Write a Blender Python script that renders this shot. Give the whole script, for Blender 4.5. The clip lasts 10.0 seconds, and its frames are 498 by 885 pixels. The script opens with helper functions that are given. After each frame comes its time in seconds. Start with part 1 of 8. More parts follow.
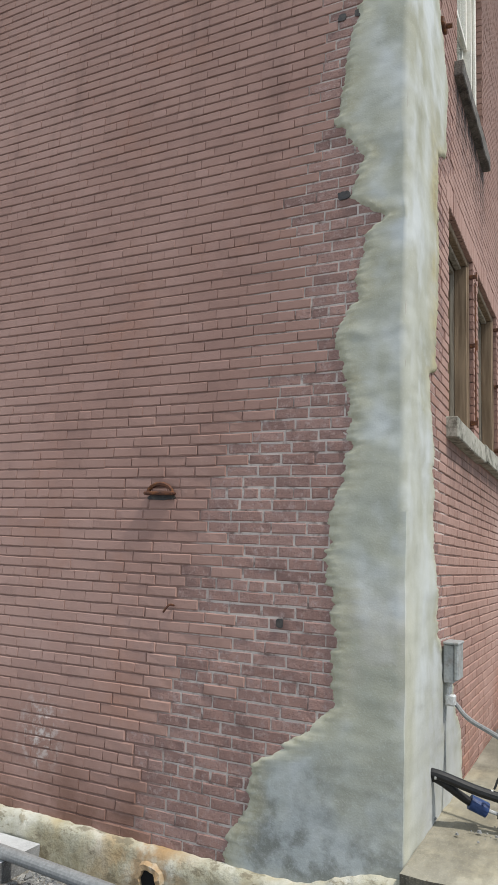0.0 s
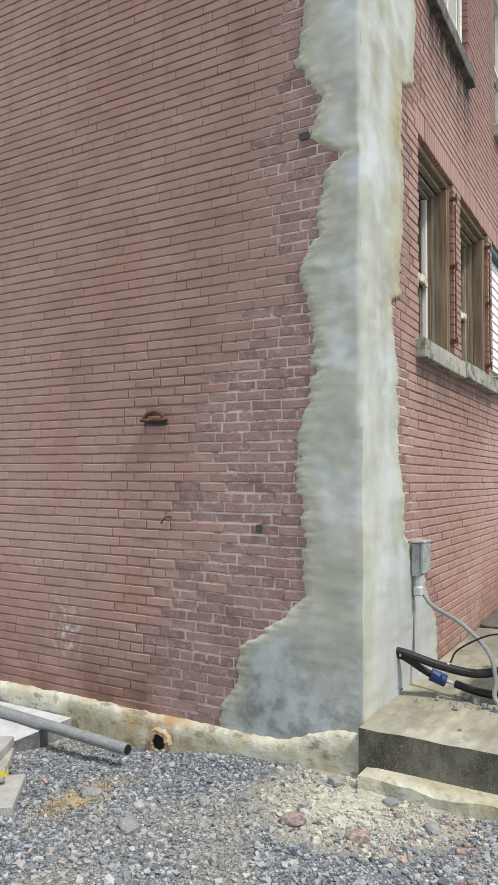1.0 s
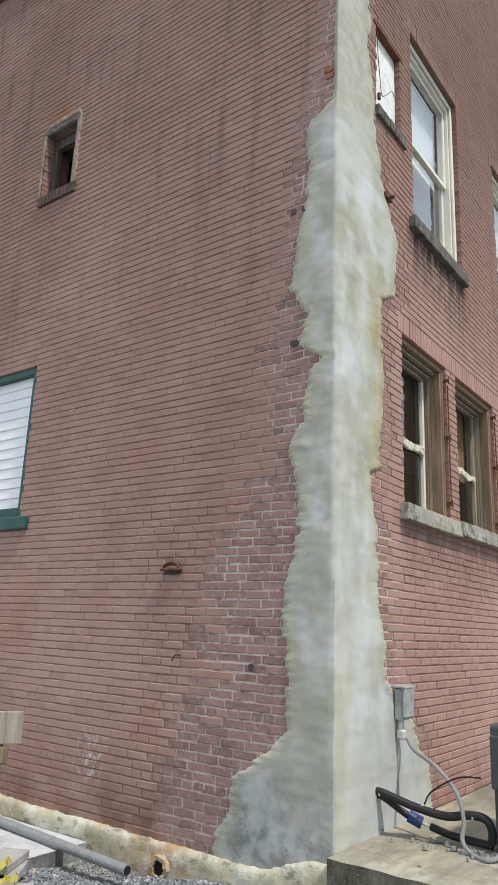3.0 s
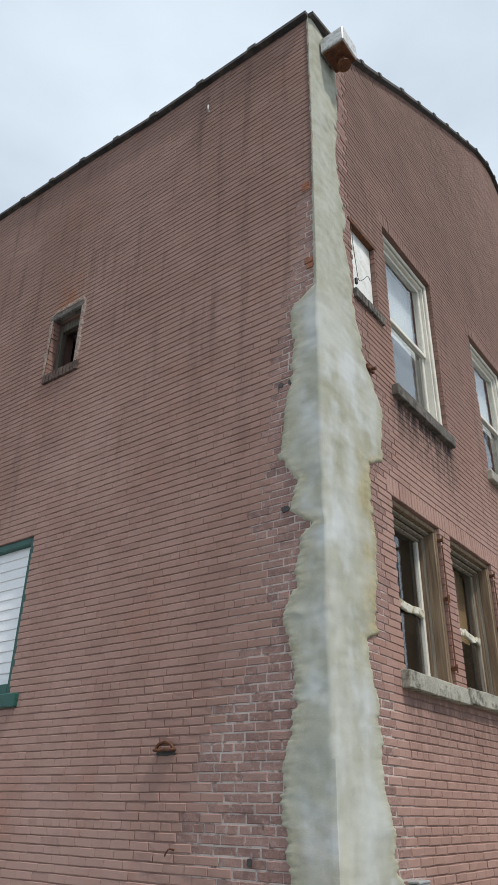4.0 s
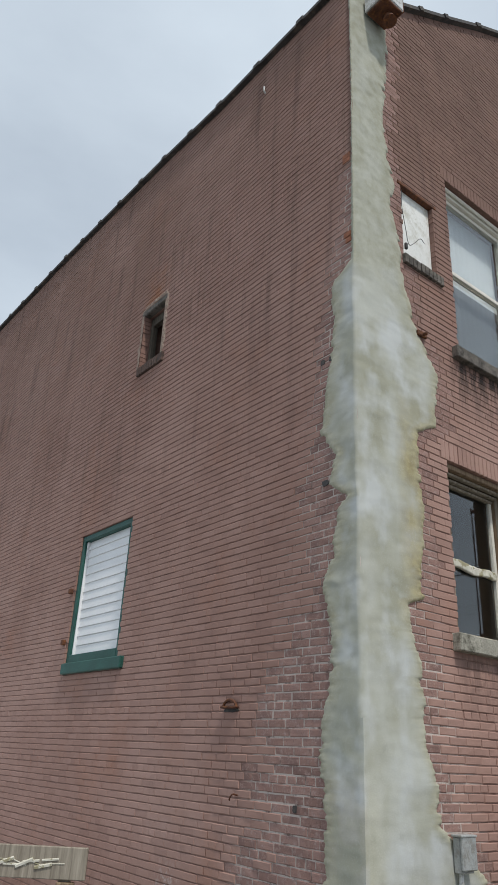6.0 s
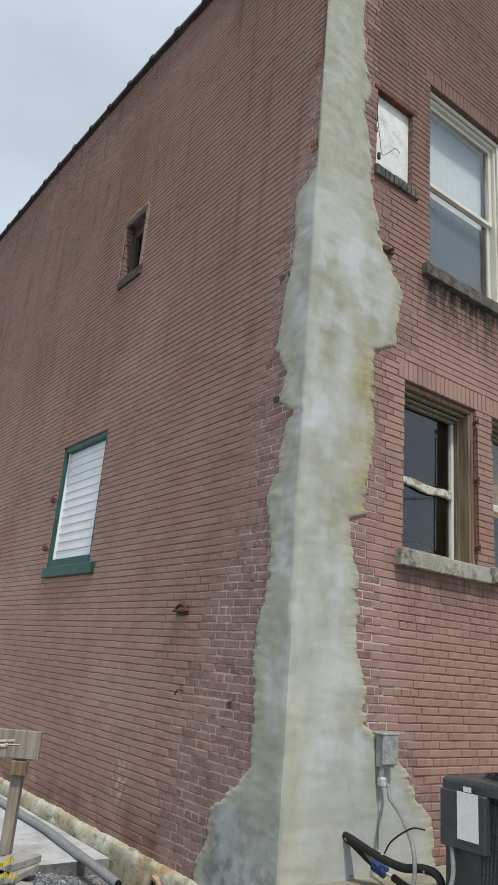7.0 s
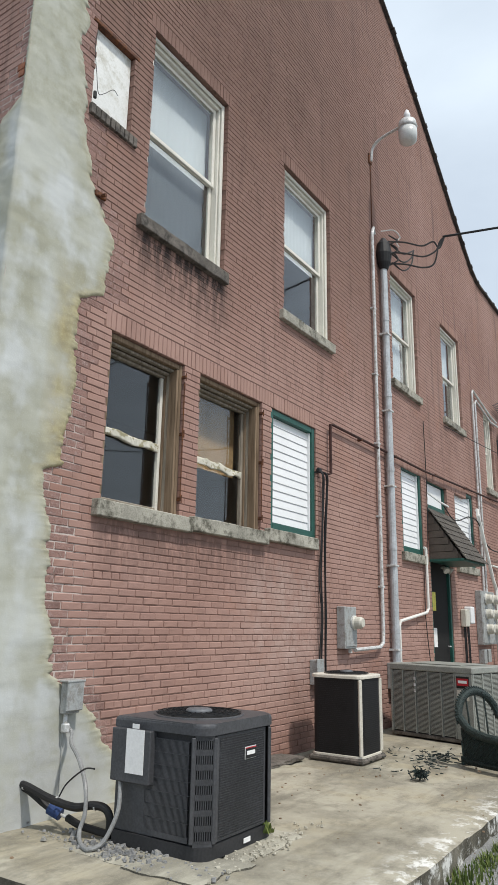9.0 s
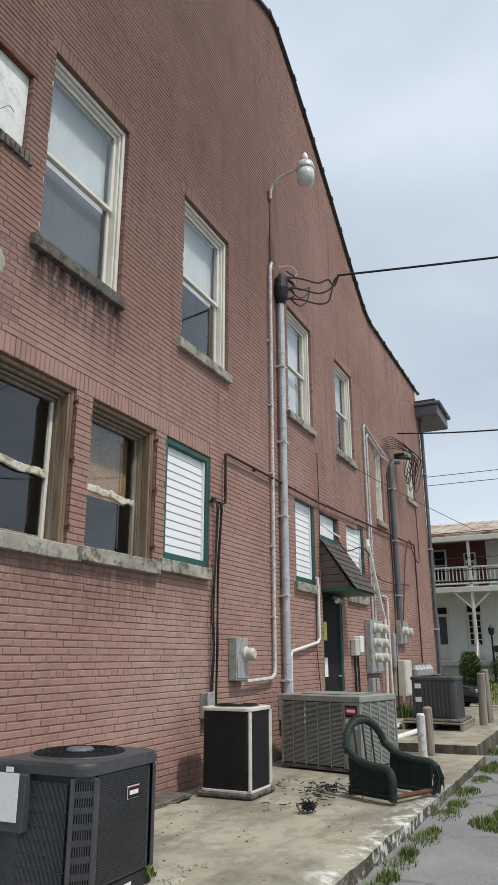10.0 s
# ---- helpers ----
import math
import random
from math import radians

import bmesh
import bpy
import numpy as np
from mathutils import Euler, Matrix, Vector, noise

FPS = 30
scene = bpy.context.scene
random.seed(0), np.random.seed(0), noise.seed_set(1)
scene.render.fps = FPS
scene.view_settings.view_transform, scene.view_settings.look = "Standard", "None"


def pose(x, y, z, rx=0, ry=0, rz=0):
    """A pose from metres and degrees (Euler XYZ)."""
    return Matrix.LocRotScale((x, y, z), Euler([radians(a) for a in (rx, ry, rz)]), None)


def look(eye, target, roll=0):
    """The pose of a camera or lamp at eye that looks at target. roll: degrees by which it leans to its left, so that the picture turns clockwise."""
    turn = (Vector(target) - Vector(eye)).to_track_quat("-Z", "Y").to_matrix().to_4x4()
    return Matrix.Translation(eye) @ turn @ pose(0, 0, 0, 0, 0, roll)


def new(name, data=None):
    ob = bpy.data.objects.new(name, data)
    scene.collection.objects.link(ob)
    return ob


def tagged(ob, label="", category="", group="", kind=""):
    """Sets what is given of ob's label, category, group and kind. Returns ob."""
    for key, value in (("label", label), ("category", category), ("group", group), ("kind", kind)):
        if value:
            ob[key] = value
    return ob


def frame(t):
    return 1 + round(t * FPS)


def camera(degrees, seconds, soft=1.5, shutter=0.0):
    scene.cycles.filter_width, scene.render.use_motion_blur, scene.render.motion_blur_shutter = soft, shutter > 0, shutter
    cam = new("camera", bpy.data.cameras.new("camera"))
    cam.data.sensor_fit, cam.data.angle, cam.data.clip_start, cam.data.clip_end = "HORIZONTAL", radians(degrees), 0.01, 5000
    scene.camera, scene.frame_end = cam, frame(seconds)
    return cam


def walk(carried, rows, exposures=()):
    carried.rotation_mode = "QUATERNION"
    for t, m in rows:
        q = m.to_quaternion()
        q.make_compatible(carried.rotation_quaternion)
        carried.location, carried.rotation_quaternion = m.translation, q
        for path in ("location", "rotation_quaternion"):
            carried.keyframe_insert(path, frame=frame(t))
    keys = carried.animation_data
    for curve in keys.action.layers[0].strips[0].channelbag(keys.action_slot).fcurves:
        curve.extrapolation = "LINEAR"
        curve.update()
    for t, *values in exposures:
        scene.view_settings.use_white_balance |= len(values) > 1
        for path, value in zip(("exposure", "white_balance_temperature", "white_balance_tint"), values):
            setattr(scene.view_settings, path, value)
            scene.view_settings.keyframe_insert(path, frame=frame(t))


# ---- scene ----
cam = camera(38.9, 10.0)
PATH = [
    (0, (-3.763, -0.94, 1.723), (-2.0, -0.052, 2.043), 2.6),
    (0.5, (-3.938, -1.265, 1.674), (-2.199, -0.312, 1.931), 1.0),
    (1, (-4.036, -1.527, 1.685), (-2.303, -0.533, 1.787), 0.4),
    (1.5, (-4.146, -1.825, 1.604), (-2.492, -0.703, 1.527), 1.8),
    (2, (-4.352, -2.13, 1.58), (-2.666, -1.053, 1.582), 4.2),
    (2.5, (-4.432, -2.381, 1.609), (-2.802, -1.242, 1.819), 2.2),
    (3, (-4.48, -2.541, 1.65), (-2.931, -1.382, 2.157), 2.3),
    (3.2, (-4.494, -2.626, 1.655), (-3.003, -1.473, 2.324), 1.2),
    (4.3, (-4.521, -2.71, 1.714), (-3.119, -1.634, 2.65), 1.3),
    (4.5, (-4.549, -2.763, 1.722), (-3.163, -1.664, 2.655), 1.1),
    (5, (-4.474, -2.936, 1.722), (-3.094, -1.846, 2.675), 5.7),
    (5.5, (-4.343, -3.314, 1.747), (-3.034, -2.147, 2.709), 1.6),
    (5.7, (-4.188, -3.497, 1.736), (-2.996, -2.176, 2.65), 3.2),
    (6.8, (-3.709, -4.087, 1.679), (-2.644, -2.533, 2.351), 3.0),
    (7, (-3.551, -4.16, 1.699), (-2.43, -2.613, 2.291), 4.8),
    (7.5, (-3.349, -4.333, 1.704), (-2.098, -2.866, 2.237), 1.4),
    (8, (-3.262, -4.437, 1.716), (-1.83, -3.112, 2.156), 3.0),
    (8.5, (-3.216, -4.488, 1.722), (-1.659, -3.312, 2.16), 2.7),
    (9, (-3.178, -4.516, 1.713), (-1.568, -3.438, 2.21), 1.0),
    (9.5, (-3.151, -4.576, 1.724), (-1.444, -3.71, 2.306), 0.9),
    (10, (-3.104, -4.528, 1.7), (-1.374, -3.711, 2.283), -0.2),
]
walk(cam, [(t, look(eye, target, roll)) for t, eye, target, roll in PATH],
     [(0, 0.26), (0.5, 0.44), (1.0, 0.42), (2.0, 0.29), (2.5, 0.31), (3.2, 0.3), (4.3, -0.07), (5.0, -0.16), (5.7, -0.18), (7.0, -0.1), (7.5, 0.08), (9.0, 0.12), (9.5, 0.06), (10.0, -0.08)])

# ---- world, sun, exposure ----
SUN_DIR = Vector((-0.12, -0.50, 0.86)).normalized()
world = bpy.data.worlds.new("sky")
scene.world = world
world.use_nodes = True
wt = world.node_tree
wt.nodes.clear()
w_out = wt.nodes.new("ShaderNodeOutputWorld")
w_bg = wt.nodes.new("ShaderNodeBackground")
w_sky = wt.nodes.new("ShaderNodeTexSky")
w_sky.sky_type = "NISHITA"
w_sky.sun_disc = False
w_sky.sun_elevation = math.asin(SUN_DIR.z)
w_sky.sun_rotation = math.atan2(SUN_DIR.x, SUN_DIR.y)
w_sky.dust_density = 2.5
w_co = wt.nodes.new("ShaderNodeTexCoord")
w_map = wt.nodes.new("ShaderNodeMapping")
w_map.inputs["Scale"].default_value = (1.0, 1.0, 2.4)
w_noise = wt.nodes.new("ShaderNodeTexNoise")
w_noise.inputs["Scale"].default_value = 1.7
w_noise.inputs["Detail"].default_value = 6.0
w_noise.inputs["Roughness"].default_value = 0.5
w_ramp = wt.nodes.new("ShaderNodeValToRGB")
w_ramp.color_ramp.elements[0].position = 0.30
w_ramp.color_ramp.elements[0].color = (0.62, 0.62, 0.62, 1)
w_ramp.color_ramp.elements[1].position = 0.68
w_ramp.color_ramp.elements[1].color = (0.97, 0.97, 0.97, 1)
w_mix = wt.nodes.new("ShaderNodeMix")
w_mix.data_type = "RGBA"
w_mix.inputs[7].default_value = (7.75, 8.8, 9.85, 1)
wt.links.new(w_co.outputs["Generated"], w_map.inputs["Vector"])
wt.links.new(w_map.outputs["Vector"], w_noise.inputs["Vector"])
wt.links.new(w_noise.outputs["Fac"], w_ramp.inputs["Fac"])
wt.links.new(w_ramp.outputs["Color"], w_mix.inputs[0])
wt.links.new(w_sky.outputs["Color"], w_mix.inputs[6])
wt.links.new(w_mix.outputs[2], w_bg.inputs["Color"])
w_bg.inputs["Strength"].default_value = 0.1
wt.links.new(w_bg.outputs["Background"], w_out.inputs["Surface"])

sun_data = bpy.data.lights.new("sun", "SUN")
sun_data.energy = 2.7
sun_data.angle = radians(3.0)
sun_data.color = (1.0, 0.95, 0.87)
sun = new("sun", sun_data)
sun.matrix_world = look(SUN_DIR * 50, (0, 0, 0))

# ---- materials ----


class Mat:
    """Small helper round a node material with a Principled shader."""

    def __init__(self, name, rough=0.8, metal=0.0, spec=0.4):
        self.m = bpy.data.materials.new(name)
        self.m.use_nodes = True
        self.t = self.m.node_tree
        self.b = self.t.nodes["Principled BSDF"]
        self.b.inputs["Roughness"].default_value = rough
        self.b.inputs["Metallic"].default_value = metal
        self.b.inputs["Specular IOR Level"].default_value = spec
        self.co = self.t.nodes.new("ShaderNodeTexCoord").outputs["Object"]
        self.geo = self.t.nodes.new("ShaderNodeNewGeometry")

    def pos(self):
        return self.geo.outputs["Position"]

    def link(self, a, b):
        self.t.links.new(a, b)

    def scaled(self, vec, s):
        n = self.t.nodes.new("ShaderNodeMapping")
        n.inputs["Scale"].default_value = s
        self.link(vec, n.inputs["Vector"])
        return n.outputs["Vector"]

    def noise(self, vec, scale, detail=4.0, rough=0.55):
        n = self.t.nodes.new("ShaderNodeTexNoise")
        n.inputs["Scale"].default_value = scale
        n.inputs["Detail"].default_value = detail
        n.inputs["Roughness"].default_value = rough
        self.link(vec, n.inputs["Vector"])
        return n.outputs["Fac"]

    def voronoi(self, vec, scale, feature="F1"):
        n = self.t.nodes.new("ShaderNodeTexVoronoi")
        n.feature = feature
        n.inputs["Scale"].default_value = scale
        self.link(vec, n.inputs["Vector"])
        return n

    def ramp(self, fac, *stops):
        n = self.t.nodes.new("ShaderNodeValToRGB")
        e = n.color_ramp.elements
        while len(e) < len(stops):
            e.new(0.5)
        for k, (p, c) in enumerate(stops):
            e[k].position = p
            e[k].color = (*c, 1) if isinstance(c, tuple) else (c, c, c, 1)
        self.link(fac, n.inputs["Fac"])
        return n.outputs["Color"]

    def mix(self, fac, a, b, blend="MIX"):
        n = self.t.nodes.new("ShaderNodeMix")
        n.data_type = "RGBA"
        n.blend_type = blend
        for sock, v in ((n.inputs[0], fac), (n.inputs[6], a), (n.inputs[7], b)):
            if isinstance(v, (int, float)):
                sock.default_value = v if sock.type == "VALUE" else (v, v, v, 1)
            elif isinstance(v, tuple):
                sock.default_value = (*v, 1)
            else:
                self.link(v, sock)
        return n.outputs[2]

    def math(self, op, a, b=0.5, clamp=False):
        n = self.t.nodes.new("ShaderNodeMath")
        n.operation = op
        n.use_clamp = clamp
        for sock, v in zip(n.inputs, (a, b)):
            if isinstance(v, (int, float)):
                sock.default_value = v
            else:
                self.link(v, sock)
        return n.outputs[0]

    def band(self, axis, lo, hi):
        """0 below lo, 1 above hi along a world axis."""
        s = self.t.nodes.new("ShaderNodeSeparateXYZ")
        self.link(self.pos(), s.inputs[0])
        n = self.t.nodes.new("ShaderNodeMapRange")
        n.inputs["From Min"].default_value = lo
        n.inputs["From Max"].default_value = hi
        self.link(s.outputs[axis], n.inputs["Value"])
        return n.outputs["Result"]

    def done(self, color=None, bump=None, height=0.004, strength=1.0, rough=None):
        if isinstance(color, tuple):
            self.b.inputs["Base Color"].default_value = (*color, 1)
        elif color is not None:
            self.link(color, self.b.inputs["Base Color"])
        if rough is not None:
            self.link(rough, self.b.inputs["Roughness"])
        if bump is not None:
            n = self.t.nodes.new("ShaderNodeBump")
            n.inputs["Distance"].default_value = height
            n.inputs["Strength"].default_value = strength
            self.link(bump, n.inputs["Height"])
            self.link(n.outputs["Normal"], self.b.inputs["Normal"])
        return self.m


def painted(name, base, rough=0.5, metal=0.0, vary=0.18, scale=6.0, dirt=None, grain=60.0, height=0.001):
    """Paint, metal or wood with soft dirt at two scales."""
    k = Mat(name, rough, metal)
    big = k.noise(k.pos(), scale, 5)
    small = k.noise(k.pos(), grain, 3)
    dark = tuple(c * (1 - vary) for c in base)
    lite = tuple(min(1, c * (1 + vary)) for c in base)
    col = k.ramp(big, (0.3, dark), (0.7, lite))
    if dirt:
        col = k.mix(k.ramp(k.noise(k.pos(), scale * 2.3, 7, 0.7), (0.48, 0.0), (0.64, 1.0)), col, dirt)
    col = k.mix(0.25, col, k.ramp(small, (0.3, 0.0), (0.7, 1.0)), "SOFT_LIGHT")
    return k.done(col, small, height)


def brick_material():
    k = Mat("painted_brick", 0.85, 0, 0.25)
    big = k.noise(k.pos(), 0.55, 5, 0.6)
    mid = k.noise(k.pos(), 3.0, 6, 0.65)
    fine = k.noise(k.pos(), 55.0, 5, 0.65)
    info = k.t.nodes.new("ShaderNodeObjectInfo").outputs["Random"]
    isl = k.geo.outputs["Random Per Island"]
    rnd = k.math("FRACT", k.math("ADD", info, isl))
    col = k.ramp(big, (0.32, (0.30, 0.178, 0.145)), (0.5, (0.35, 0.215, 0.178)), (0.68, (0.395, 0.252, 0.212)))
    col = k.mix(k.ramp(rnd, (0.0, 0.22), (0.35, 0.0), (1.0, 0.0)), col, (0.20, 0.120, 0.105))
    col = k.mix(k.ramp(rnd, (0.72, 0.0), (1.0, 0.30)), col, (0.42, 0.268, 0.232))
    # weathered dark patches, warm worn patches and pale chalky bloom
    col = k.mix(k.ramp(mid, (0.57, 0.0), (0.78, 0.4)), col, (0.185, 0.118, 0.103))
    col = k.mix(k.ramp(k.noise(k.pos(), 0.9, 6, 0.7), (0.55, 0.0), (0.72, 0.45)), col, (0.36, 0.175, 0.115))
    col = k.mix(k.ramp(k.noise(k.pos(), 1.3, 7, 0.7), (0.58, 0.0), (0.80, 0.5)), col, (0.43, 0.30, 0.27))
    # damp, reddish brown foot of the wall
    foot = k.math("MULTIPLY", k.band(2, 0.75, 0.1), k.ramp(mid, (0.35, 0.0), (0.6, 0.8)))
    col = k.mix(foot, col, (0.20, 0.105, 0.075))
    col = k.mix(k.ramp(fine, (0.62, 0.0), (0.80, 0.5)), col, (0.46, 0.33, 0.30))
    # soot runs
    run = k.noise(k.scaled(k.pos(), (5.0, 5.0, 0.45)), 1.0, 6, 0.6)
    col = k.mix(k.math("MULTIPLY", k.ramp(run, (0.53, 0.0), (0.72, 0.65)), k.band(2, 3.0, 7.0)), col, (0.085, 0.058, 0.052))
    # browner, darker brick tone high up, most of all in the gable
    high_tone = k.math("MULTIPLY", k.band(2, 4.5, 9.5), k.ramp(k.noise(k.pos(), 0.8, 6, 0.6), (0.30, 0.20), (0.65, 0.60)))
    col = k.mix(k.math("MULTIPLY", high_tone, k.band(0, 14.0, 5.0)), col, (0.20, 0.122, 0.095))
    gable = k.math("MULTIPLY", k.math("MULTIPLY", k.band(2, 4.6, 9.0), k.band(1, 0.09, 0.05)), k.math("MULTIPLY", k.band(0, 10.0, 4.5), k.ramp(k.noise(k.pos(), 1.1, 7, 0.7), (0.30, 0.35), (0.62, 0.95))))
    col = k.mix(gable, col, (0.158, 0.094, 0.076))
    # chalky bloom low on the side wall
    chalk = k.math("MULTIPLY", k.math("MULTIPLY", k.band(1, 2.15, 2.35), k.band(1, 2.65, 2.4)), k.math("MULTIPLY", k.band(2, 0.25, 0.45), k.band(2, 0.85, 0.62)))
    col = k.mix(k.math("MULTIPLY", chalk, k.ramp(k.noise(k.pos(), 14.0, 6, 0.7), (0.48, 0.0), (0.62, 0.8))), col, (0.60, 0.55, 0.52))
    pale = k.math("MULTIPLY", k.math("MULTIPLY", k.band(0, 3.2, 3.9), k.band(0, 5.6, 4.9)), k.math("MULTIPLY", k.band(2, 0.7, 1.4), k.band(2, 2.6, 2.3)))
    col = k.mix(k.math("MULTIPLY", pale, k.ramp(k.noise(k.pos(), 2.6, 7, 0.72), (0.40, 0.05), (0.62, 0.6))), col, (0.47, 0.36, 0.32))
    stain = k.math("MULTIPLY", k.math("MULTIPLY", k.math("MULTIPLY", k.band(1, 3.45, 3.7), k.band(1, 4.25, 4.0)), k.math("MULTIPLY", k.band(2, 7.45, 7.6), k.band(2, 8.3, 7.8))), k.band(0, 0.2, 0.1))
    col = k.mix(k.math("MULTIPLY", stain, k.ramp(k.noise(k.pos(), 4.0, 6, 0.65), (0.38, 0.0), (0.60, 0.8))), col, (0.30, 0.135, 0.075))
    # soot washed off the sill of the big upper window, rain streaks below the long sill
    wash = k.math("MULTIPLY", k.math("MULTIPLY", k.band(0, 1.35, 1.55), k.band(0, 3.2, 2.9)), k.math("MULTIPLY", k.band(2, 4.9, 5.5), k.band(2, 5.72, 5.6)))
    drip = k.ramp(k.noise(k.scaled(k.pos(), (9.0, 9.0, 2.2)), 1.0, 7, 0.75), (0.40, 0.0), (0.53, 0.95))
    col = k.mix(k.math("MULTIPLY", wash, drip), col, (0.035, 0.028, 0.026))
    rain = k.math("MULTIPLY", k.math("MULTIPLY", k.band(0, 1.1, 1.3), k.band(0, 5.2, 3.6)), k.math("MULTIPLY", k.band(2, 2.0, 2.5), k.band(2, 2.62, 2.55)))
    col = k.mix(k.math("MULTIPLY", rain, k.math("MULTIPLY", drip, 0.7)), col, (0.13, 0.082, 0.070))
    rgh = k.noise(k.pos(), 16.0, 6, 0.7)
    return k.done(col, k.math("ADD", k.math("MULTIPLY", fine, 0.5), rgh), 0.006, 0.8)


def bare_brick_material():
    """Brick that has lost its paint round the repaired corner."""
    k = Mat("flaked_brick", 0.92, 0, 0.2)
    info = k.t.nodes.new("ShaderNodeObjectInfo").outputs["Random"]
    rnd = k.math("FRACT", k.math("ADD", info, k.geo.outputs["Random Per Island"]))
    mid = k.noise(k.pos(), 5.0, 6, 0.65)
    fine = k.noise(k.pos(), 60.0, 6, 0.7)
    col = k.ramp(rnd, (0.0, (0.215, 0.134, 0.118)), (0.5, (0.275, 0.172, 0.150)), (1.0, (0.345, 0.222, 0.195)))
    col = k.mix(k.ramp(mid, (0.40, 0.55), (0.60, 0.0)), col, (0.345, 0.205, 0.170))
    col = k.mix(k.ramp(k.noise(k.pos(), 22.0, 6, 0.75), (0.52, 0.0), (0.66, 0.75)), col, (0.41, 0.315, 0.295))
    col = k.mix(k.ramp(fine, (0.34, 0.55), (0.44, 0.0)), col, (0.135, 0.088, 0.080))
    return k.done(col, k.math("ADD", k.math("MULTIPLY", fine, 0.6), k.noise(k.pos(), 20.0, 6, 0.7)), 0.010, 1.0)


def mortar_material():
    k = Mat("painted_mortar", 0.95, 0, 0.1)
    a = k.noise(k.pos(), 9.0, 7, 0.75)
    f = k.noise(k.pos(), 70.0, 4)
    col = k.ramp(a, (0.3, (0.205, 0.128, 0.107)), (0.60, (0.27, 0.172, 0.144)), (0.80, (0.38, 0.28, 0.245)))
    # bare lime mortar where the paint is gone round the corner
    s = k.t.nodes.new("ShaderNodeSeparateXYZ")
    k.link(k.pos(), s.inputs[0])
    away = k.math("ADD", k.math("ABSOLUTE", s.outputs[0]), k.math("ABSOLUTE", s.outputs[1]))
    reach = k.math("ADD", k.math("SUBTRACT", 1.55, k.math("MULTIPLY", s.outputs[2], 0.2)), k.math("MULTIPLY", k.noise(k.pos(), 1.5, 5), 0.5))
    near = k.ramp(k.math("SUBTRACT", reach, away), (0.12, 0.0), (0.32, 1.0))
    lime = k.ramp(k.noise(k.pos(), 8.0, 5, 0.7), (0.36, (0.20, 0.14, 0.122)), (0.50, (0.53, 0.46, 0.42)))
    col = k.mix(near, col, lime)
    return k.done(col, f, 0.004)


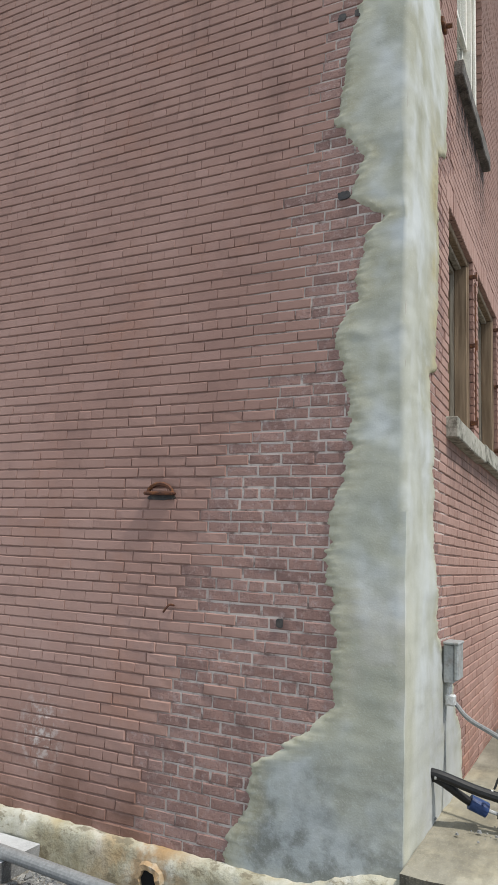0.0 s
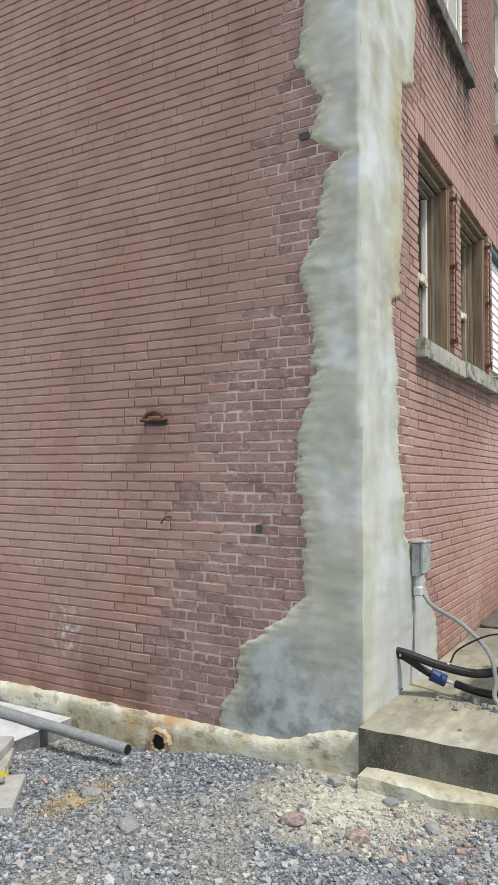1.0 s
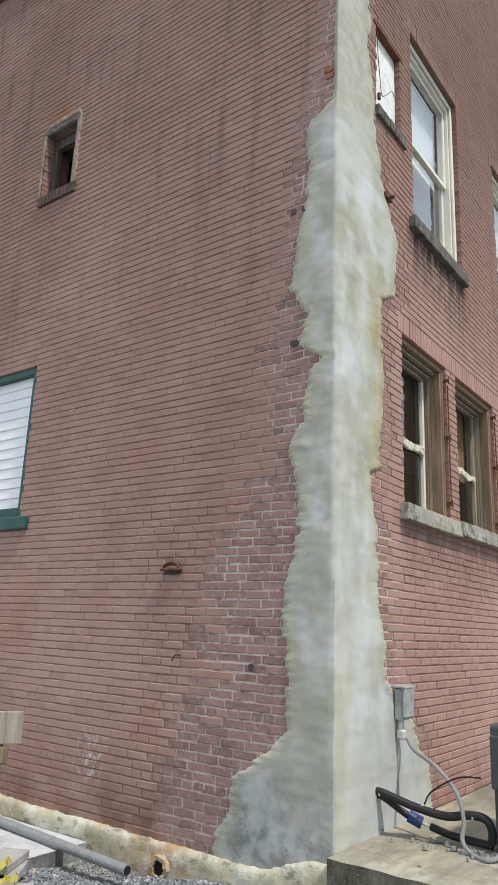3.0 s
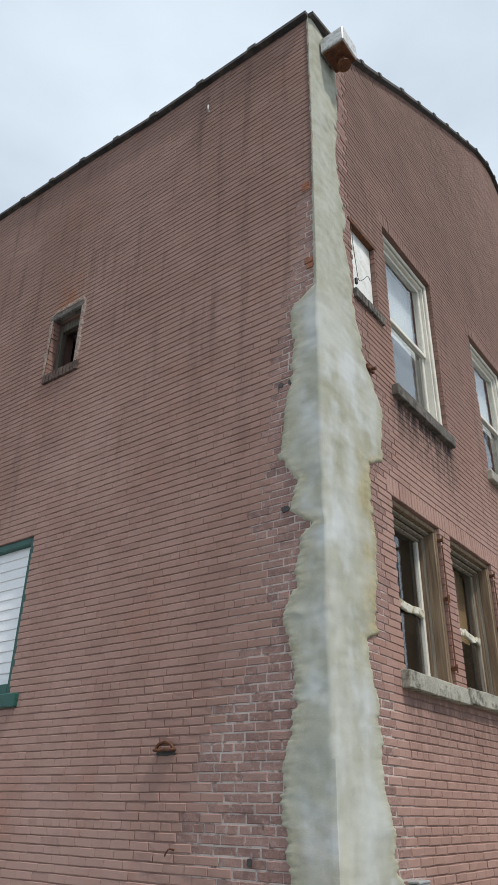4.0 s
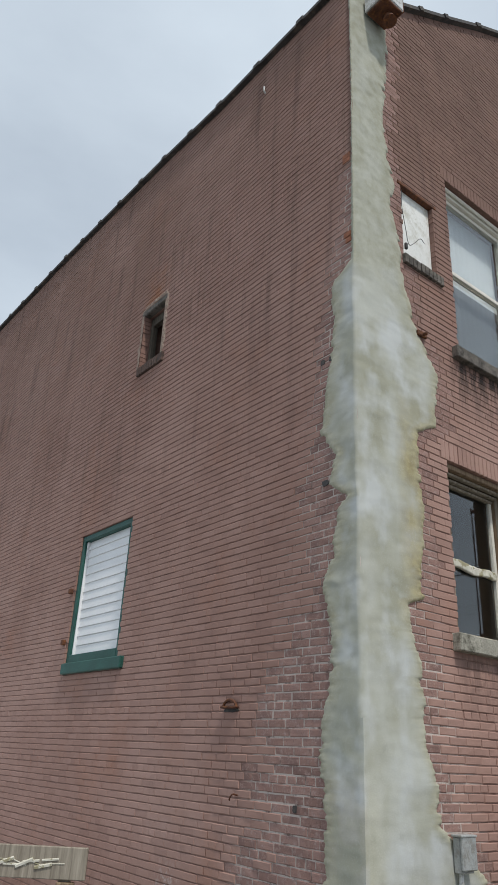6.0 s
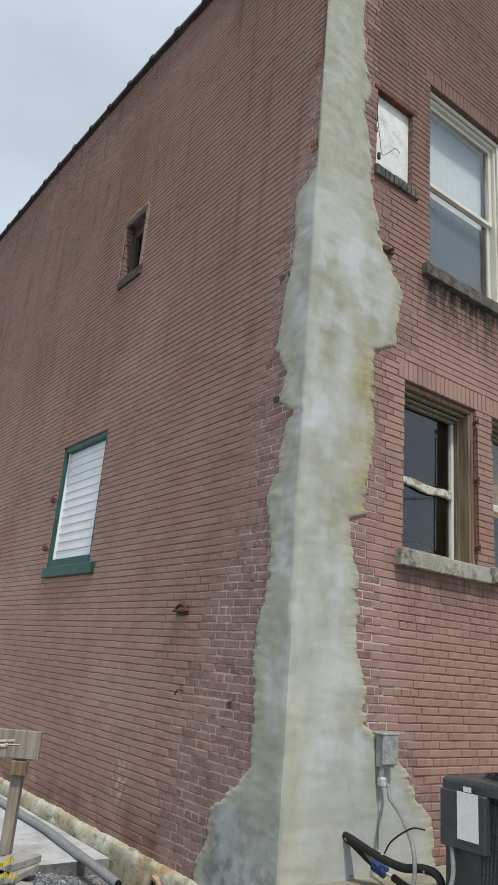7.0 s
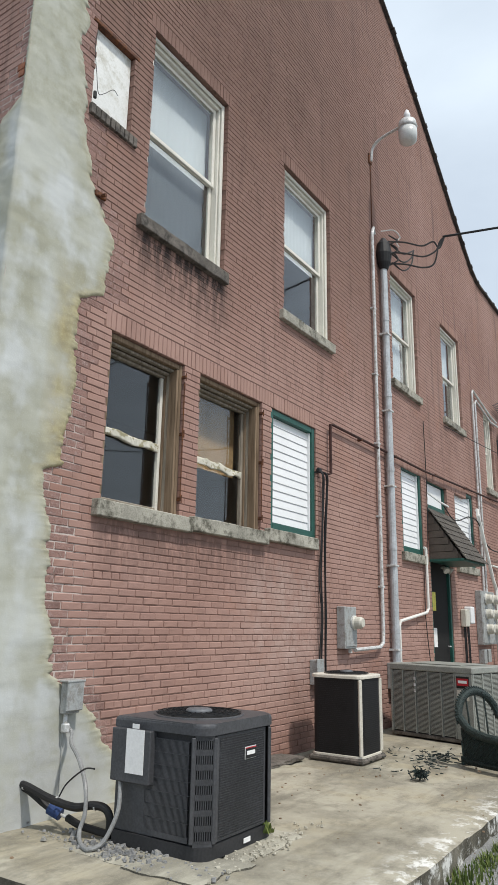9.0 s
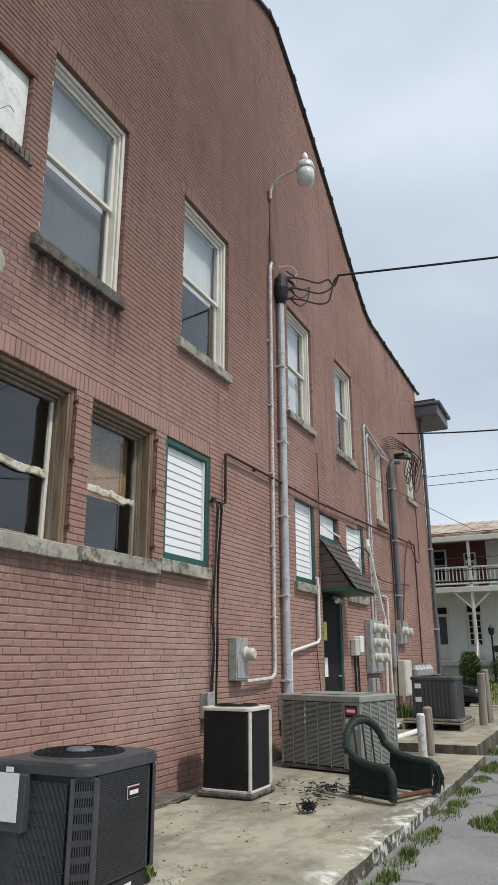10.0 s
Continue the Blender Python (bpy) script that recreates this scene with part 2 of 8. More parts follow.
def cement_material():
    k = Mat("cement_render", 0.9, 0, 0.2)
    n = k.t.nodes.new("ShaderNodeAttribute")
    n.attribute_name = "rim"
    rim = n.outputs["Fac"]
    big = k.noise(k.scaled(k.pos(), (1.0, 1.0, 0.8)), 1.9, 3, 0.5)
    cloud = k.noise(k.scaled(k.pos(), (1.0, 1.0, 0.8)), 2.9, 4, 0.5)
    wash = k.noise(k.pos(), 7.0, 6, 0.62)
    trowel = k.noise(k.scaled(k.pos(), (5.0, 5.0, 9.0)), 1.0, 5, 0.6)
    fine = k.noise(k.pos(), 95.0, 4)
    col = k.ramp(big, (0.38, (0.345, 0.345, 0.275)), (0.50, (0.415, 0.420, 0.360)), (0.62, (0.475, 0.488, 0.445)))
    west = k.band(0, 0.04, 0.0)
    # greenish lower side face, colour raised to offset its weaker light; brown smear, blue-grey foot
    col = k.mix(k.math("MULTIPLY", west, k.math("MULTIPLY", k.band(2, 3.1, 2.3), 0.8)), col, k.ramp(cloud, (0.38, (0.36, 0.362, 0.292)), (0.62, (0.475, 0.49, 0.435))))
    smear = k.math("MULTIPLY", west, k.math("MULTIPLY", k.math("MULTIPLY", k.band(2, 0.85, 1.1), k.band(2, 1.75, 1.4)), k.ramp(cloud, (0.42, 0.0), (0.58, 0.8))))
    col = k.mix(smear, col, (0.37, 0.325, 0.235))
    # white lime bloom down the middle of the coat
    bloom = k.math("MULTIPLY", k.ramp(cloud, (0.46, 0.0), (0.66, 0.85)), k.ramp(rim, (0.08, 0.0), (0.22, 1.0)))
    col = k.mix(bloom, col, (0.545, 0.57, 0.57))
    foot = k.math("MULTIPLY", k.band(2, 0.85, 0.45), k.ramp(k.noise(k.scaled(k.pos(), (1.0, 1.0, 1.8)), 2.0, 5), (0.36, 0.25), (0.56, 0.95)))
    col = k.mix(k.math("MULTIPLY", foot, west), col, k.ramp(wash, (0.42, (0.19, 0.20, 0.185)), (0.58, (0.36, 0.385, 0.385))))
    # sandy olive first coat left bare along the rims and on the upper strip
    ragged = k.math("ADD", rim, k.math("MULTIPLY", k.math("SUBTRACT", k.noise(k.pos(), 3.2, 5, 0.6), 0.5), 0.30))
    olive = k.ramp(ragged, (0.04, 0.85), (0.17, 0.0))
    col = k.mix(olive, col, k.ramp(wash, (0.40, (0.345, 0.322, 0.225)), (0.62, (0.465, 0.450, 0.345))))
    col = k.mix(k.math("MULTIPLY", k.band(2, 5.7, 6.3), 0.75), col, k.ramp(wash, (0.36, (0.315, 0.315, 0.245)), (0.62, (0.43, 0.435, 0.37))))
    rust = k.math("MULTIPLY", k.math("MULTIPLY", k.band(0, 0.45, 0.62), k.math("MULTIPLY", k.band(2, 2.8, 3.0), k.band(2, 4.9, 4.4))), k.ramp(k.noise(k.pos(), 3.5, 6), (0.35, 0.25), (0.6, 0.95)))
    col = k.mix(rust, col, k.ramp(wash, (0.42, (0.27, 0.22, 0.10)), (0.60, (0.41, 0.365, 0.215))))
    cream = k.math("MULTIPLY", k.math("MULTIPLY", k.band(0, 0.28, 0.06), k.math("SUBTRACT", 1.0, west)), k.math("MULTIPLY", k.band(2, 2.0, 1.4), k.ramp(cloud, (0.40, 0.1), (0.58, 0.70))))
    col = k.mix(cream, col, (0.46, 0.45, 0.345))
    chalky = k.math("MULTIPLY", k.math("MULTIPLY", k.band(0, 0.22, 0.5), k.math("SUBTRACT", 1.0, west)), k.math("MULTIPLY", k.band(2, 1.3, 0.8), k.ramp(wash, (0.38, 0.25), (0.56, 0.8))))
    col = k.mix(k.math("MULTIPLY", chalky, k.ramp(rim, (0.06, 0.0), (0.26, 1.0))), col, (0.46, 0.475, 0.475))
    col = k.mix(k.ramp(wash, (0.60, 0.0), (0.75, 0.30)), col, (0.25, 0.25, 0.21))
    col = k.mix(k.ramp(trowel, (0.58, 0.0), (0.72, 0.18)), col, (0.57, 0.58, 0.55))
    col = k.mix(k.ramp(fine, (0.55, 0.0), (0.75, 0.25)), col, (0.62, 0.62, 0.58))
    b = k.math("ADD", k.math("ADD", k.math("MULTIPLY", wash, 0.8), k.math("MULTIPLY", fine, 0.25)), k.math("MULTIPLY", trowel, 0.5))
    return k.done(col, b, 0.010, 0.32)


def concrete_material(name, dark, lite, tan, paint=False):
    k = Mat(name, 0.92, 0, 0.2)
    big = k.noise(k.pos(), 0.9, 7, 0.65)
    mid = k.noise(k.pos(), 4.0, 7, 0.72)
    fine = k.noise(k.pos(), 120.0, 3)
    col = k.ramp(big, (0.40, dark), (0.58, lite))
    col = k.mix(k.ramp(k.noise(k.pos(), 1.7, 5), (0.5, 0.0), (0.72, 0.6)), col, tan)
    col = k.mix(k.ramp(mid, (0.49, 0.0), (0.68, 0.6)), col, tuple(c * 0.5 for c in dark))
    col = k.mix(k.ramp(k.noise(k.scaled(k.pos(), (0.5, 2.2, 1.0)), 1.1, 6, 0.65), (0.50, 0.0), (0.64, 0.6)), col, tuple(c * 0.62 for c in dark))
    # grey-black tone on the upright faces, broken up by noise
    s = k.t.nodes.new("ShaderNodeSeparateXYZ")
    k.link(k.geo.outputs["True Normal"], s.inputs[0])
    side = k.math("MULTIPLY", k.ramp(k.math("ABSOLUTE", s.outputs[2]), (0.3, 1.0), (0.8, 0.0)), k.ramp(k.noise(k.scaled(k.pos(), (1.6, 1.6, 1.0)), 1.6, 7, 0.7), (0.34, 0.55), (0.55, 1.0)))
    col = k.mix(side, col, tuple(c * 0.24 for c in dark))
    grit = k.noise(k.pos(), 55.0, 4, 0.7)
    col = k.mix(k.ramp(grit, (0.57, 0.0), (0.70, 0.35)), col, tan)
    col = k.mix(k.ramp(fine, (0.56, 0.0), (0.72, 0.35)), col, tuple(min(1, c * 1.3) for c in lite))
    if paint:
        strip = k.math("MULTIPLY", k.band(1, -2.42, -2.68), k.math("MULTIPLY", k.band(0, 0.9, 1.3), k.band(0, 6.5, 4.2)))
        flake = k.ramp(k.noise(k.pos(), 7.0, 7, 0.7), (0.50, 0.0), (0.60, 0.9))
        col = k.mix(k.math("MULTIPLY", strip, flake), col, (0.74, 0.74, 0.71))
    return k.done(col, k.math("ADD", mid, k.math("MULTIPLY", fine, 0.4)), 0.006, 0.8)


def ground_material():
    k = Mat("gravel_and_asphalt", 0.95, 0, 0.2)
    v = k.voronoi(k.pos(), 75.0)
    v2 = k.voronoi(k.pos(), 160.0)
    patch = k.noise(k.pos(), 0.9, 5)
    s = k.t.nodes.new("ShaderNodeSeparateColor")
    k.link(v.outputs["Color"], s.inputs[0])
    grey = k.ramp(s.outputs[0], (0.0, (0.10, 0.107, 0.118)), (0.6, (0.23, 0.24, 0.258)), (1.0, (0.38, 0.385, 0.39)))
    grey = k.mix(k.ramp(v.outputs["Distance"], (0.3, 0.0), (0.6, 0.8)), grey, (0.05, 0.05, 0.05))
    sand = k.ramp(k.noise(k.pos(), 140.0, 3), (0.3, (0.24, 0.21, 0.155)), (0.7, (0.42, 0.38, 0.29)))
    gravel = k.mix(k.ramp(patch, (0.46, 0.0), (0.68, 0.75)), grey, sand)
    tar = k.ramp(k.noise(k.pos(), 1.1, 6, 0.65), (0.3, (0.155, 0.158, 0.160)), (0.7, (0.265, 0.265, 0.258)))
    tar = k.mix(k.ramp(k.noise(k.pos(), 85.0, 3), (0.48, 0.0), (0.66, 0.75)), tar, (0.36, 0.36, 0.35))
    vc = k.voronoi(k.scaled(k.pos(), (1, 1, 0.0)), 0.55, "DISTANCE_TO_EDGE")
    wob = k.math("ADD", vc.outputs["Distance"], k.math("MULTIPLY", k.math("SUBTRACT", k.noise(k.pos(), 5.0, 6), 0.5), 0.16))
    tar = k.mix(k.ramp(wob, (0.002, 0.35), (0.010, 0.0)), tar, (0.05, 0.052, 0.04))
    dx = k.t.nodes.new("ShaderNodeVectorMath")
    dx.operation = "DISTANCE"
    dx.inputs[1].default_value = (-0.38, -0.15, -0.05)
    k.link(k.pos(), dx.inputs[0])
    spill = k.ramp(k.math("ADD", dx.outputs["Value"], k.math("MULTIPLY", k.noise(k.pos(), 4.0, 5), 0.5)), (0.55, 0.9), (1.08, 0.0))
    gravel = k.mix(spill, gravel, k.mix(0.5, sand, (0.44, 0.41, 0.34)))
    edge = k.math("ADD", k.band(0, -0.6, 2.2), k.math("MULTIPLY", k.math("SUBTRACT", k.noise(k.pos(), 2.5, 5), 0.5), 0.9))
    mask = k.ramp(edge, (0.40, 0.0), (0.55, 1.0))
    col = k.mix(mask, gravel, tar)
    return k.done(col, k.math("ADD", v.outputs["Distance"], k.math("MULTIPLY", v2.outputs["Distance"], 0.5)), 0.008, 0.5)


def stone_material():
    k = Mat("gravel_stone", 0.9, 0, 0.25)
    r = k.geo.outputs["Random Per Island"]
    col = k.ramp(r, (0.0, (0.105, 0.115, 0.13)), (0.45, (0.205, 0.218, 0.238)), (0.80, (0.30, 0.31, 0.32)), (0.985, (0.43, 0.43, 0.42)), (1.0, (0.38, 0.27, 0.23)))
    zone = k.ramp(k.noise(k.pos(), 0.9, 5), (0.50, 0.0), (0.70, 0.5))
    col = k.mix(zone, col, (0.36, 0.33, 0.26))
    f = k.noise(k.pos(), 90.0, 3)
    col = k.mix(0.3, col, k.ramp(f, (0.3, 0.1), (0.7, 0.9)), "SOFT_LIGHT")
    return k.done(col, f, 0.003)


def foundation_material():
    k = Mat("old_limewashed_foundation", 0.95, 0, 0.15)
    a = k.noise(k.pos(), 2.6, 6, 0.65)
    b = k.noise(k.pos(), 13.0, 8, 0.72)
    col = k.ramp(a, (0.34, (0.36, 0.32, 0.215)), (0.49, (0.47, 0.445, 0.345)), (0.63, (0.60, 0.585, 0.515)))
    col = k.mix(k.ramp(k.noise(k.pos(), 2.2, 5), (0.53, 0.0), (0.66, 0.6)), col, (0.50, 0.385, 0.20))
    rusty = k.math("MULTIPLY", k.math("MULTIPLY", k.band(1, 1.1, 1.36), k.band(1, 2.0, 1.45)), k.ramp(k.noise(k.pos(), 9.0, 5), (0.38, 0.1), (0.55, 1.0)))
    col = k.mix(k.math("MULTIPLY", rusty, 0.75), col, (0.40, 0.225, 0.085))
    col = k.mix(k.ramp(b, (0.55, 0.0), (0.66, 0.7)), col, (0.25, 0.215, 0.14))
    col = k.mix(k.ramp(k.noise(k.scaled(k.pos(), (1.0, 1.0, 2.2)), 6.0, 7, 0.7), (0.56, 0.0), (0.63, 0.75)), col, (0.20, 0.17, 0.115))
    h = k.math("ADD", k.math("MULTIPLY", k.noise(k.pos(), 7.0, 4, 0.5), 0.9), k.math("MULTIPLY", b, 0.35))
    return k.done(col, k.math("ADD", h, k.math("MULTIPLY", k.noise(k.pos(), 90.0, 3), 0.08)), 0.030, 0.8)


def wood_material(name, dark, lite, scale=(3.0, 3.0, 40.0), flake=None):
    k = Mat(name, 0.8, 0, 0.2)
    g = k.noise(k.scaled(k.pos(), scale), 1.0, 6, 0.65)
    col = k.ramp(g, (0.32, dark), (0.68, lite))
    if flake:
        col = k.mix(k.ramp(k.noise(k.pos(), 13.0, 7, 0.7), (0.52, 0.0), (0.56, 0.9)), col, flake)
    return k.done(col, g, 0.003)


def rusty_roof_material():
    k = Mat("rusty_tin_roof", 0.6, 0.3)
    a = k.noise(k.pos(), 1.2, 6, 0.65)
    col = k.ramp(a, (0.38, (0.52, 0.49, 0.44)), (0.52, (0.45, 0.33, 0.24)), (0.62, (0.28, 0.105, 0.05)))
    return k.done(col, a, 0.004)


def glass_material(name, tint=(0.86, 0.90, 0.92), rough=0.015):
    k = Mat(name, rough, 0, 0.5)
    k.b.inputs["Transmission Weight"].default_value = 1.0
    k.b.inputs["IOR"].default_value = 1.5
    dust = k.noise(k.pos(), 5.0, 6, 0.7)
    return k.done(tint, None, rough=k.ramp(dust, (0.4, rough), (0.8, rough + 0.05)))


def leaf_material(name, a, b):
    k = Mat(name, 0.7, 0, 0.2)
    r = k.geo.outputs["Random Per Island"]
    return k.done(k.ramp(r, (0.0, a), (1.0, b)))


M_BRICK = brick_material()
M_BARE = bare_brick_material()
M_MORTAR = mortar_material()
M_CEMENT = cement_material()
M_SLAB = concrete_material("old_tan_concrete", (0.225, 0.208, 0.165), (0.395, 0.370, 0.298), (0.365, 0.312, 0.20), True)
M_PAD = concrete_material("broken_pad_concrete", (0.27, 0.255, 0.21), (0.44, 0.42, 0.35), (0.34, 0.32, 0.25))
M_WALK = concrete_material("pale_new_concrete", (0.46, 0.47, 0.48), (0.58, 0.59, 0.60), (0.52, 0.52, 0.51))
M_SILL = painted("weathered_stone_sill", (0.34, 0.325, 0.275), 0.9, 0, 0.35, 3.0, (0.085, 0.08, 0.06), 60, 0.006)
M_SILLDARK = painted("sooty_stone_sill", (0.135, 0.120, 0.105), 0.9, 0, 0.3, 5.0, (0.05, 0.045, 0.04), 60, 0.005)
M_GROUND = ground_material()
M_STONE = stone_material()
M_FOUND = foundation_material()
M_COPING = painted("dark_coping_tile", (0.045, 0.042, 0.042), 0.7, 0, 0.35, 3.0, (0.10, 0.085, 0.07))
M_WHITE = painted("cream_painted_wood", (0.70, 0.68, 0.61), 0.5, 0, 0.08, 3.0)
M_VINYL = painted("white_vinyl_siding", (0.80, 0.81, 0.82), 0.45, 0, 0.04, 1.5)
M_GREEN = painted("dark_green_paint", (0.018, 0.085, 0.068), 0.5, 0, 0.2, 4.0)
M_BROWN = wood_material("bare_brown_wood", (0.12, 0.082, 0.052), (0.31, 0.228, 0.155), (24.0, 24.0, 1.4))
M_GREYWOOD = wood_material("grey_weathered_wood", (0.16, 0.135, 0.105), (0.38, 0.34, 0.28), (30.0, 30.0, 1.8))
M_PEEL = wood_material("peeling_white_paint", (0.52, 0.50, 0.42), (0.72, 0.70, 0.62), (6.0, 6.0, 6.0), (0.30, 0.27, 0.16))
M_GLASS = glass_material("window_glass")
# pale blue-grey stands in for sky mirrored in the panes
M_SKYPANE = painted("pale_sky_reflection", (0.50, 0.535, 0.55), 0.8, 0, 0.05, 2.0)
# dark blue-grey tone for the darker panes
M_PANEGREY = painted("dark_pane_grey", (0.075, 0.088, 0.098), 0.9, 0, 0.15, 2.5)
M_TANBOARD = painted("tan_board", (0.26, 0.165, 0.075), 0.8, 0, 0.25, 3.0)
# plaster coloured dark so that the rooms behind the glass look unlit
M_INSIDE = painted("darkened_plaster", (0.16, 0.155, 0.15), 0.9, 0, 0.1, 1.0)
M_PANEL = painted("white_painted_panel", (0.76, 0.77, 0.75), 0.7, 0, 0.05, 2.0, (0.55, 0.54, 0.48))
M_DARKMETAL = painted("charcoal_enamel", (0.060, 0.062, 0.068), 0.42, 0.0, 0.15, 4.0)
M_BLACKMESH = painted("black_grille", (0.010, 0.010, 0.011), 0.6, 0.0, 0.3, 5.0)
M_CORE = painted("charcoal_coil", (0.026, 0.0265, 0.029), 0.6, 0.0, 0.2, 6.0)
# near-black that stands in for shade in hollows and behind dark glass
M_VOID = painted("unlit_black", (0.008, 0.008, 0.008), 0.9, 0.0, 0.1, 5.0)
M_TRIM = painted("almond_trim", (0.60, 0.57, 0.50), 0.5, 0.0, 0.1, 5.0)
M_GREYMETAL = painted("grey_green_enamel", (0.26, 0.27, 0.245), 0.5, 0.0, 0.12, 4.0)
M_GALV = painted("galvanised_steel", (0.60, 0.61, 0.61), 0.45, 0.1, 0.12, 9.0, (0.33, 0.32, 0.29))
M_GREYBOX = painted("grey_meter_enamel", (0.36, 0.375, 0.375), 0.5, 0.1, 0.1, 6.0, (0.25, 0.24, 0.22))
M_BEIGE = painted("beige_plastic", (0.55, 0.53, 0.46), 0.5, 0.0, 0.08, 6.0)
M_PVCGREY = painted("grey_plastic_pipe", (0.24, 0.245, 0.245), 0.45, 0.0, 0.1, 8.0)
M_PVCWHITE = painted("white_plastic_pipe", (0.74, 0.73, 0.69), 0.45, 0.0, 0.07, 6.0)
M_IRONPIPE = painted("brown_iron_pipe", (0.052, 0.022, 0.018), 0.7, 0.2, 0.3, 8.0)
M_OLDWOOD = wood_material("rotten_dark_wood", (0.055, 0.047, 0.038), (0.17, 0.148, 0.12), (26.0, 26.0, 1.6))
M_OLDMORTAR = painted("old_pink_mortar", (0.34, 0.265, 0.215), 0.95, 0, 0.3, 12.0, (0.20, 0.125, 0.10), 70, 0.006)
M_OLDSILL = painted("sooty_brick_sill", (0.105, 0.068, 0.055), 0.9, 0, 0.3, 8.0, (0.05, 0.042, 0.038), 60, 0.005)
M_MAST = painted("dull_zinc_pipe", (0.50, 0.525, 0.545), 0.5, 0.35, 0.12, 2.0, (0.42, 0.43, 0.44), 30, 0.002)
M_RUST = painted("rusty_iron", (0.105, 0.045, 0.028), 0.8, 0.2, 0.4, 12.0, (0.22, 0.085, 0.03))
M_BLACK = painted("black_rubber", (0.012, 0.012, 0.013), 0.55, 0.0, 0.3, 9.0)
M_DARKPIPE = painted("dark_grey_pipe", (0.13, 0.135, 0.145), 0.5, 0.2, 0.15, 6.0)
M_BLUE = painted("blue_plastic", (0.02, 0.05, 0.16), 0.5, 0.0, 0.2, 20.0)
M_RED = painted("red_badge", (0.42, 0.02, 0.03), 0.45)
M_PAPER = painted("white_label", (0.78, 0.78, 0.77), 0.7, 0, 0.03)
M_YELLOW = painted("yellow_tape", (0.62, 0.56, 0.09), 0.5, 0, 0.15, 12.0)
M_SAWDUST = painted("orange_sand", (0.40, 0.31, 0.165), 0.95, 0, 0.25, 14.0, None, 150, 0.006)
M_DUST = painted("crumbled_cement", (0.45, 0.425, 0.35), 0.95, 0, 0.25, 20.0, (0.33, 0.31, 0.26), 120, 0.006)
M_BLOCK = painted("grey_concrete_block", (0.36, 0.355, 0.33), 0.95, 0, 0.2, 9.0, None, 120, 0.004)
M_GREYSTONE = painted("grey_field_stone", (0.215, 0.218, 0.222), 0.95, 0, 0.25, 12.0, (0.30, 0.29, 0.26), 90, 0.005)
M_PINKROCK = painted("pink_brick_rubble", (0.25, 0.172, 0.155), 0.95, 0, 0.3, 16.0, (0.38, 0.34, 0.30), 80, 0.006)
M_SHINGLE = painted("brown_shingle", (0.095, 0.085, 0.074), 0.95, 0, 0.3, 9.0, None, 160, 0.004)
M_SIDING = painted("brown_stained_siding", (0.088, 0.072, 0.060), 0.8, 0, 0.2, 7.0)
M_WICKER = painted("dark_green_wicker", (0.010, 0.020, 0.019), 0.6, 0, 0.6, 25.0, (0.028, 0.046, 0.040), 70, 0.012)
M_ORANGEBRICK = painted("bare_orange_brick", (0.26, 0.105, 0.06), 0.9, 0, 0.3, 20.0, None, 90, 0.004)
M_LENS = painted("translucent_lamp_refractor", (0.62, 0.64, 0.63), 0.3, 0, 0.05)
M_GRASS = leaf_material("grass_blades", (0.045, 0.085, 0.018), (0.17, 0.20, 0.06))
M_LEAF = leaf_material("shrub_leaves", (0.025, 0.055, 0.016), (0.095, 0.14, 0.04))
M_LAWN = painted("lawn_soil", (0.16, 0.17, 0.06), 0.95, 0, 0.35, 1.2, (0.25, 0.22, 0.12))
M_CARPAINT = painted("black_car_paint", (0.008, 0.008, 0.009), 0.18, 0.0, 0.1)
M_WHITEWALL = painted("white_painted_masonry", (0.78, 0.77, 0.73), 0.85, 0, 0.06, 1.2)
M_REDWALL = painted("red_painted_brick_far", (0.15, 0.055, 0.045), 0.9, 0, 0.2, 2.0)
M_TIN = rusty_roof_material()

# ---- building helpers ----
rng = random.Random(7)
WORLD_OF = {}


def thing(name, base=(0, 0, 0), label="", category="", group="", kind=""):
    ob = new(name)
    ob.location = base
    ob.empty_display_size = 0.1
    WORLD_OF[ob] = Matrix.Translation(base)
    return tagged(ob, label, category, group, kind)


def part(name, geom, material, parent=None, label="", smooth=False):
    """Links a bmesh or mesh, made in world coordinates, as one mesh object."""
    if isinstance(geom, bpy.types.Mesh):
        me = geom
    else:
        me = bpy.data.meshes.new(name)
        bmesh.ops.recalc_face_normals(geom, faces=geom.faces)
        geom.to_mesh(me)
        geom.free()
    if smooth:
        me.shade_smooth()
    me.materials.append(material)
    ob = new(name, me)
    if parent is not None:
        m = WORLD_OF.get(parent, Matrix.Identity(4))
        me.transform(m.inverted())
        ob.parent = parent
        WORLD_OF[ob] = m
    else:
        WORLD_OF[ob] = Matrix.Identity(4)
    return tagged(ob, label)


def box(bm, x0, x1, y0, y1, z0, z1, bevel=0.0, m=None, seg=1):
    vs = [bm.verts.new((x, y, z)) for x in (x0, x1) for y in (y0, y1) for z in (z0, z1)]
    fs = [bm.faces.new([vs[i] for i in q]) for q in ((0, 1, 3, 2), (4, 6, 7, 5), (0, 4, 5, 1), (2, 3, 7, 6), (0, 2, 6, 4), (1, 5, 7, 3))]
    if bevel > 0:
        es = list({e for f in fs for e in f.edges})
        r = bmesh.ops.bevel(bm, geom=es, offset=bevel, segments=seg, affect="EDGES", profile=0.5)
        vs = list({v for f in r["faces"] for v in f.verts} | {v for v in vs if v.is_valid})
    if m is not None:
        for v in vs:
            v.co = m @ v.co
    return bm


def one_box(x0, x1, y0, y1, z0, z1, bevel=0.0, m=None, seg=1):
    return box(bmesh.new(), x0, x1, y0, y1, z0, z1, bevel, m, seg)


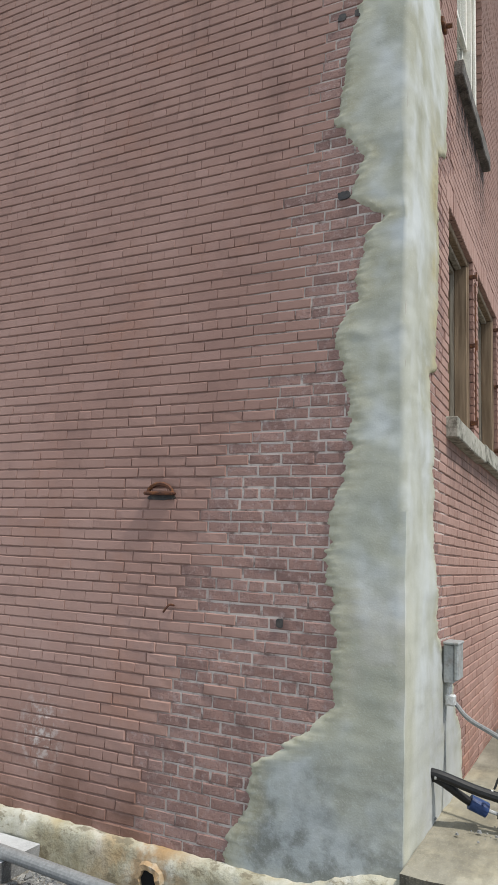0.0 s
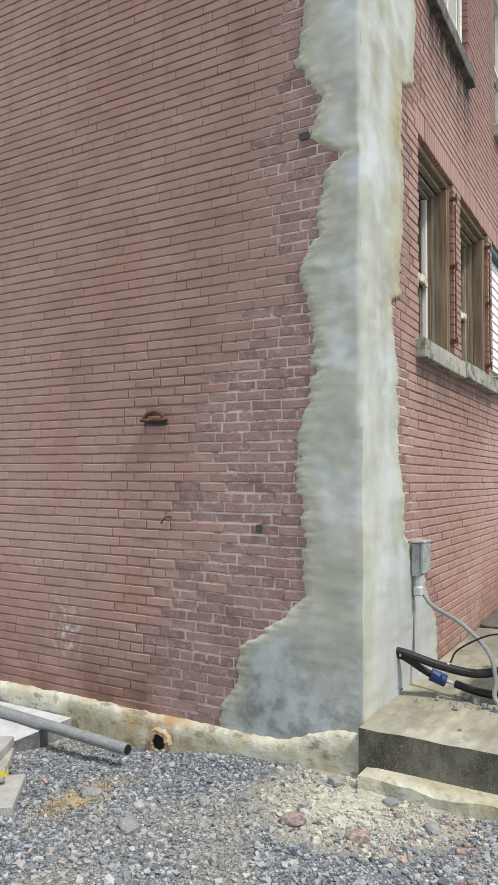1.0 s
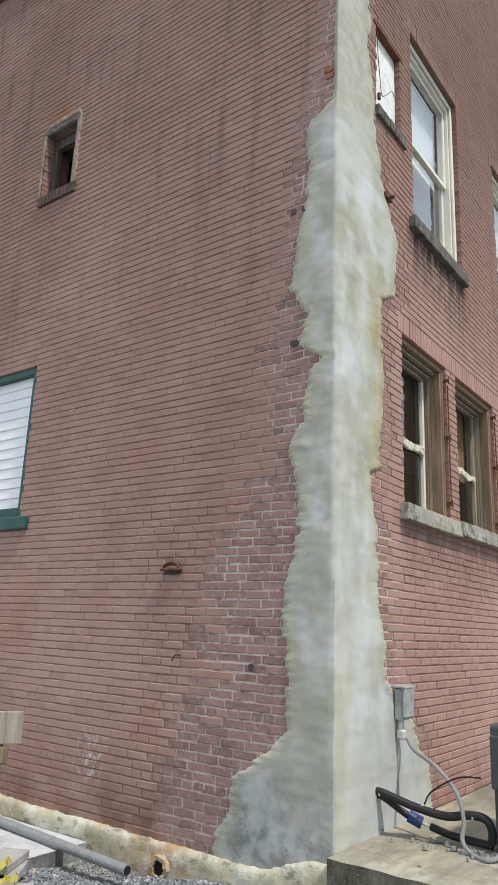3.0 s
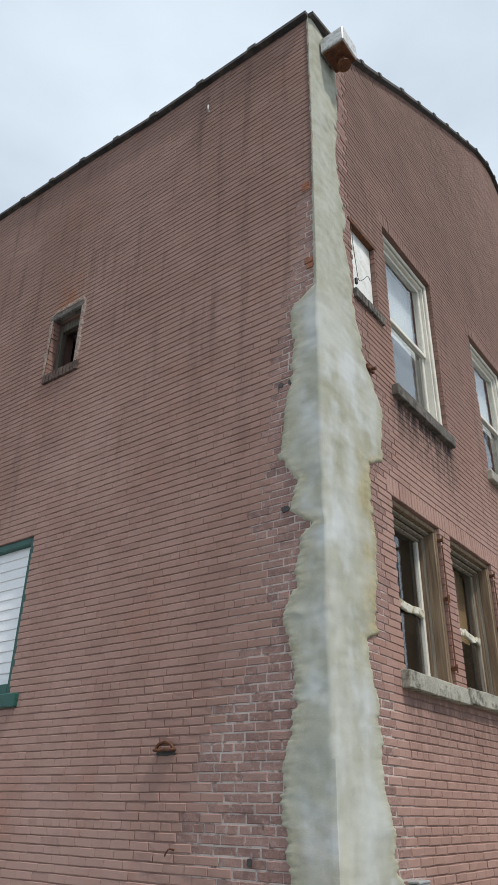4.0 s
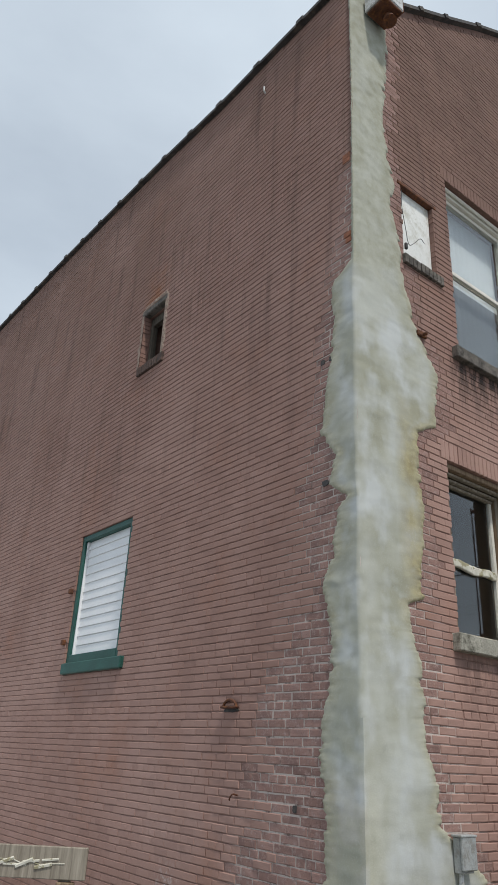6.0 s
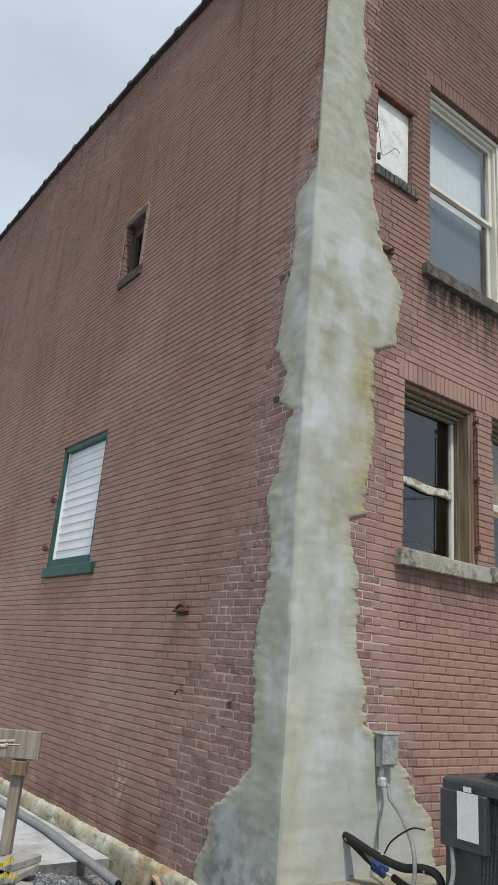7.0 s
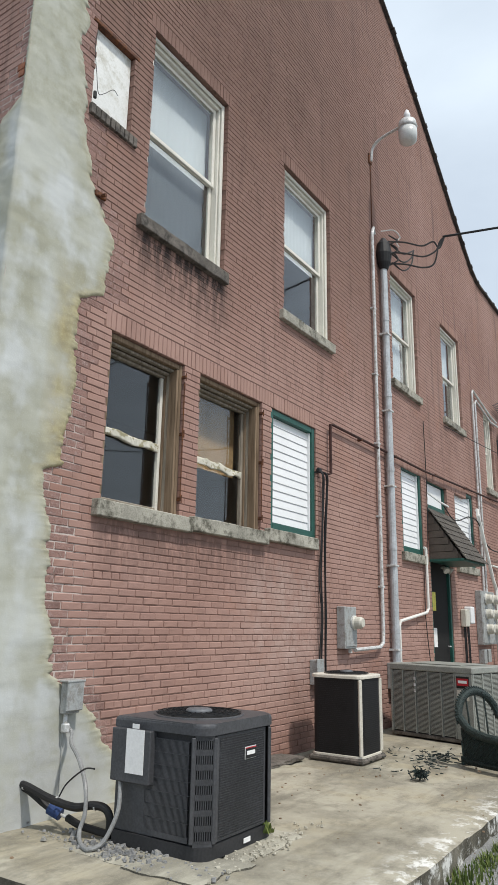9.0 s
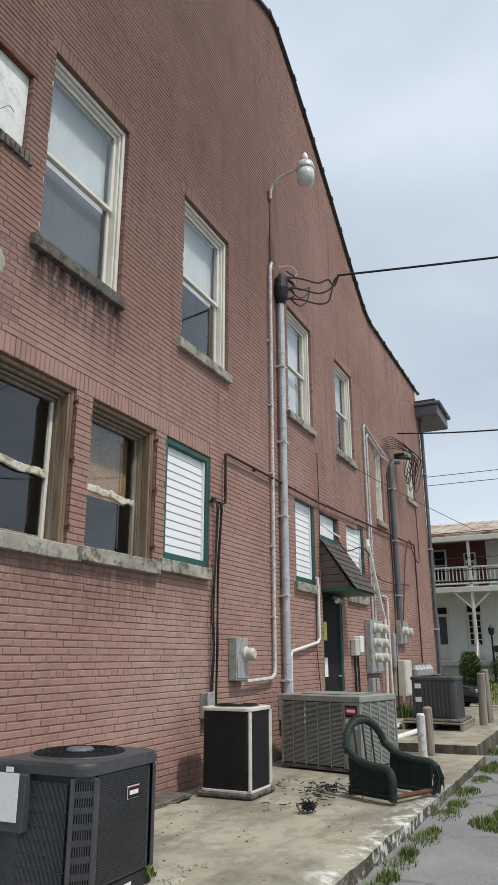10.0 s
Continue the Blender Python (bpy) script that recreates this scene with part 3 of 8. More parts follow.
def curve_points(pts, smooth, step=6):
    pts = [Vector(p) for p in pts]
    if not smooth or len(pts) < 3:
        return pts
    out = []
    ext = [2 * pts[0] - pts[1]] + pts + [2 * pts[-1] - pts[-2]]
    for i in range(1, len(ext) - 2):
        a, b, c, d = ext[i - 1:i + 3]
        for k in range(step):
            t = k / step
            out.append(0.5 * (2 * b + (c - a) * t + (2 * a - 5 * b + 4 * c - d) * t * t + (3 * b - a - 3 * c + d) * t ** 3))
    out.append(pts[-1])
    return out


def tube(pts, r, n=8, smooth=False, bm=None):
    """A round pipe or cable along points."""
    bm = bm or bmesh.new()
    pts = curve_points(pts, smooth)
    rings, side = [], None
    for i, p in enumerate(pts):
        d = (pts[min(i + 1, len(pts) - 1)] - pts[max(i - 1, 0)]).normalized()
        if side is None:
            side = d.orthogonal().normalized()
        side = (side - d * side.dot(d)).normalized()
        up = d.cross(side)
        rings.append([bm.verts.new(p + r * (math.cos(a) * side + math.sin(a) * up)) for a in (2 * math.pi * k / n for k in range(n))])
    for a, b in zip(rings, rings[1:]):
        for k in range(n):
            bm.faces.new((a[k], a[(k + 1) % n], b[(k + 1) % n], b[k]))
    bm.faces.new(rings[0][::-1])
    bm.faces.new(rings[-1])
    return bm


def lathe(profile, n=24, m=None, bm=None):
    """A body of revolution about z from (radius, height) pairs."""
    bm = bm or bmesh.new()
    rings = []
    for r, z in profile:
        rings.append([bm.verts.new((r * math.cos(2 * math.pi * k / n), r * math.sin(2 * math.pi * k / n), z)) for k in range(n)])
    for a, b in zip(rings, rings[1:]):
        for k in range(n):
            bm.faces.new((a[k], a[(k + 1) % n], b[(k + 1) % n], b[k]))
    bm.faces.new(rings[0][::-1])
    bm.faces.new(rings[-1])
    if m is not None:
        for ring in rings:
            for v in ring:
                v.co = m @ v.co
    return bm


def prism(outline, z0, z1, bevel=0.0, m=None):
    """An upright prism over an outline of (x, y)."""
    bm = bmesh.new()
    lo = [bm.verts.new((x, y, z0)) for x, y in outline]
    hi = [bm.verts.new((x, y, z1)) for x, y in outline]
    n = len(outline)
    top = bm.faces.new(hi)
    bm.faces.new(lo[::-1])
    for k in range(n):
        bm.faces.new((lo[k], lo[(k + 1) % n], hi[(k + 1) % n], hi[k]))
    if bevel > 0:
        bmesh.ops.bevel(bm, geom=list(top.edges), offset=bevel, segments=3, affect="EDGES", profile=0.5)
    if m is not None:
        bmesh.ops.transform(bm, matrix=m, verts=bm.verts)
    return bm


def rounded_rect(x0, x1, y0, y1, r, n=4):
    out = []
    for cx, cy, a0 in ((x1 - r, y1 - r, 0), (x0 + r, y1 - r, 90), (x0 + r, y0 + r, 180), (x1 - r, y0 + r, 270)):
        for k in range(n + 1):
            a = radians(a0 + 90 * k / n)
            out.append((cx + r * math.cos(a), cy + r * math.sin(a)))
    return out


def lin(table, z):
    return float(np.interp(z, [a for a, _ in table], [b for _, b in table]))


def lump(p, s):
    return noise.noise(Vector(p) * s)


# ---- ground ----
def smooth01(a, lo, hi):
    t = min(1, max(0, (a - lo) / (hi - lo)))
    return t * t * (3 - 2 * t)


def ground_z(x, y):
    z = -0.045 - 0.05 * min(3.0, max(0.0, y))
    z += 0.16 * smooth01(x, -0.4, 2.6) * smooth01(-y, 0.5, 2.5)
    z -= 0.07 * smooth01(y, 0.7, 1.6) * smooth01(x, -0.75, -0.35) * smooth01(-y, -2.6, -2.1)
    if abs(x) < 8 and abs(y) < 8:
        z += 0.018 * lump((x, y, 0), 1.6) + 0.008 * lump((x, y, 3), 5.0)
    return z


def build_ground():
    far = [12, 16, 22, 30, 45, 70, 120, 250, 600, 1500]
    line = [-v for v in far[::-1]] + list(np.arange(-9, 9.01, 0.12)) + far
    verts = [(x, y, ground_z(x, y)) for y in line for x in line]
    n = len(line)
    faces = [(j * n + i, j * n + i + 1, (j + 1) * n + i + 1, (j + 1) * n + i) for j in range(n - 1) for i in range(n - 1)]
    me = bpy.data.meshes.new("ground")
    me.from_pydata(verts, [], faces)
    me.shade_smooth()
    ob = part("ground", me, M_GROUND)
    tagged(ob, "grey gravel yard running into cracked old asphalt", "ground", kind="structure")


build_ground()


def slab_mesh(x0, x1, y0, y1, z0, z1, rough=0.012, step=0.12):
    """A poured slab with an uneven, chipped rim."""
    bm = bmesh.new()
    nx, ny = max(2, int((x1 - x0) / step)), max(2, int((y1 - y0) / step))
    rows = []
    for j in range(ny + 1):
        row = []
        for i in range(nx + 1):
            x, y = x0 + (x1 - x0) * i / nx, y0 + (y1 - y0) * j / ny
            z = z1 + 0.004 * lump((x, y, 1), 2.0)
            rim = (i in (0, nx)) or (j in (0, ny))
            if rim:
                z -= 0.006 + rough * max(0, lump((x, y, 5), 7.0))
                if i in (0, nx):
                    x += rough * lump((x, y, 7), 6.0)
                if j == 0:
                    y += 2 * rough * lump((x, y, 9), 5.0)
            row.append(bm.verts.new((x, y, z)))
        rows.append(row)
    for j in range(ny):
        for i in range(nx):
            bm.faces.new((rows[j][i], rows[j][i + 1], rows[j + 1][i + 1], rows[j + 1][i]))
    rim = rows[0] + [r[-1] for r in rows[1:]] + rows[-1][-2::-1] + [r[0] for r in rows[-2:0:-1]]
    mid = [bm.verts.new((v.co.x + rough * 0.7 * lump(v.co, 9.0), v.co.y + rough * 0.8 * lump(v.co, 8.0), (z0 + z1) / 2)) for v in rim]
    low = [bm.verts.new((v.co.x, v.co.y, z0)) for v in rim]
    n = len(rim)
    for a, b in ((rim, mid), (mid, low)):
        for k in range(n):
            bm.faces.new((a[k], b[k], b[(k + 1) % n], a[(k + 1) % n]))
    return bm


slab = thing("concrete_slab", (4.5, -1.35, 0.25), "stained tan concrete slab with chipped white-painted rim", "slab", kind="structure")
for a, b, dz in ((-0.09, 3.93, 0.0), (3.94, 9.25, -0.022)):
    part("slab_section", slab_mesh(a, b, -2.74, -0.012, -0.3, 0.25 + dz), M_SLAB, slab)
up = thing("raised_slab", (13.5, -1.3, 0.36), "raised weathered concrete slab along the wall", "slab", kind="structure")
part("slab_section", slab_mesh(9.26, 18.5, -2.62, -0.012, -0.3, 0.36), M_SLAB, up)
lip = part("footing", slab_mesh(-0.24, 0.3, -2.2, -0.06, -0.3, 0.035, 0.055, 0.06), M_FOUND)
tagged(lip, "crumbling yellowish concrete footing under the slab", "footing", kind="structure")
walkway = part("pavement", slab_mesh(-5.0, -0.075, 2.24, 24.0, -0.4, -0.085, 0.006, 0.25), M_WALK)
tagged(walkway, "smooth pale grey concrete walk beside the wall", "pavement", kind="structure")

# ---- the building ----
COURSE = 0.0677
DATUM = 2.098


def snap(z):
    return DATUM + (round((z - DATUM) / COURSE - 0.5) + 0.5) * COURSE


GABLE = [(0.0, 10.22), (0.75, 10.42), (1.9, 11.2), (2.75, 11.8), (4.9, 13.18), (6.75, 14.30), (7.5, 14.58), (7.9, 14.52), (8.85, 14.0), (10.0, 13.25), (11.2, 12.42), (12.5, 11.44), (13.65, 10.66), (14.2, 10.47), (20.2, 10.42)]
EAVE = [(0.0, 10.22), (2.6, 10.30), (4.1, 10.44), (7.8, 10.66), (16.0, 10.9)]
PATCH_WEST = [(0.0, 0.98), (0.12, 1.02), (0.36, 0.88), (0.57, 0.86), (0.77, 0.60), (0.95, 0.42), (1.28, 0.39), (1.7, 0.46), (1.9, 0.46), (2.25, 0.36), (2.6, 0.31), (2.78, 0.41),
              (3.05, 0.44), (3.22, 0.31), (3.6, 0.28), (3.72, 0.16), (3.9, 0.36), (4.12, 0.28), (4.4, 0.46), (4.65, 0.42), (5.07, 0.36), (5.57, 0.28), (5.95, 0.33), (6.1, 0.06), (8.3, 0.035), (10.3, 0.05)]
PATCH_SOUTH = [(0.2, 1.70), (0.42, 1.68), (0.60, 1.62), (0.74, 1.47), (0.88, 1.38), (1.05, 1.22), (1.18, 1.05), (1.30, 0.82), (1.62, 0.84), (1.84, 0.70), (2.44, 0.71), (2.67, 0.61), (2.9, 0.58), (2.98, 0.77), (3.83, 0.84),
               (4.4, 0.80), (4.52, 0.84), (4.66, 1.10), (5.07, 1.15), (5.26, 1.17), (5.46, 1.03), (5.75, 0.84), (6.14, 0.73), (6.6, 0.69), (7.1, 0.57), (7.4, 0.66), (7.7, 0.56), (8.3, 0.5), (9.3, 0.62), (10.2, 0.62), (10.55, 0.30)]

SOUTH_HOLES = {
    "panel": (0.75, 1.285, 6.54, 7.50), "upper_1": (1.57, 2.97, 5.74, 8.06), "lower_1": (1.22, 2.32, 2.71, 4.35), "lower_2": (2.585, 3.845, 2.71, 4.35),
    "louvre_1": (4.07, 5.235, 2.79, 4.37), "upper_2": (4.36, 5.75, 5.80, 8.10), "upper_3": (8.19, 9.48, 5.99, 8.15), "upper_4": (10.97, 12.25, 5.99, 8.18),
    "stair": (13.98, 14.74, 4.97, 6.94), "upper_5": (17.5, 18.65, 6.24, 7.95), "louvre_2": (8.37, 9.37, 2.92, 4.48), "door": (9.68, 10.84, 0.36, 4.50), "louvre_3": (11.32, 12.62, 2.92, 4.55)}
WEST_HOLES = {"attic": (3.57, 4.13, 6.60, 7.45), "louvre": (3.78, 5.16, 2.66, 4.34), "porch": (8.75, 11.5, -0.2, 4.62)}
SOUTH_HOLES = {k: (a, b, snap(c), snap(d)) for k, (a, b, c, d) in SOUTH_HOLES.items()}
WEST_HOLES = {k: (a, b, snap(c), snap(d)) for k, (a, b, c, d) in WEST_HOLES.items()}


def south(u, d, z):
    return (u, d, z)


def west(u, d, z):
    return (d, u, z)


def backing(at, u0, u1, z0, top, holes, front=0.0075, thick=0.36):
    """The wall's body: a thick sheet with real openings and a sloping top."""
    us = sorted({u0, u1} | {u for u, _ in top if u0 < u < u1} | {h[k] + (-0.008, 0.008)[k] for h in holes for k in (0, 1)})
    bm = bmesh.new()
    cache = {}

    def v(u, d, z):
        key = (round(u, 4), round(d, 4), round(z, 4))
        if key not in cache:
            cache[key] = bm.verts.new(at(u, d, z))
        return cache[key]

    zs = sorted({z0} | {h[k] + (0, 0, -0.008, 0.008)[k] for h in holes for k in (2, 3)})

    def solid(u, z):
        return not any(h[0] - 0.008 < u < h[1] + 0.008 and h[2] - 0.008 < z < h[3] + 0.008 for h in holes)

    for a, b in zip(us, us[1:]):
        um = (a + b) / 2
        ta, tb = lin(top, a), lin(top, b)
        cells = [(zs[i], zs[i], zs[i + 1], zs[i + 1]) for i in range(len(zs) - 1)] + [(zs[-1], zs[-1], ta, tb)]
        for la, lb, ha, hb in cells:
            if not solid(um, (la + ha) / 2):
                continue
            for d in (front, thick):
                bm.faces.new((v(a, d, la), v(b, d, lb), v(b, d, hb), v(a, d, ha)))
        bm.faces.new((v(a, front, ta), v(b, front, tb), v(b, thick, tb), v(a, thick, ta)))
    for h0, h1, h2, h3 in holes:
        a, b, c, e = h0 - 0.008, h1 + 0.008, h2 - 0.008, h3 + 0.008
        for p, q in (((a, c), (b, c)), ((b, c), (b, e)), ((b, e), (a, e)), ((a, e), (a, c))):
            f = [v(p[0], front, p[1]), v(q[0], front, q[1]), v(q[0], thick, q[1]), v(p[0], thick, p[1])]
            if bm.faces.get(f) is None:
                bm.faces.new(f)
    for u in (u0, u1):
        bm.faces.new((v(u, front, z0), v(u, thick, z0), v(u, thick, lin(top, u)), v(u, front, lin(top, u))))
    return bm


def brick_rows(u0, u1, z0, top, holes, skip, bare, open_below, r):
    """(u0, u1, z0, z1) of each brick: stretchers, with a row of headers every eighth course, round the openings."""
    out = []
    k0 = math.ceil((z0 - DATUM) / COURSE)
    for k in range(k0, 260):
        z = DATUM + k * COURSE
        if z > max(t for _, t in top):
            break
        header = k % 8 == 0
        pitch = 0.1075 if header else 0.215
        u = u0 - pitch + (0.27 * pitch if header else (k % 2) * pitch / 2) + 0.013 * ((k * 37) % 5 - 2)
        cuts = sorted((h[0], h[1]) for h in holes if h[2] < z < h[3])
        while u < u1:
            w = pitch * (1 + r.uniform(-0.03, 0.03))
            pieces = [(max(u, u0), min(u + w, u1))]
            for c0, c1 in cuts:
                nxt = []
                for a, b in pieces:
                    if b <= c0 or a >= c1:
                        nxt.append((a, b))
                    else:
                        if a < c0:
                            nxt.append((a, c0 + 0.0055))
                        if b > c1:
                            nxt.append((c1 - 0.0005, b))
                pieces = nxt
            for a, b in pieces:
                if b - a > 0.04 and z + COURSE / 2 < min(lin(top, a), lin(top, b)) and not skip(a, b, z):
                    gap = 0.008 if bare((a + b) / 2, z) else 0.005 if z < open_below else 0.0022
                    out.append((a, b - gap, z - COURSE / 2 + 0.0038, z + COURSE / 2 - 0.0038 - r.uniform(0, 0.0016)))
            u += w
    return out


def brick_mesh(at, rows, depth=0.1, flush=False, lift=0.0):
    """All the given bricks in one mesh, each with worn, rounded edges."""
    r = np.random.RandomState(5)
    verts, faces = [], []
    for a, b, c, d in rows:
        f = r.uniform(-0.0018, 0.0018) if flush else lift + r.uniform(-0.003, 0.003)
        tilt = r.uniform(-0.0018, 0.0018)
        j = r.uniform(-0.0014, 0.0014, 8) + np.array([0, -tilt, 0, tilt, 0, tilt, 0, -tilt])
        e = r.uniform(0.003, 0.0065)
        base = len(verts)
        for inset, dd in ((0, depth), (0, f + e * 0.9), (e, f)):
            i2 = inset
            i1 = inset * 0.15 if flush else inset
            verts += [at(a + i1 + j[0], dd, c + i2 + j[1]), at(b - i1 + j[2], dd, c + i2 + j[3]), at(b - i1 + j[4], dd, d - i2 + j[5]), at(a + i1 + j[6], dd, d - i2 + j[7])]
        for ring in (0, 4):
            for k in range(4):
                q, s = base + ring + k, base + ring + (k + 1) % 4
                faces.append((q, s, s + 4, q + 4))
        faces.append((base + 8, base + 9, base + 10, base + 11))
    me = bpy.data.meshes.new("brickwork")
    me.from_pydata(verts, [], faces)
    return me


def rough_brick(at, w, h, seed, mat):
    """One brick with a spalled, pitted face, about its own centre."""
    r = random.Random(seed)
    e = 0.006
    us = [-w / 2, -w / 2 + e, r.uniform(-0.02, 0.02), w / 2 - e, w / 2]
    zs = [-h / 2, -h / 2 + e, h / 2 - e, h / 2]
    nx, nz = 4, 3
    verts, faces = [], []
    for j in range(nz + 1):
        for i in range(nx + 1):
            rim = i in (0, nx) or j in (0, nz)
            verts.append(at(us[i] + r.uniform(-0.002, 0.002), (r.uniform(0.003, 0.007) if rim else r.uniform(-0.0018, 0.0018)), zs[j] + r.uniform(-0.0015, 0.0015)))
    n = nx + 1
    for j in range(nz):
        for i in range(nx):
            faces.append((j * n + i, j * n + i + 1, (j + 1) * n + i + 1, (j + 1) * n + i))
    rim = [i for i in range(n)] + [j * n + nx for j in range(1, nz + 1)] + [nz * n + i for i in range(nx - 1, -1, -1)] + [j * n for j in range(nz - 1, 0, -1)]
    base = len(verts)
    for k in rim:
        x, y, z = verts[k]
        verts.append(at(x if at is south else y, 0.1, z))
    for k in range(len(rim)):
        q = (k + 1) % len(rim)
        faces.append((rim[k], rim[q], base + q, base + k))
    me = bpy.data.meshes.new("brick")
    me.from_pydata(verts, [], faces)
    me.materials.append(mat)
    return me


def bare_west(u, z):
    return u < 1.45 - 0.2 * z + 0.45 * lump((u, z, 2), 1.1) + 0.30 * lump((u, z, 5), 3.5)


def bare_south(u, z):
    return u < lin(PATCH_SOUTH, z) + 0.16 + 0.12 * lump((u, z, 8), 2.0)


def under_west(a, b, z):
    return b < lin(PATCH_WEST, z) - 0.14


def under_south(a, b, z):
    return b < lin(PATCH_SOUTH, z) - 0.14


wall_south = part("wall_south", backing(south, 0.0062, 20.1, -0.4, GABLE, list(SOUTH_HOLES.values())), M_MORTAR)
tagged(wall_south, "gabled wall of old red painted brick", "wall", kind="structure")
wall_west = part("wall_west", backing(west, 0.008, 16.0, -0.4, EAVE, list(WEST_HOLES.values())), M_MORTAR)
tagged(wall_west, "long side wall of old red painted brick", "wall", kind="structure")

# soldier courses of upright bricks stand over the openings
SOLDIERS = [(1.14, 5.2, SOUTH_HOLES["lower_1"][3] + 0.0), (1.5, 3.04, SOUTH_HOLES["upper_1"][3]), (4.26, 5.8, SOUTH_HOLES["upper_2"][3]), (8.1, 9.6, SOUTH_HOLES["upper_3"][3]), (10.85, 12.3, SOUTH_HOLES["upper_4"][3]), (8.18, 12.2, snap(4.45))]
soldier_zone = [(a, b, z, z + 3 * COURSE) for a, b, z in SOLDIERS]


# plain walls, floors and roof close the building
def shell(name, bm, label):
    tagged(part(name, bm, M_INSIDE), label, name.split("_")[0], kind="structure")


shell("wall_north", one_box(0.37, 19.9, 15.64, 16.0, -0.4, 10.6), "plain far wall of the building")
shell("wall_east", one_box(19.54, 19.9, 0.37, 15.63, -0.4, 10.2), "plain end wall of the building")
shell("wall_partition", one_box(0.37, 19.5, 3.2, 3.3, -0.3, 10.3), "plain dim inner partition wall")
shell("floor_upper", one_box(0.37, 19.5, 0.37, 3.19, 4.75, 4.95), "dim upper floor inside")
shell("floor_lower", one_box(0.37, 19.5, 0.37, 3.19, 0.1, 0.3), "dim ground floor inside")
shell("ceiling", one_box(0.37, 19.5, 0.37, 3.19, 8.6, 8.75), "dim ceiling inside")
bm = bmesh.new()
gv = [[bm.verts.new((u, y, min(z - 0.25, z))) for u, z in GABLE[:-1] + [(19.9, 10.4)]] for y in (0.37, 15.9)]
for k in range(len(gv[0]) - 1):
    bm.faces.new((gv[0][k], gv[0][k + 1], gv[1][k + 1], gv[1][k]))
tagged(part("roof", bm, M_COPING), "dark roof behind the brick gable", "roof", kind="structure")


def build_patch():
    """The cement repair that wraps the corner, feathered and stepped at its rims."""
    bm = bmesh.new()
    r = random.Random(11)
    jag = {}

    def rim(table, z, key):
        k = math.floor((z - DATUM) / COURSE + 0.5)
        for kk in (k - 1, k, k + 1):
            if (key, kk) not in jag:
                jag[key, kk] = r.choice((-0.026, -0.008, 0.0, 0.0, 0.008, 0.020)) + r.uniform(-0.008, 0.008)
        f = (z - DATUM) / COURSE + 0.5 - k
        t = smooth01(f, 0.88, 1.0)
        j = jag[key, k] * (1 - t) + jag[key, k + 1] * t
        w = lin(table, z)
        return max(0.03, w + (j + 0.010 * lump((z, key, 0), 5.0) + 0.014 * lump((z, key, 3), 38.0)) * min(1.0, w * 3))

    steps = [1.0, 0.985, 0.955, 0.9, 0.82, 0.74, 0.66, 0.58, 0.5, 0.42, 0.34, 0.26, 0.18, 0.11, 0.06]
    rows, rims = [], []
    z = 0.03
    while z < 10.22:
        row = []
        for side, table in ((0, PATCH_WEST), (1, PATCH_SOUTH)):
            w = rim(table, z, side)
            line = []
            for s in steps:
                u = w * s
                edge = 1 - s
                t = -0.006 + 0.020 * smooth01(edge * w, 0.0, 0.045)
                body = smooth01(edge * w, 0.01, 0.12)
                p = (u, side * 5, z)
                t += body * (0.012 * lump(p, 2.2) + 0.006 * lump(p, 6.0) + 0.003 * lump(p, 15.0))
                t += (1 - body) * 0.006 * lump(p, 22.0)
                # the coat thins over the bricks at its rim, so that their joints print through
                print_through = 1 - smooth01(edge * w, 0.02, 0.11)
                joint = abs(((z - DATUM) / COURSE) % 1.0 - 0.5)
                t -= print_through * 0.0045 * smooth01(joint, 0.38, 0.47)
                # lips where one day's coat ends on the next
                for lip, size, face in ((3.05, 0.020, 0), (4.55, 0.010, 1), (2.80, 0.016, 0)):
                    if side == face:
                        t += body * size * max(0.0, lump((u, side, lip), 4.0) + 0.1) * math.exp(-((z - lip - 0.10 * lump((u, side, lip), 3.0)) / 0.03) ** 2)
                if s == 1.0:
                    t = -0.012
                line.append((u, t))
                rims.append(edge * w)
            if side == 0:
                row += [(-t, u, z) for u, t in line]
                corner = line[-1][1]
                rims.append(w)
            else:
                c2 = (corner + line[-1][1]) / 2
                blunt = 0.007 + 0.012 * smooth01(z, 1.6, 3.0)
                row.append((-c2 + blunt + 0.006 * lump((z, 1, 1), 4.0), -c2 + blunt + 0.006 * lump((z, 2, 1), 4.0), z))
                row += [(u, -t, z) for u, t in line[::-1]]
                rims[-len(steps):] = rims[-len(steps):][::-1]
        rows.append([bm.verts.new(p) for p in row])
        z += 0.0113
    for a, b in zip(rows, rows[1:]):
        for k in range(len(a) - 1):
            bm.faces.new((a[k], a[k + 1], b[k + 1], b[k]))
    mid = len(steps)
    for a, b in zip(rows, rows[1:]):
        e = bm.edges.get((a[mid], b[mid]))
        if e and a[mid].co.z < 2.0:
            e.smooth = False
    ob = part("cement_patch", bm, M_CEMENT, None, smooth=True)
    ob.data.attributes.new("rim", "FLOAT", "POINT").data.foreach_set("value", rims)
    tagged(ob, "fresh grey-green cement render patching the brick corner", "cement repair", kind="structure")


build_patch()


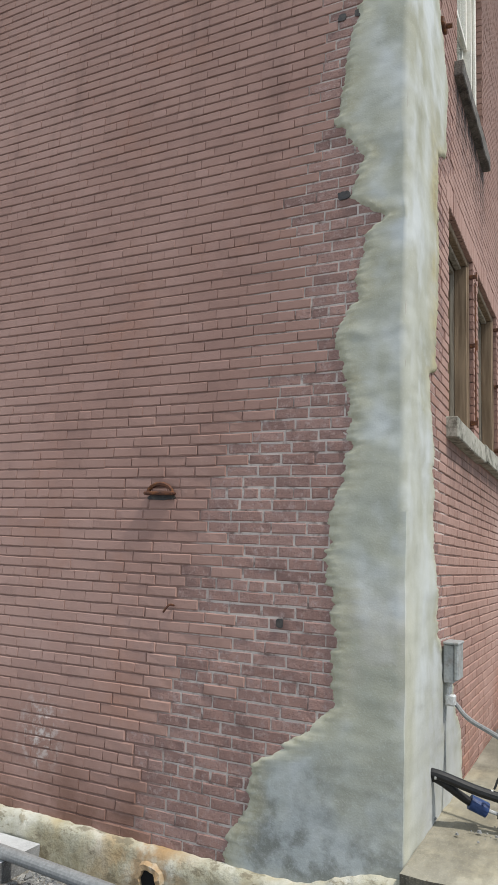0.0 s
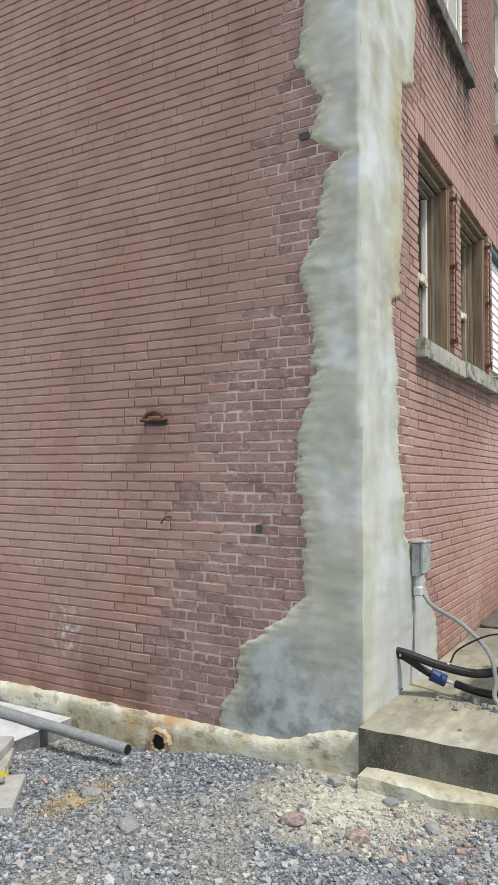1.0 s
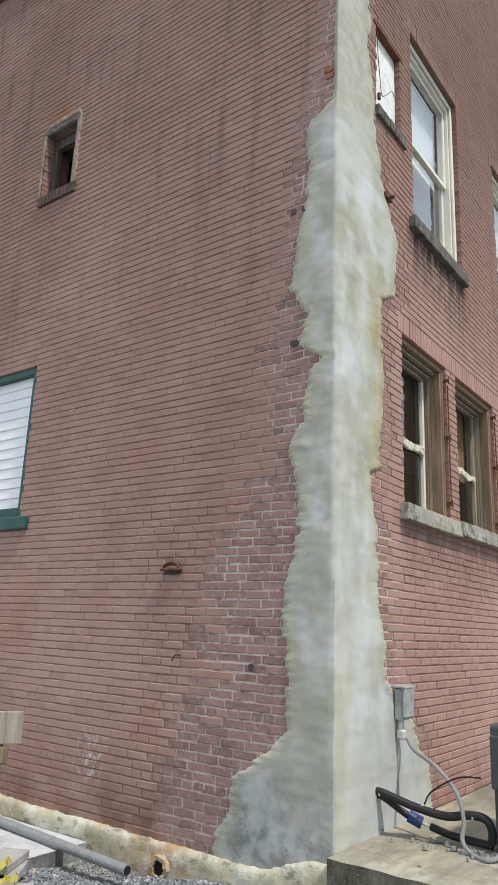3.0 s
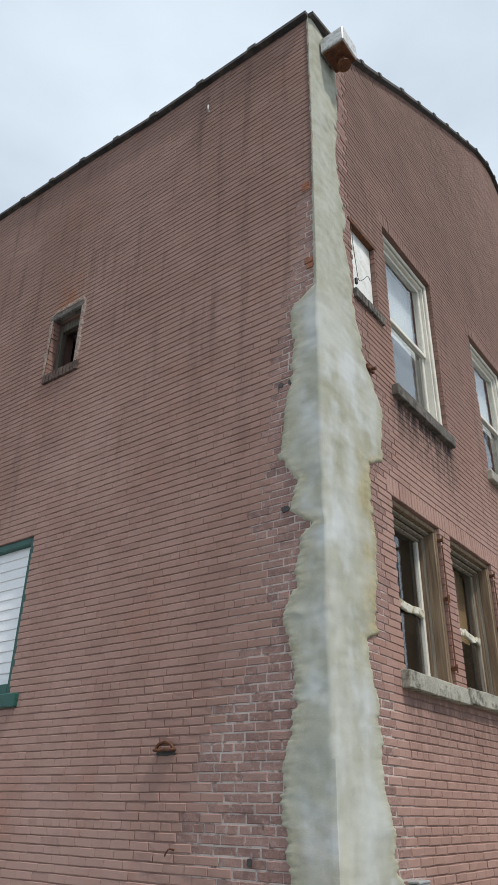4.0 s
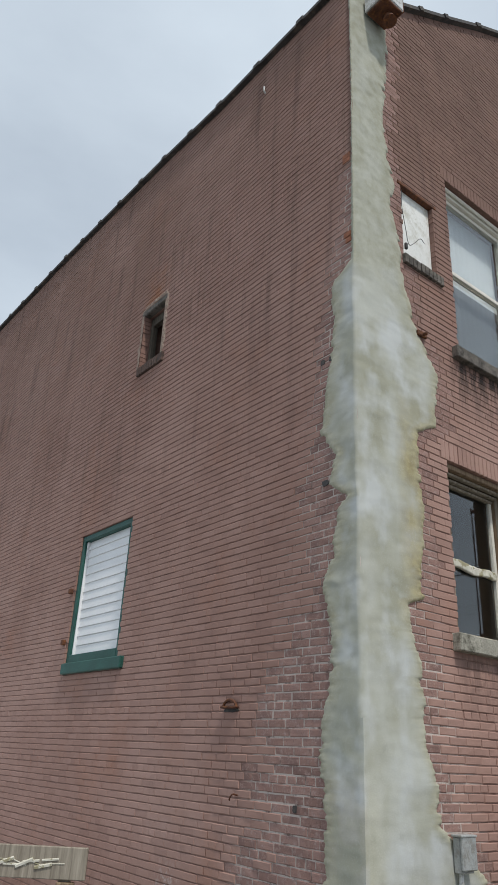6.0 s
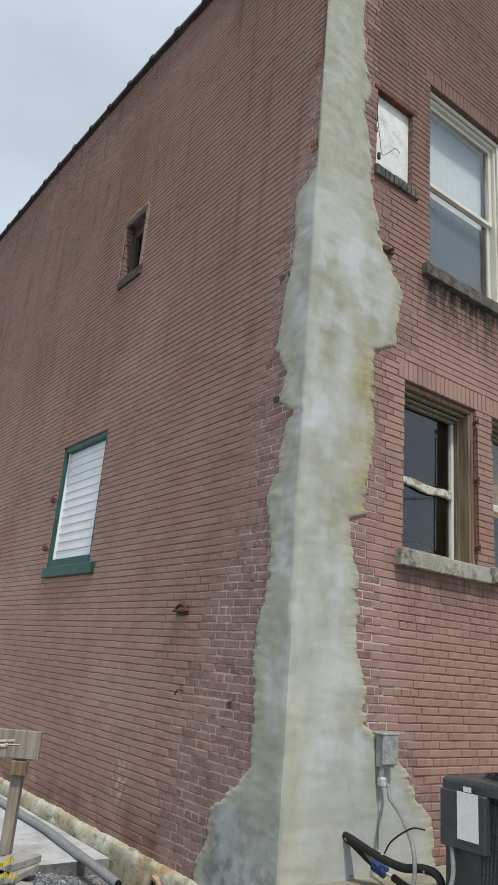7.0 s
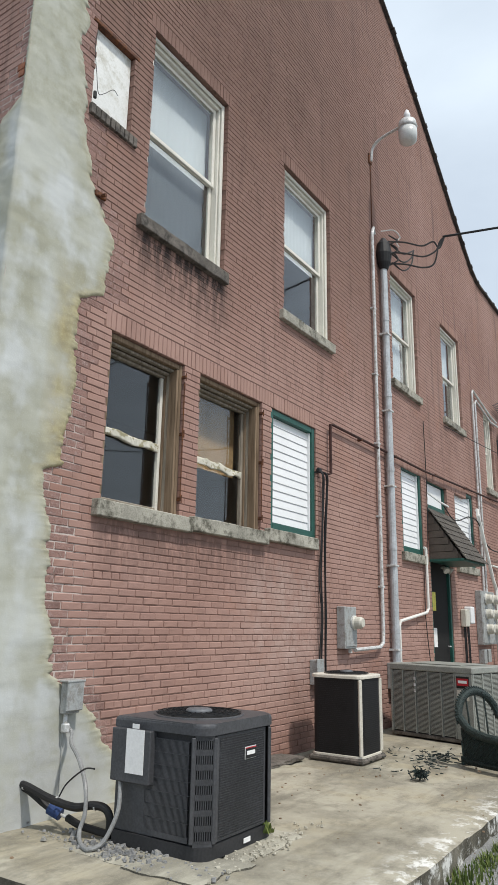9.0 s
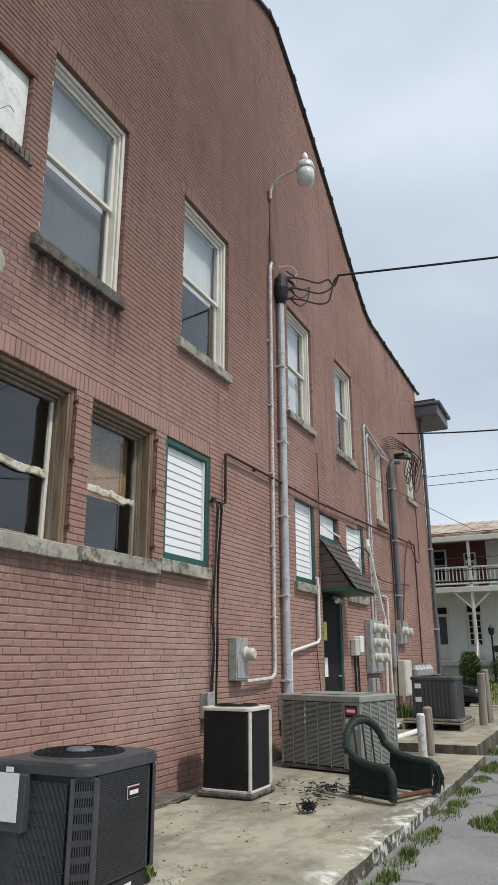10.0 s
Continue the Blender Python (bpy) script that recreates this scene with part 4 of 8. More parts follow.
def build_foundation():
    bm = bmesh.new()
    rows = []
    for i in range(360):
        y = -0.03 + i * 0.0265
        t = 0.045 + 0.13 * smooth01(-y, -0.6, -0.12) + 0.012 * lump((y, 0, 0), 6.0) + 0.012 * lump((y, 0, 2), 1.7)
        t += 0.010 * lump((y, 5, 0), 17.0) + 0.012 * lump((y, 9, 0), 31.0) * smooth01(-y, -0.9, -0.2)
        prof = [(0.0, t + 0.004), (-0.035 + 0.012 * lump((y, 6, 0), 14.0), t), (-0.055 - 0.012 * lump((y, 1, 0), 4.0) - 0.012 * lump((y, 7, 0), 15.0), t - 0.035), (-0.062 - 0.018 * lump((y, 2, 0), 3.5), t - 0.08), (-0.06 - 0.02 * lump((y, 8, 0), 12.0), t - 0.13), (-0.075 - 0.02 * lump((y, 3, 0), 3.0), t - 0.22), (-0.08, -0.42)]
        rows.append([bm.verts.new((x, y, z)) for x, z in prof])
    for a, b in zip(rows, rows[1:]):
        for k in range(len(a) - 1):
            bm.faces.new((a[k], b[k], b[k + 1], a[k + 1]))
    bm.faces.new(rows[0])
    ob = part("foundation", bm, M_FOUND, None, smooth=True)
    tagged(ob, "flaking limewashed foundation under the brick wall", "foundation", kind="structure")


build_foundation()


def build_coping(name, line, at, label):
    """Overlapping dark coping tiles with raised collars along a wall's top."""
    ob = thing(name, at(line[0][0], 0, line[0][1]), label, "coping", kind="structure")
    pts = [Vector((u, 0, z)) for u, z in line]
    for a, b in zip(pts, pts[1:]):
        n = max(1, round((b - a).length / 0.78))
        for k in range(n):
            p, q = a.lerp(b, k / n), a.lerp(b, (k + 1) / n)
            d = (q - p).normalized()
            nrm = Vector((-d.z, 0, d.x))
            bm = bmesh.new()
            for s0, s1, lift, over in ((0.0, 0.88, 0.065, 0.07), (0.86, 1.0, 0.085, 0.085)):
                p0, p1 = p.lerp(q, s0), p.lerp(q, s1)
                ring = []
                for c in (p0, p1):
                    ring.append([bm.verts.new(at(*(c + nrm * h)[:1], dd, (c + nrm * h).z)) for dd, h in ((-over, -0.015), (-over, lift * 0.55), (0.18, lift), (0.44, lift * 0.55), (0.44, -0.015))])
                for i in range(5):
                    bm.faces.new((ring[0][i], ring[0][(i + 1) % 5], ring[1][(i + 1) % 5], ring[1][i]))
                bm.faces.new(ring[0])
                bm.faces.new(ring[1][::-1])
            part("coping_tile", bm, M_COPING, ob)


build_coping("coping_south", GABLE, south, "dark stepped coping tiles along the gable")
build_coping("coping_west", EAVE[:4] + [(13.0, 10.807)], west, "dark stepped coping tiles along the side wall")

# ---- windows and doors ----
def pane(parent, x0, x1, y, z0, z1, name="pane"):
    ob = part(name, one_box(x0, x1, y, y + 0.005, z0, z1), M_GLASS, parent)
    ob.visible_shadow = False
    return ob


def ring(x0, x1, z0, z1, y0, y1, w, bevel=0.004, wb=None, wt=None):
    """A rectangular frame in the south wall's plane."""
    bm = bmesh.new()
    wb, wt = wb or w, wt or w
    box(bm, x0, x0 + w, y0, y1, z0, z1, bevel)
    box(bm, x1 - w, x1, y0, y1, z0, z1, bevel)
    box(bm, x0 + w + 0.001, x1 - w - 0.001, y0 + 0.002, y1 - 0.002, z0, z0 + wb, bevel)
    box(bm, x0 + w + 0.001, x1 - w - 0.001, y0 + 0.002, y1 - 0.002, z1 - wt, z1, bevel)
    return bm


def stone_sill(parent, x0, x1, z1, mat, h=0.15, out=0.07, name="window_sill"):
    bm = one_box(x0, x1, -out, 0.16, z1 - h, z1, 0.008)
    bmesh.ops.subdivide_edges(bm, edges=[e for e in bm.edges if e.calc_length() > 0.5], cuts=9)
    for v in bm.verts:
        v.co += Vector((lump(v.co, 7), lump(v.co + Vector((9, 0, 0)), 7), lump(v.co + Vector((0, 9, 0)), 7))) * 0.006
    return part(name, bm, mat, parent)


def sash_window(n, hole, sill_mat, upper_tone, lower_tone, label):
    x0, x1, z0, z1 = hole
    ob = thing("window_%d" % n, ((x0 + x1) / 2, 0, z0), label, "window", kind="structure")
    part("window_frame", ring(x0 + 0.004, x1 - 0.004, z0 + 0.006, z1 - 0.004, 0.09, 0.24, 0.075, 0.006, 0.05, 0.09), M_WHITE, ob)
    part("brick_mould", ring(x0 + 0.006, x1 - 0.006, z0 + 0.010, z1 - 0.008, 0.055, 0.088, 0.05, 0.008), M_WHITE, ob)
    a, b = x0 + 0.085, x1 - 0.085
    zm = z0 + 0.50 * (z1 - z0)
    up_s = part("upper_sash", ring(a, b, zm - 0.02, z1 - 0.10, 0.13, 0.165, 0.05, 0.004), M_WHITE, ob)
    pane(up_s, a + 0.05, b - 0.05, 0.146, zm + 0.03, z1 - 0.15)
    lo_s = part("lower_sash", ring(a, b, z0 + 0.06, zm + 0.03, 0.168, 0.203, 0.05, 0.004, 0.07), M_WHITE, ob)
    pane(lo_s, a + 0.05, b - 0.05, 0.184, z0 + 0.13, zm - 0.02)
    # sheets behind the glass: pale for mirrored sky, grey for darker panes
    for zz0, zz1, mat in ((zm, z1 - 0.1, upper_tone), (z0 + 0.1, zm, lower_tone)):
        if mat is None:
            continue
        bm = bmesh.new()
        cols = 40
        vs = [[bm.verts.new((a + (b - a) * i / cols, 0.28 + 0.0015 * math.sin(i * 1.9), z)) for i in range(cols + 1)] for z in (zz0, zz1)]
        for i in range(cols):
            bm.faces.new((vs[0][i], vs[0][i + 1], vs[1][i + 1], vs[1][i]))
        part("window_blind", bm, mat, ob)
    stone_sill(ob, x0 - 0.12, x1 + 0.015, z0, sill_mat, 0.14)
    return ob


H = SOUTH_HOLES
sash_window(1, H["upper_1"], M_SILLDARK, M_SKYPANE, M_PANEGREY, "tall white double-hung window with pale sky-toned upper pane and sooty sill")
sash_window(2, H["upper_2"], M_SILL, M_SKYPANE, None, "tall white double-hung window with pale sky-toned upper pane")
sash_window(3, H["upper_3"], M_SILL, M_SKYPANE, M_SKYPANE, "white double-hung window with pale sky-toned panes")
sash_window(4, H["upper_4"], M_SILL, M_SKYPANE, None, "white double-hung window with dark lower pane")
sash_window(5, H["stair"], M_SILL, M_SKYPANE, M_PANEGREY, "lower-set white stair window in the brick wall")
sash_window(6, H["upper_5"], M_SILL, M_SKYPANE, None, "white double-hung window near the far corner")


def pintle(parent, x, z):
    bm = one_box(x - 0.008, x + 0.008, -0.03, 0.03, z - 0.018, z + 0.018, 0.004)
    tube([(x, -0.03, z - 0.04), (x, -0.03, z + 0.04)], 0.007, 6, bm=bm)
    part("shutter_hinge", bm, M_RUST, parent, "rusty iron shutter hinge")


def old_window(n, hole, board, sash, label):
    """A deep-set bare wooden casement with a peeling meeting rail."""
    x0, x1, z0, z1 = hole
    ob = thing("window_%d" % n, ((x0 + x1) / 2, 0, z0), label, "window", kind="structure")
    part("wooden_jamb", one_box(x1 - 0.045, x1 + 0.002, 0.035, 0.33, z0 + 0.004, z1 - 0.004, 0.006), M_BROWN, ob)
    part("wooden_jamb", one_box(x0 - 0.002, x0 + 0.045, 0.035, 0.33, z0 + 0.004, z1 - 0.004, 0.006), M_BROWN, ob)
    part("wooden_head", one_box(x0 + 0.046, x1 - 0.046, 0.04, 0.33, z1 - 0.055, z1 - 0.004, 0.006), M_BROWN, ob)
    part("stop_bead", one_box(x1 - 0.075, x1 - 0.046, 0.15, 0.19, z0 + 0.01, z1 - 0.06, 0.005), M_GREYWOOD, ob)
    part("stop_bead", one_box(x0 + 0.046, x0 + 0.075, 0.15, 0.19, z0 + 0.01, z1 - 0.06, 0.005), M_GREYWOOD, ob)
    for dz, dy in ((0.058, 0.09), (0.085, 0.15), (0.112, 0.20)):
        part("head_moulding", one_box(x0 + 0.047, x1 - 0.047, dy, dy + 0.055, z1 - dz - 0.025, z1 - dz, 0.007), M_GREYWOOD, ob)
    part("jamb_board", one_box(x1 - 0.0765, x1 - 0.0455, 0.043, 0.149, z0 + 0.02, z1 - 0.06, 0.005), M_BROWN, ob, "split brown jamb board")
    part("sash_stile", one_box(x1 - 0.125, x1 - 0.085, 0.215, 0.262, z0 + 0.05, z1 - 0.14, 0.006), sash, ob)
    part("sash_stop", one_box(x1 - 0.084, x1 - 0.0465, 0.19, 0.255, z0 + 0.05, z1 - 0.06, 0.005), M_BROWN, ob)
    part("sash_stop", one_box(x0 + 0.0465, x0 + 0.084, 0.19, 0.255, z0 + 0.05, z1 - 0.06, 0.005), M_BROWN, ob)
    part("sash_stile", one_box(x0 + 0.085, x0 + 0.125, 0.215, 0.262, z0 + 0.05, z1 - 0.14, 0.006), sash, ob)
    part("sash_rail", one_box(x0 + 0.085, x1 - 0.085, 0.22, 0.262, z0 + 0.012, z0 + 0.09, 0.006), M_GREYWOOD, ob)
    part("sash_rail", one_box(x0 + 0.085, x1 - 0.085, 0.22, 0.262, z1 - 0.139, z1 - 0.10, 0.006), M_GREYWOOD, ob)
    zm = z0 + 0.45 * (z1 - z0)
    bm = one_box(x0 + 0.127, x1 - 0.127, 0.20, 0.236, zm - 0.040, zm + 0.035, 0.012, None, 2)
    bmesh.ops.subdivide_edges(bm, edges=[e for e in bm.edges if e.calc_length() > 0.4], cuts=22)
    for v in bm.verts:
        v.co.z += 0.026 * lump(v.co, 7) + 0.010 * lump(v.co, 24) - 0.03 * smooth01(v.co.x, x0, x1)
        v.co.y += 0.012 * lump(v.co + Vector((3, 0, 0)), 16)
    part("meeting_rail", bm, M_PEEL, ob, "peeling cream meeting rail")
    pane(ob, x0 + 0.12, x1 - 0.12, 0.24, zm + 0.03, z1 - 0.13)
    pane(ob, x0 + 0.12, x1 - 0.12, 0.246, z0 + 0.09, zm - 0.03)
    if board:
        part("inner_board", one_box(x0 + 0.12, x1 - 0.12, 0.34, 0.36, zm - 0.05, z1 - 0.1), board, ob, "tan board behind the pane")
    tube_pts = [(x1 - 0.02, -0.02, z0 + 0.2), (x1 - 0.02, -0.02, z1 - 0.2)]
    part("iron_rod", tube(tube_pts, 0.007, 6), M_RUST, ob)
    for z in (z0 + 0.18, (z0 + z1) / 2 + 0.05, z1 - 0.14):
        pintle(ob, x1 - 0.012, z)
    return ob


old_window(7, H["lower_1"], None, M_WHITE, "deep bare-wood casement with dark glass and peeling rail")
old_window(8, H["lower_2"], M_TANBOARD, M_GREYWOOD, "deep bare-wood casement with tan board behind glass")


def louvred_panel(n, at, hole, slats, label, west_side=False):
    """A boarded opening: green frame round white clapboard slats."""
    u0, u1, z0, z1 = hole
    ob = thing("window_%d" % n, at((u0 + u1) / 2, 0, z0), label, "blocked window", kind="structure")

    def b(ua, ub, da, db, za, zb, bev=0.0):
        if at is south:
            return one_box(ua, ub, da, db, za, zb, bev)
        return one_box(da, db, ua, ub, za, zb, bev)

    fw = 0.075
    part("frame_side", b(u0 + 0.003, u0 + fw, 0.02, 0.13, z0 + 0.005, z1 - 0.003, 0.004), M_GREEN, ob)
    part("frame_side", b(u1 - fw, u1 - 0.003, 0.02, 0.13, z0 + 0.005, z1 - 0.003, 0.004), M_GREEN, ob)
    part("frame_head", b(u0 + fw + 0.001, u1 - fw - 0.001, 0.022, 0.128, z1 - 0.075, z1 - 0.003, 0.004), M_GREEN, ob)
    part("frame_foot", b(u0 + fw + 0.001, u1 - fw - 0.001, 0.018, 0.128, z0 + 0.005, z0 + 0.11, 0.004), M_GREEN, ob)
    part("backing_board", b(u0 + fw, u1 - fw, 0.115, 0.125, z0 + 0.1, z1 - 0.07), M_VINYL, ob)
    a, c, lo, hi = u0 + fw + 0.004, u1 - fw - 0.004, z0 + 0.114, z1 - 0.079
    for e0, e1 in ((a, a + 0.022), (c - 0.022, c)):
        part("edge_trim", b(e0, e1, 0.05, 0.112, lo, hi, 0.002), M_VINYL, ob)
    h = (hi - lo) / slats
    for k in range(slats):
        zb = lo + k * h
        bm = bmesh.new()
        prof = [(0.090, zb + 0.002), (0.079, zb + 0.007), (0.080, zb + 0.02), (0.090, zb + h - 0.001), (0.11, zb + h), (0.11, zb)]
        ends = [[bm.verts.new(at(u, d, z)) for d, z in prof] for u in (a + 0.0225, c - 0.0225)]
        for i in range(6):
            bm.faces.new((ends[0][i], ends[0][(i + 1) % 6], ends[1][(i + 1) % 6], ends[1][i]))
        bm.faces.new(ends[0])
        bm.faces.new(ends[1][::-1])
        part("slat", bm, M_VINYL, ob)
    return ob


louvred_panel(9, south, H["louvre_1"], 13, "window boarded with white slats in a green frame")
w = louvred_panel(10, south, H["louvre_2"], 13, "window boarded with white slats above a stone sill")
stone_sill(w, H["louvre_2"][0] - 0.1, H["louvre_2"][1] + 0.04, H["louvre_2"][2], M_SILL)
w = louvred_panel(11, south, H["louvre_3"], 13, "window boarded with white slats beside the hood")
stone_sill(w, H["louvre_3"][0] - 0.1, H["louvre_3"][1] + 0.04, H["louvre_3"][2], M_SILL)
w = louvred_panel(12, west, WEST_HOLES["louvre"], 13, "side window boarded with white slats in a green frame")
part("window_sill", one_box(-0.05, 0.1, WEST_HOLES["louvre"][0] - 0.17, WEST_HOLES["louvre"][1] - 0.02, WEST_HOLES["louvre"][2] - 0.13, WEST_HOLES["louvre"][2] + 0.002, 0.01), M_GREEN, w, "green painted sill")

# the long stone sill under the lower windows
trim = thing("trim_sill", (3.1, 0, 2.6), "long weathered stone sill below the ground floor windows", "window sill", kind="structure")
for a, b, dz in ((1.12, 2.47, 0.0), (2.476, 3.93, 0.024), (3.936, 5.17, 0.075)):
    stone_sill(trim, a, b, H["lower_1"][2] + 0.004 + dz, M_SILL, 0.15, 0.08, "sill_block")

# the small painted-over opening next to the corner
x0, x1, z0, z1 = H["panel"]
ob = thing("window_13", ((x0 + x1) / 2, 0, z0), "small opening closed with a white painted panel", "blocked window", kind="structure")
part("panel", one_box(x0 + 0.004, x1 - 0.004, 0.06, 0.09, z0 + 0.004, z1 - 0.004), M_PANEL, ob)
part("lintel", one_box(x0 - 0.06, x1 + 0.06, -0.008, 0.1, z1 - 0.002, z1 + 0.04, 0.004), M_RUST, ob)
rows = []
u = x0 - 0.03
while u < x1 + 0.05:
    rows.append((u, u + 0.055, z0 - 0.115, z0 - 0.004))
    u += 0.065
me = brick_mesh(lambda u, d, z: (u, d - 0.035, z), rows, 0.13)
tagged(part("rowlock_sill", me, M_SILLDARK, ob), kind="stuff")
part("loose_cable", tube([(x0 - 0.02, -0.02, z1 - 0.1), (x0 - 0.05, -0.035, z1 - 0.35), (x0 + 0.0, -0.03, z0 + 0.33), (x0 + 0.04, -0.03, z0 + 0.14), (x0 + 0.1, -0.05, z0 + 0.17), (x0 + 0.2, -0.06, z0 + 0.28), (x0 + 0.28, -0.05, z0 + 0.27)], 0.0035, 6, True), M_BLACK, ob)
part("cable_clip", one_box(x0 - 0.005, x0 + 0.03, -0.03, 0.0, z0 + 0.07, z0 + 0.15, 0.008), M_BLACK, ob)

# attic window in the side wall
y0, y1, z0, z1 = WEST_HOLES["attic"]
ob = thing("window_14", (0, (y0 + y1) / 2, z0), "small dark attic window with rotten timber lintel", "window", kind="structure")
part("lintel", one_box(-0.012, 0.1, y0 - 0.06, y1 + 0.08, z1 + 0.002, z1 + 0.10, 0.015), M_SILLDARK, ob, "rotten black timber lintel")
part("frame_side", one_box(0.12, 0.2, y0, y0 + 0.06, z0, z1 - 0.01, 0.004), M_OLDWOOD, ob)
part("frame_side", one_box(0.12, 0.2, y1 - 0.06, y1, z0, z1 - 0.01, 0.004), M_OLDWOOD, ob)
part("frame_head", one_box(0.12, 0.2, y0 + 0.061, y1 - 0.061, z1 - 0.14, z1 - 0.01, 0.004), M_OLDWOOD, ob)
part("open_sash", one_box(0.2, 0.5, y0 + 0.14, y0 + 0.17, z0 + 0.03, z1 - 0.2, 0.004, ), M_OLDWOOD, ob)
# black board gives the attic opening its inner shade
part("dark_room", one_box(0.9, 0.95, y0 - 0.8, y1 + 0.8, z0 - 0.8, z1 + 0.5), M_VOID, ob)
part("sash_bar", one_box(0.19, 0.22, y0 + 0.25, y0 + 0.28, z0 + 0.05, z1 - 0.15, 0.003), M_GREYWOOD, ob)


def mortar_ring(y0, y1, z0, z1):
    """A ragged smear of old mortar round the opening, thin at its outer rim."""
    bm = bmesh.new()
    inner, middle, outer = [], [], []
    edge = []
    for k in range(28):
        edge.append((y0 - 0.004, z0 + (z1 + 0.10 - z0) * k / 28, -1, 0))
    for k in range(20):
        edge.append((y0 + (y1 - y0) * k / 20, z1 + 0.104, 0, 1))
    for k in range(29):
        edge.append((y1 + 0.004, z1 + 0.10 - (z1 + 0.10 - z0) * k / 28, 1, 0))
    for y, z, a, c in edge:
        w = 0.075 + 0.055 * lump((y, z, 2), 9.0) + 0.03 * lump((y, z, 5), 30.0)
        w = max(0.015, w)
        inner.append(bm.verts.new((-0.009 + 0.003 * lump((y, z, 1), 25.0), y, z)))
        middle.append(bm.verts.new((-0.011 + 0.004 * lump((y, z, 3), 25.0), y + a * w * 0.6, z + c * w * 0.6)))
        outer.append(bm.verts.new((0.004, y + a * w, z + c * w)))
    for p, q in ((inner, middle), (middle, outer)):
        for k in range(len(p) - 1):
            bm.faces.new((p[k], p[k + 1], q[k + 1], q[k]))
    return bm


part("mortar_surround", mortar_ring(y0, y1, z0, z1), M_OLDMORTAR, ob, "crumbling pinkish mortar smeared round the opening")
rows = []
u = y0 - 0.1
while u < y1 - 0.02:
    rows.append((u, u + 0.057, z0 - 0.135, z0 - 0.004))
    u += 0.067
me = brick_mesh(lambda u, d, z: (d - 0.03, u, z), rows, 0.13)
tagged(part("rowlock_sill", me, M_OLDSILL, ob), kind="stuff")

# recessed side entry with its white eave
y0, y1, z0, z1 = WEST_HOLES["porch"]
ob = thing("side_porch", (0, y0, -0.08), "recessed side entry with grey panels and white eave", "porch", kind="structure")
part("grey_panel", one_box(0.14, 0.18, y0 + 0.0, y1, 2.95, z1), M_WALK, ob)
part("green_rail", one_box(0.12, 0.139, y0, y1, 3.5, 3.62, 0.003), M_GREEN, ob)
part("dark_door", one_box(0.16, 0.2, y0, y1, -0.1, 2.94), M_DARKPIPE, ob)
part("dark_header", one_box(0.06, 0.12, y0, y1, z1 - 0.1, z1 + 0.005), M_GREEN, ob)
part("eave_box", one_box(-0.55, -0.002, 9.35, 13.0, 4.95, 5.12, 0.01), M_WHITE, ob)
part("gutter", one_box(-0.66, -0.551, 9.35, 13.0, 4.99, 5.16, 0.02), M_VINYL, ob)
part("eave_roof", one_box(-0.7, -0.002, 9.25, 13.0, 5.165, 5.24, 0.01), M_COPING, ob)
ob = thing("drain_pipe", (-0.05, 8.6, -0.08), "thin white plastic pipe rising beside the side entry", "pipe")
part("pipe_run", tube([(-0.04, 8.55, 3.62), (-0.05, 8.75, 3.62), (-0.06, 8.78, 3.5), (-0.06, 8.78, -0.085)], 0.028, 8), M_PVCWHITE, ob)
part("pipe_strap", one_box(-0.095, 0.0, 8.73, 8.83, 2.0, 2.03, 0.003), M_GALV, ob)

# ---- entry door and shingled hood ----
x0, x1, z0, z1 = H["door"]
ob = thing("door_1", ((x0 + x1) / 2, 0.2, z0), "dark green entry door with glass light and posted notices", "door", kind="structure")
part("door_frame", ring(x0 + 0.004, x1 - 0.004, z0, 3.35, 0.02, 0.12, 0.07, 0.004, 0.02), M_GREEN, ob)
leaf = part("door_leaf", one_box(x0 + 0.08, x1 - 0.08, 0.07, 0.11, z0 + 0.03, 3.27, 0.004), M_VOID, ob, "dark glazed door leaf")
part("door_rail", one_box(x0 + 0.08, x1 - 0.08, 0.055, 0.069, z0 + 0.03, z0 + 0.3, 0.003), M_GREEN, leaf)
part("door_handle", tube([(x1 - 0.16, 0.08, 1.35), (x1 - 0.16, 0.02, 1.35), (x1 - 0.26, 0.02, 1.35)], 0.012, 8), M_GALV, leaf)
for zz, mat in ((2.0, M_YELLOW), (1.35, M_PAPER)):
    part("notice", one_box(x0 + 0.12, x0 + 0.36, 0.058, 0.066, zz, zz + 0.34), mat, leaf, "posted paper notice")
part("transom_panel", one_box(x0 + 0.07, x1 - 0.07, 0.1, 0.12, 4.0, z1 - 0.09), M_VINYL, ob, "white transom panel")
part("transom_frame", ring(x0 + 0.004, x1 - 0.004, 3.86, z1 - 0.004, 0.06, 0.13, 0.07, 0.004, 0.13), M_GREEN, ob)
part("header_board", one_box(x0 + 0.004, x1 - 0.004, 0.04, 0.2, 3.36, 3.855), M_SIDING, ob)
part("transom_bracket", tube([(x0 + 0.15, 0.05, 4.2), (x0 + 0.4, -0.1, 4.05), (x0 + 0.75, -0.15, 4.0)], 0.02, 6), M_PAPER, ob)

